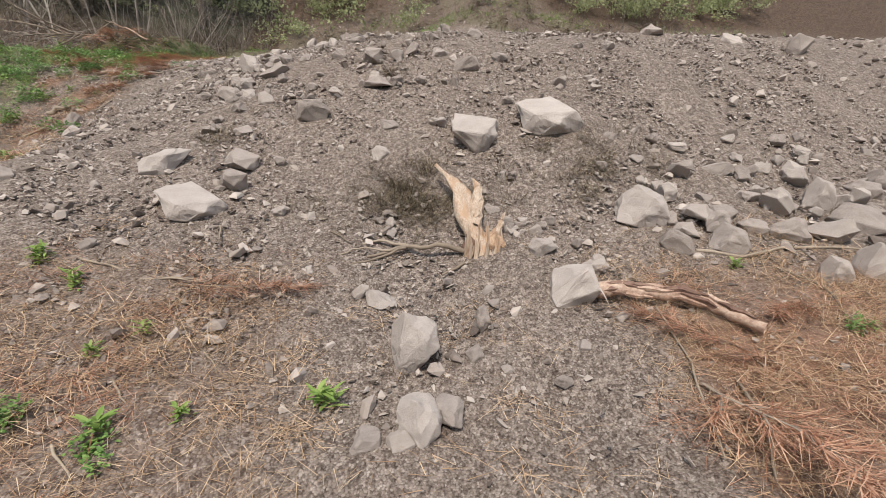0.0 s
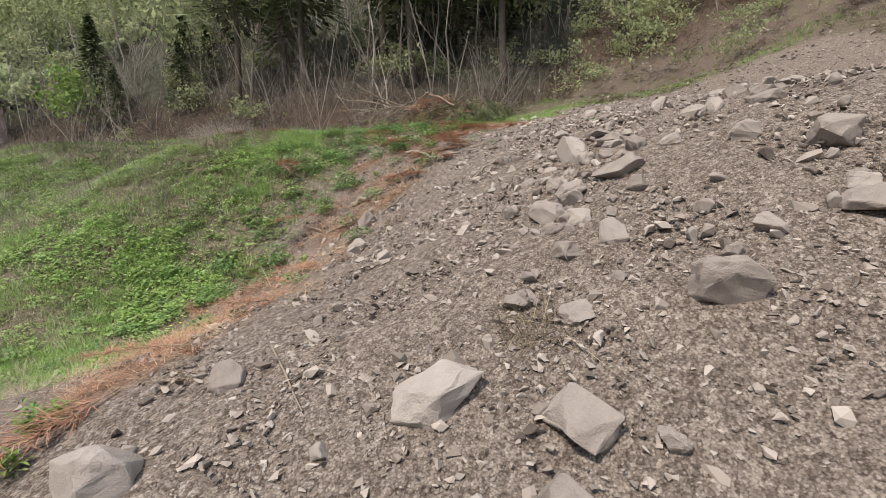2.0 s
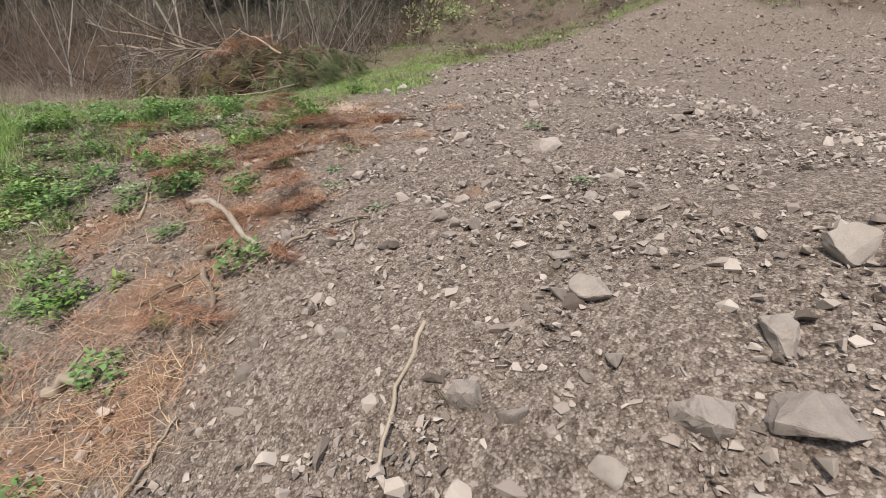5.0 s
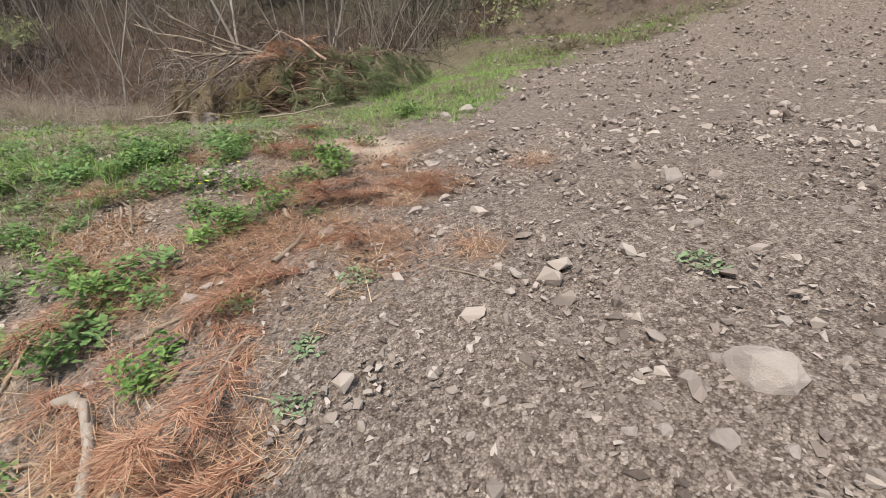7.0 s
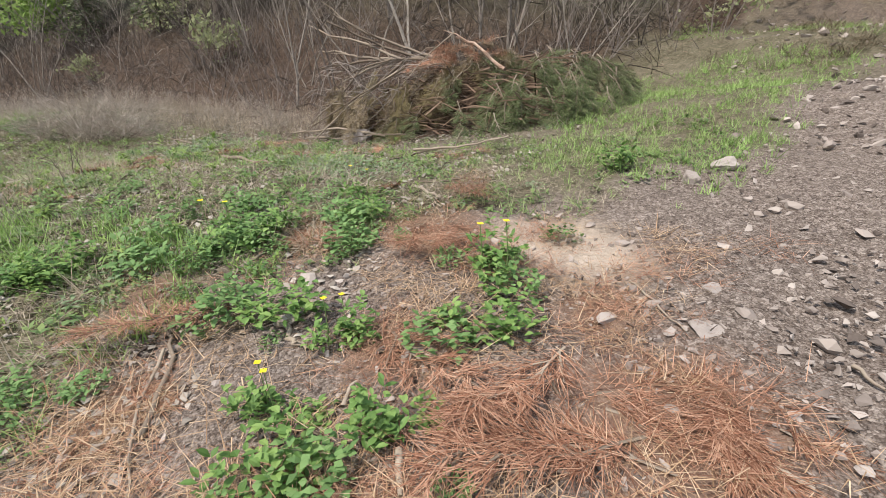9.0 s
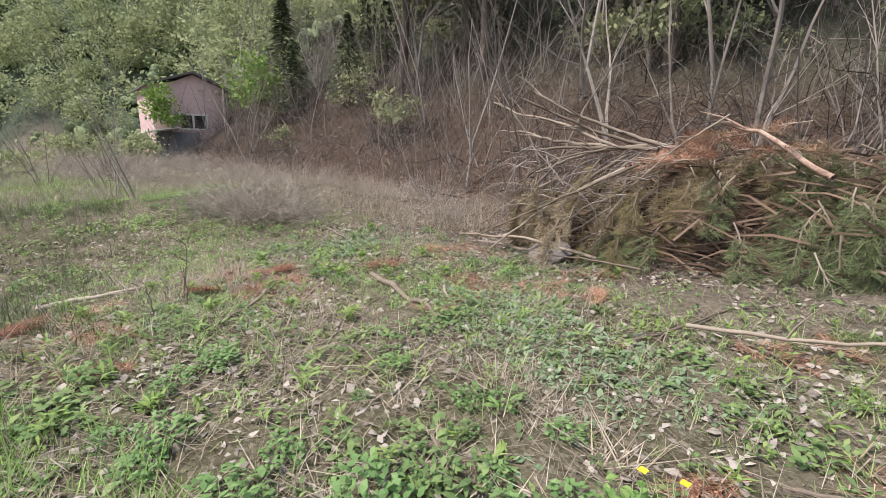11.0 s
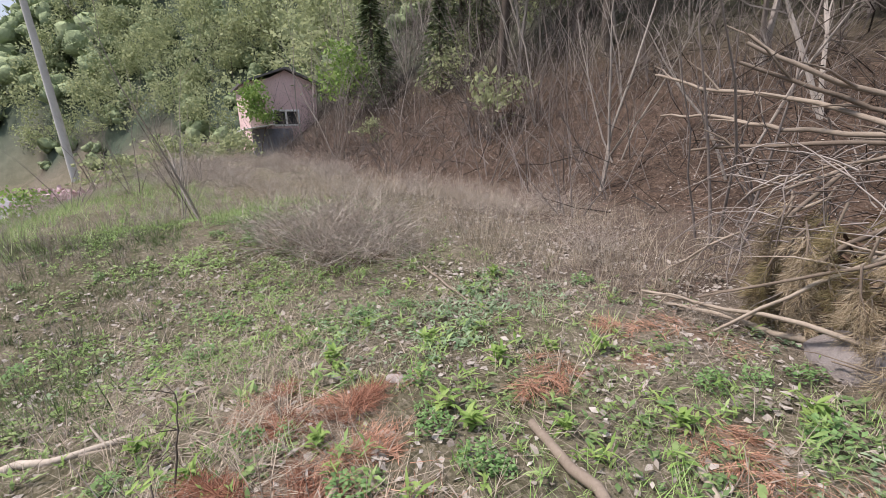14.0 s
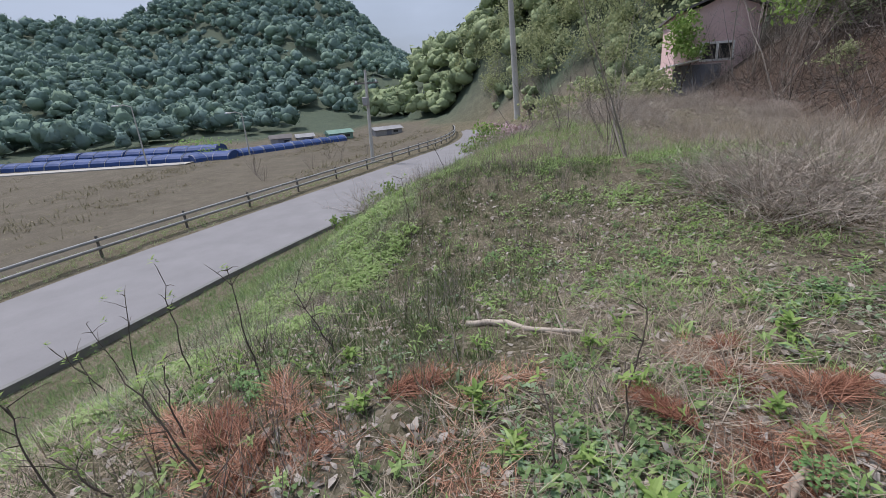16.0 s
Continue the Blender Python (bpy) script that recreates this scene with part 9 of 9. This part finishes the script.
def conifer_arrays(seed):
    r = np.random.default_rng(seed)
    n = 1500
    h = r.random(n) ** 0.8
    a = r.uniform(0, 6.283, n)
    rad = (1 - h) * 1.7 * np.sqrt(r.random(n)) + 0.05
    p = np.stack([np.cos(a) * rad, np.sin(a) * rad, 0.6 + 5.2 * h - 0.25 * rad], -1)
    out = np.stack([np.cos(a), np.sin(a), -0.35 + 0 * a], -1)
    side = np.stack([-np.sin(a), np.cos(a), 0.3 * r.normal(0, 1, n)], -1)
    size = r.uniform(0.1, 0.26, (n, 1))
    q = np.stack([p - out * size, p + side * size * 0.35, p + out * size, p - side * size * 0.35], 1).reshape(-1, 3)
    return q, np.arange(4 * n).reshape(-1, 4)


CONIFERS = [array_mesh("crown", *conifer_arrays(60 + i), M["pine"]) for i in range(3)]
CONIFER_TRUNK = mesh_of("trunk", *tube([(0, 0, 0), (0.05, 0, 2.5), (0, 0, 5.6)], [0.13, 0.09, 0.02], 7), M["bark"], True)
r = random.Random(77)
for k in range(40):
    x = r.uniform(-34, 8)
    y = float(veg_foot(x)) + (r.uniform(4, 14) if x > -5 or x < -24 else r.uniform(8, 16))
    conifer(x, y, r.uniform(0.6, 1.2), k)
for k in range(26):
    x = r.uniform(-30, 6)
    y = float(veg_foot(x)) + r.uniform(2.0, 9)
    if -18 < x < -4 and y < 23:
        continue
    leafy(x, y, r.uniform(0.5, 0.9), "spring", "low olive-green bush among the bare shrubs", 20 + k, 420, 1.5, 1.8, 0.13, 0.2)


def pine_tree(x, y, size, seed):
    """A tall pine: bare dark trunk below, crown from a third of its height up."""
    root = tagged(new("pine_tree"), "tall pine with a dark bare trunk on the hillside", "tree", "tall pines on the hill")
    root.matrix_world = pose(x, y, z_at(x, y) - 0.15, (seed * 7) % 9 - 4, (seed * 5) % 7 - 3, seed * 67) @ Matrix.Scale(size, 4)
    part("trunk", PINE_TRUNK, root)
    crown = part("crown", CONIFERS[seed % 3], root)
    crown.matrix_local = Matrix.Translation((0, 0, 3.2)) @ Matrix.Diagonal((1.5, 1.5, 1.15, 1))


PINE_TRUNK = mesh_of("trunk", *tube([(0, 0, 0), (0.08, 0.03, 3.0), (0.02, -0.04, 6.0), (0, 0, 9.6)], [0.17, 0.13, 0.09, 0.02], 9), M["bark"], True)
r = random.Random(83)
for k in range(12):
    x = -25 + 28 * (k + r.uniform(0.1, 0.9)) / 12
    y = float(veg_foot(x)) + r.uniform(4.5, 11)
    pine_tree(x, y, r.uniform(0.9, 1.3), k)
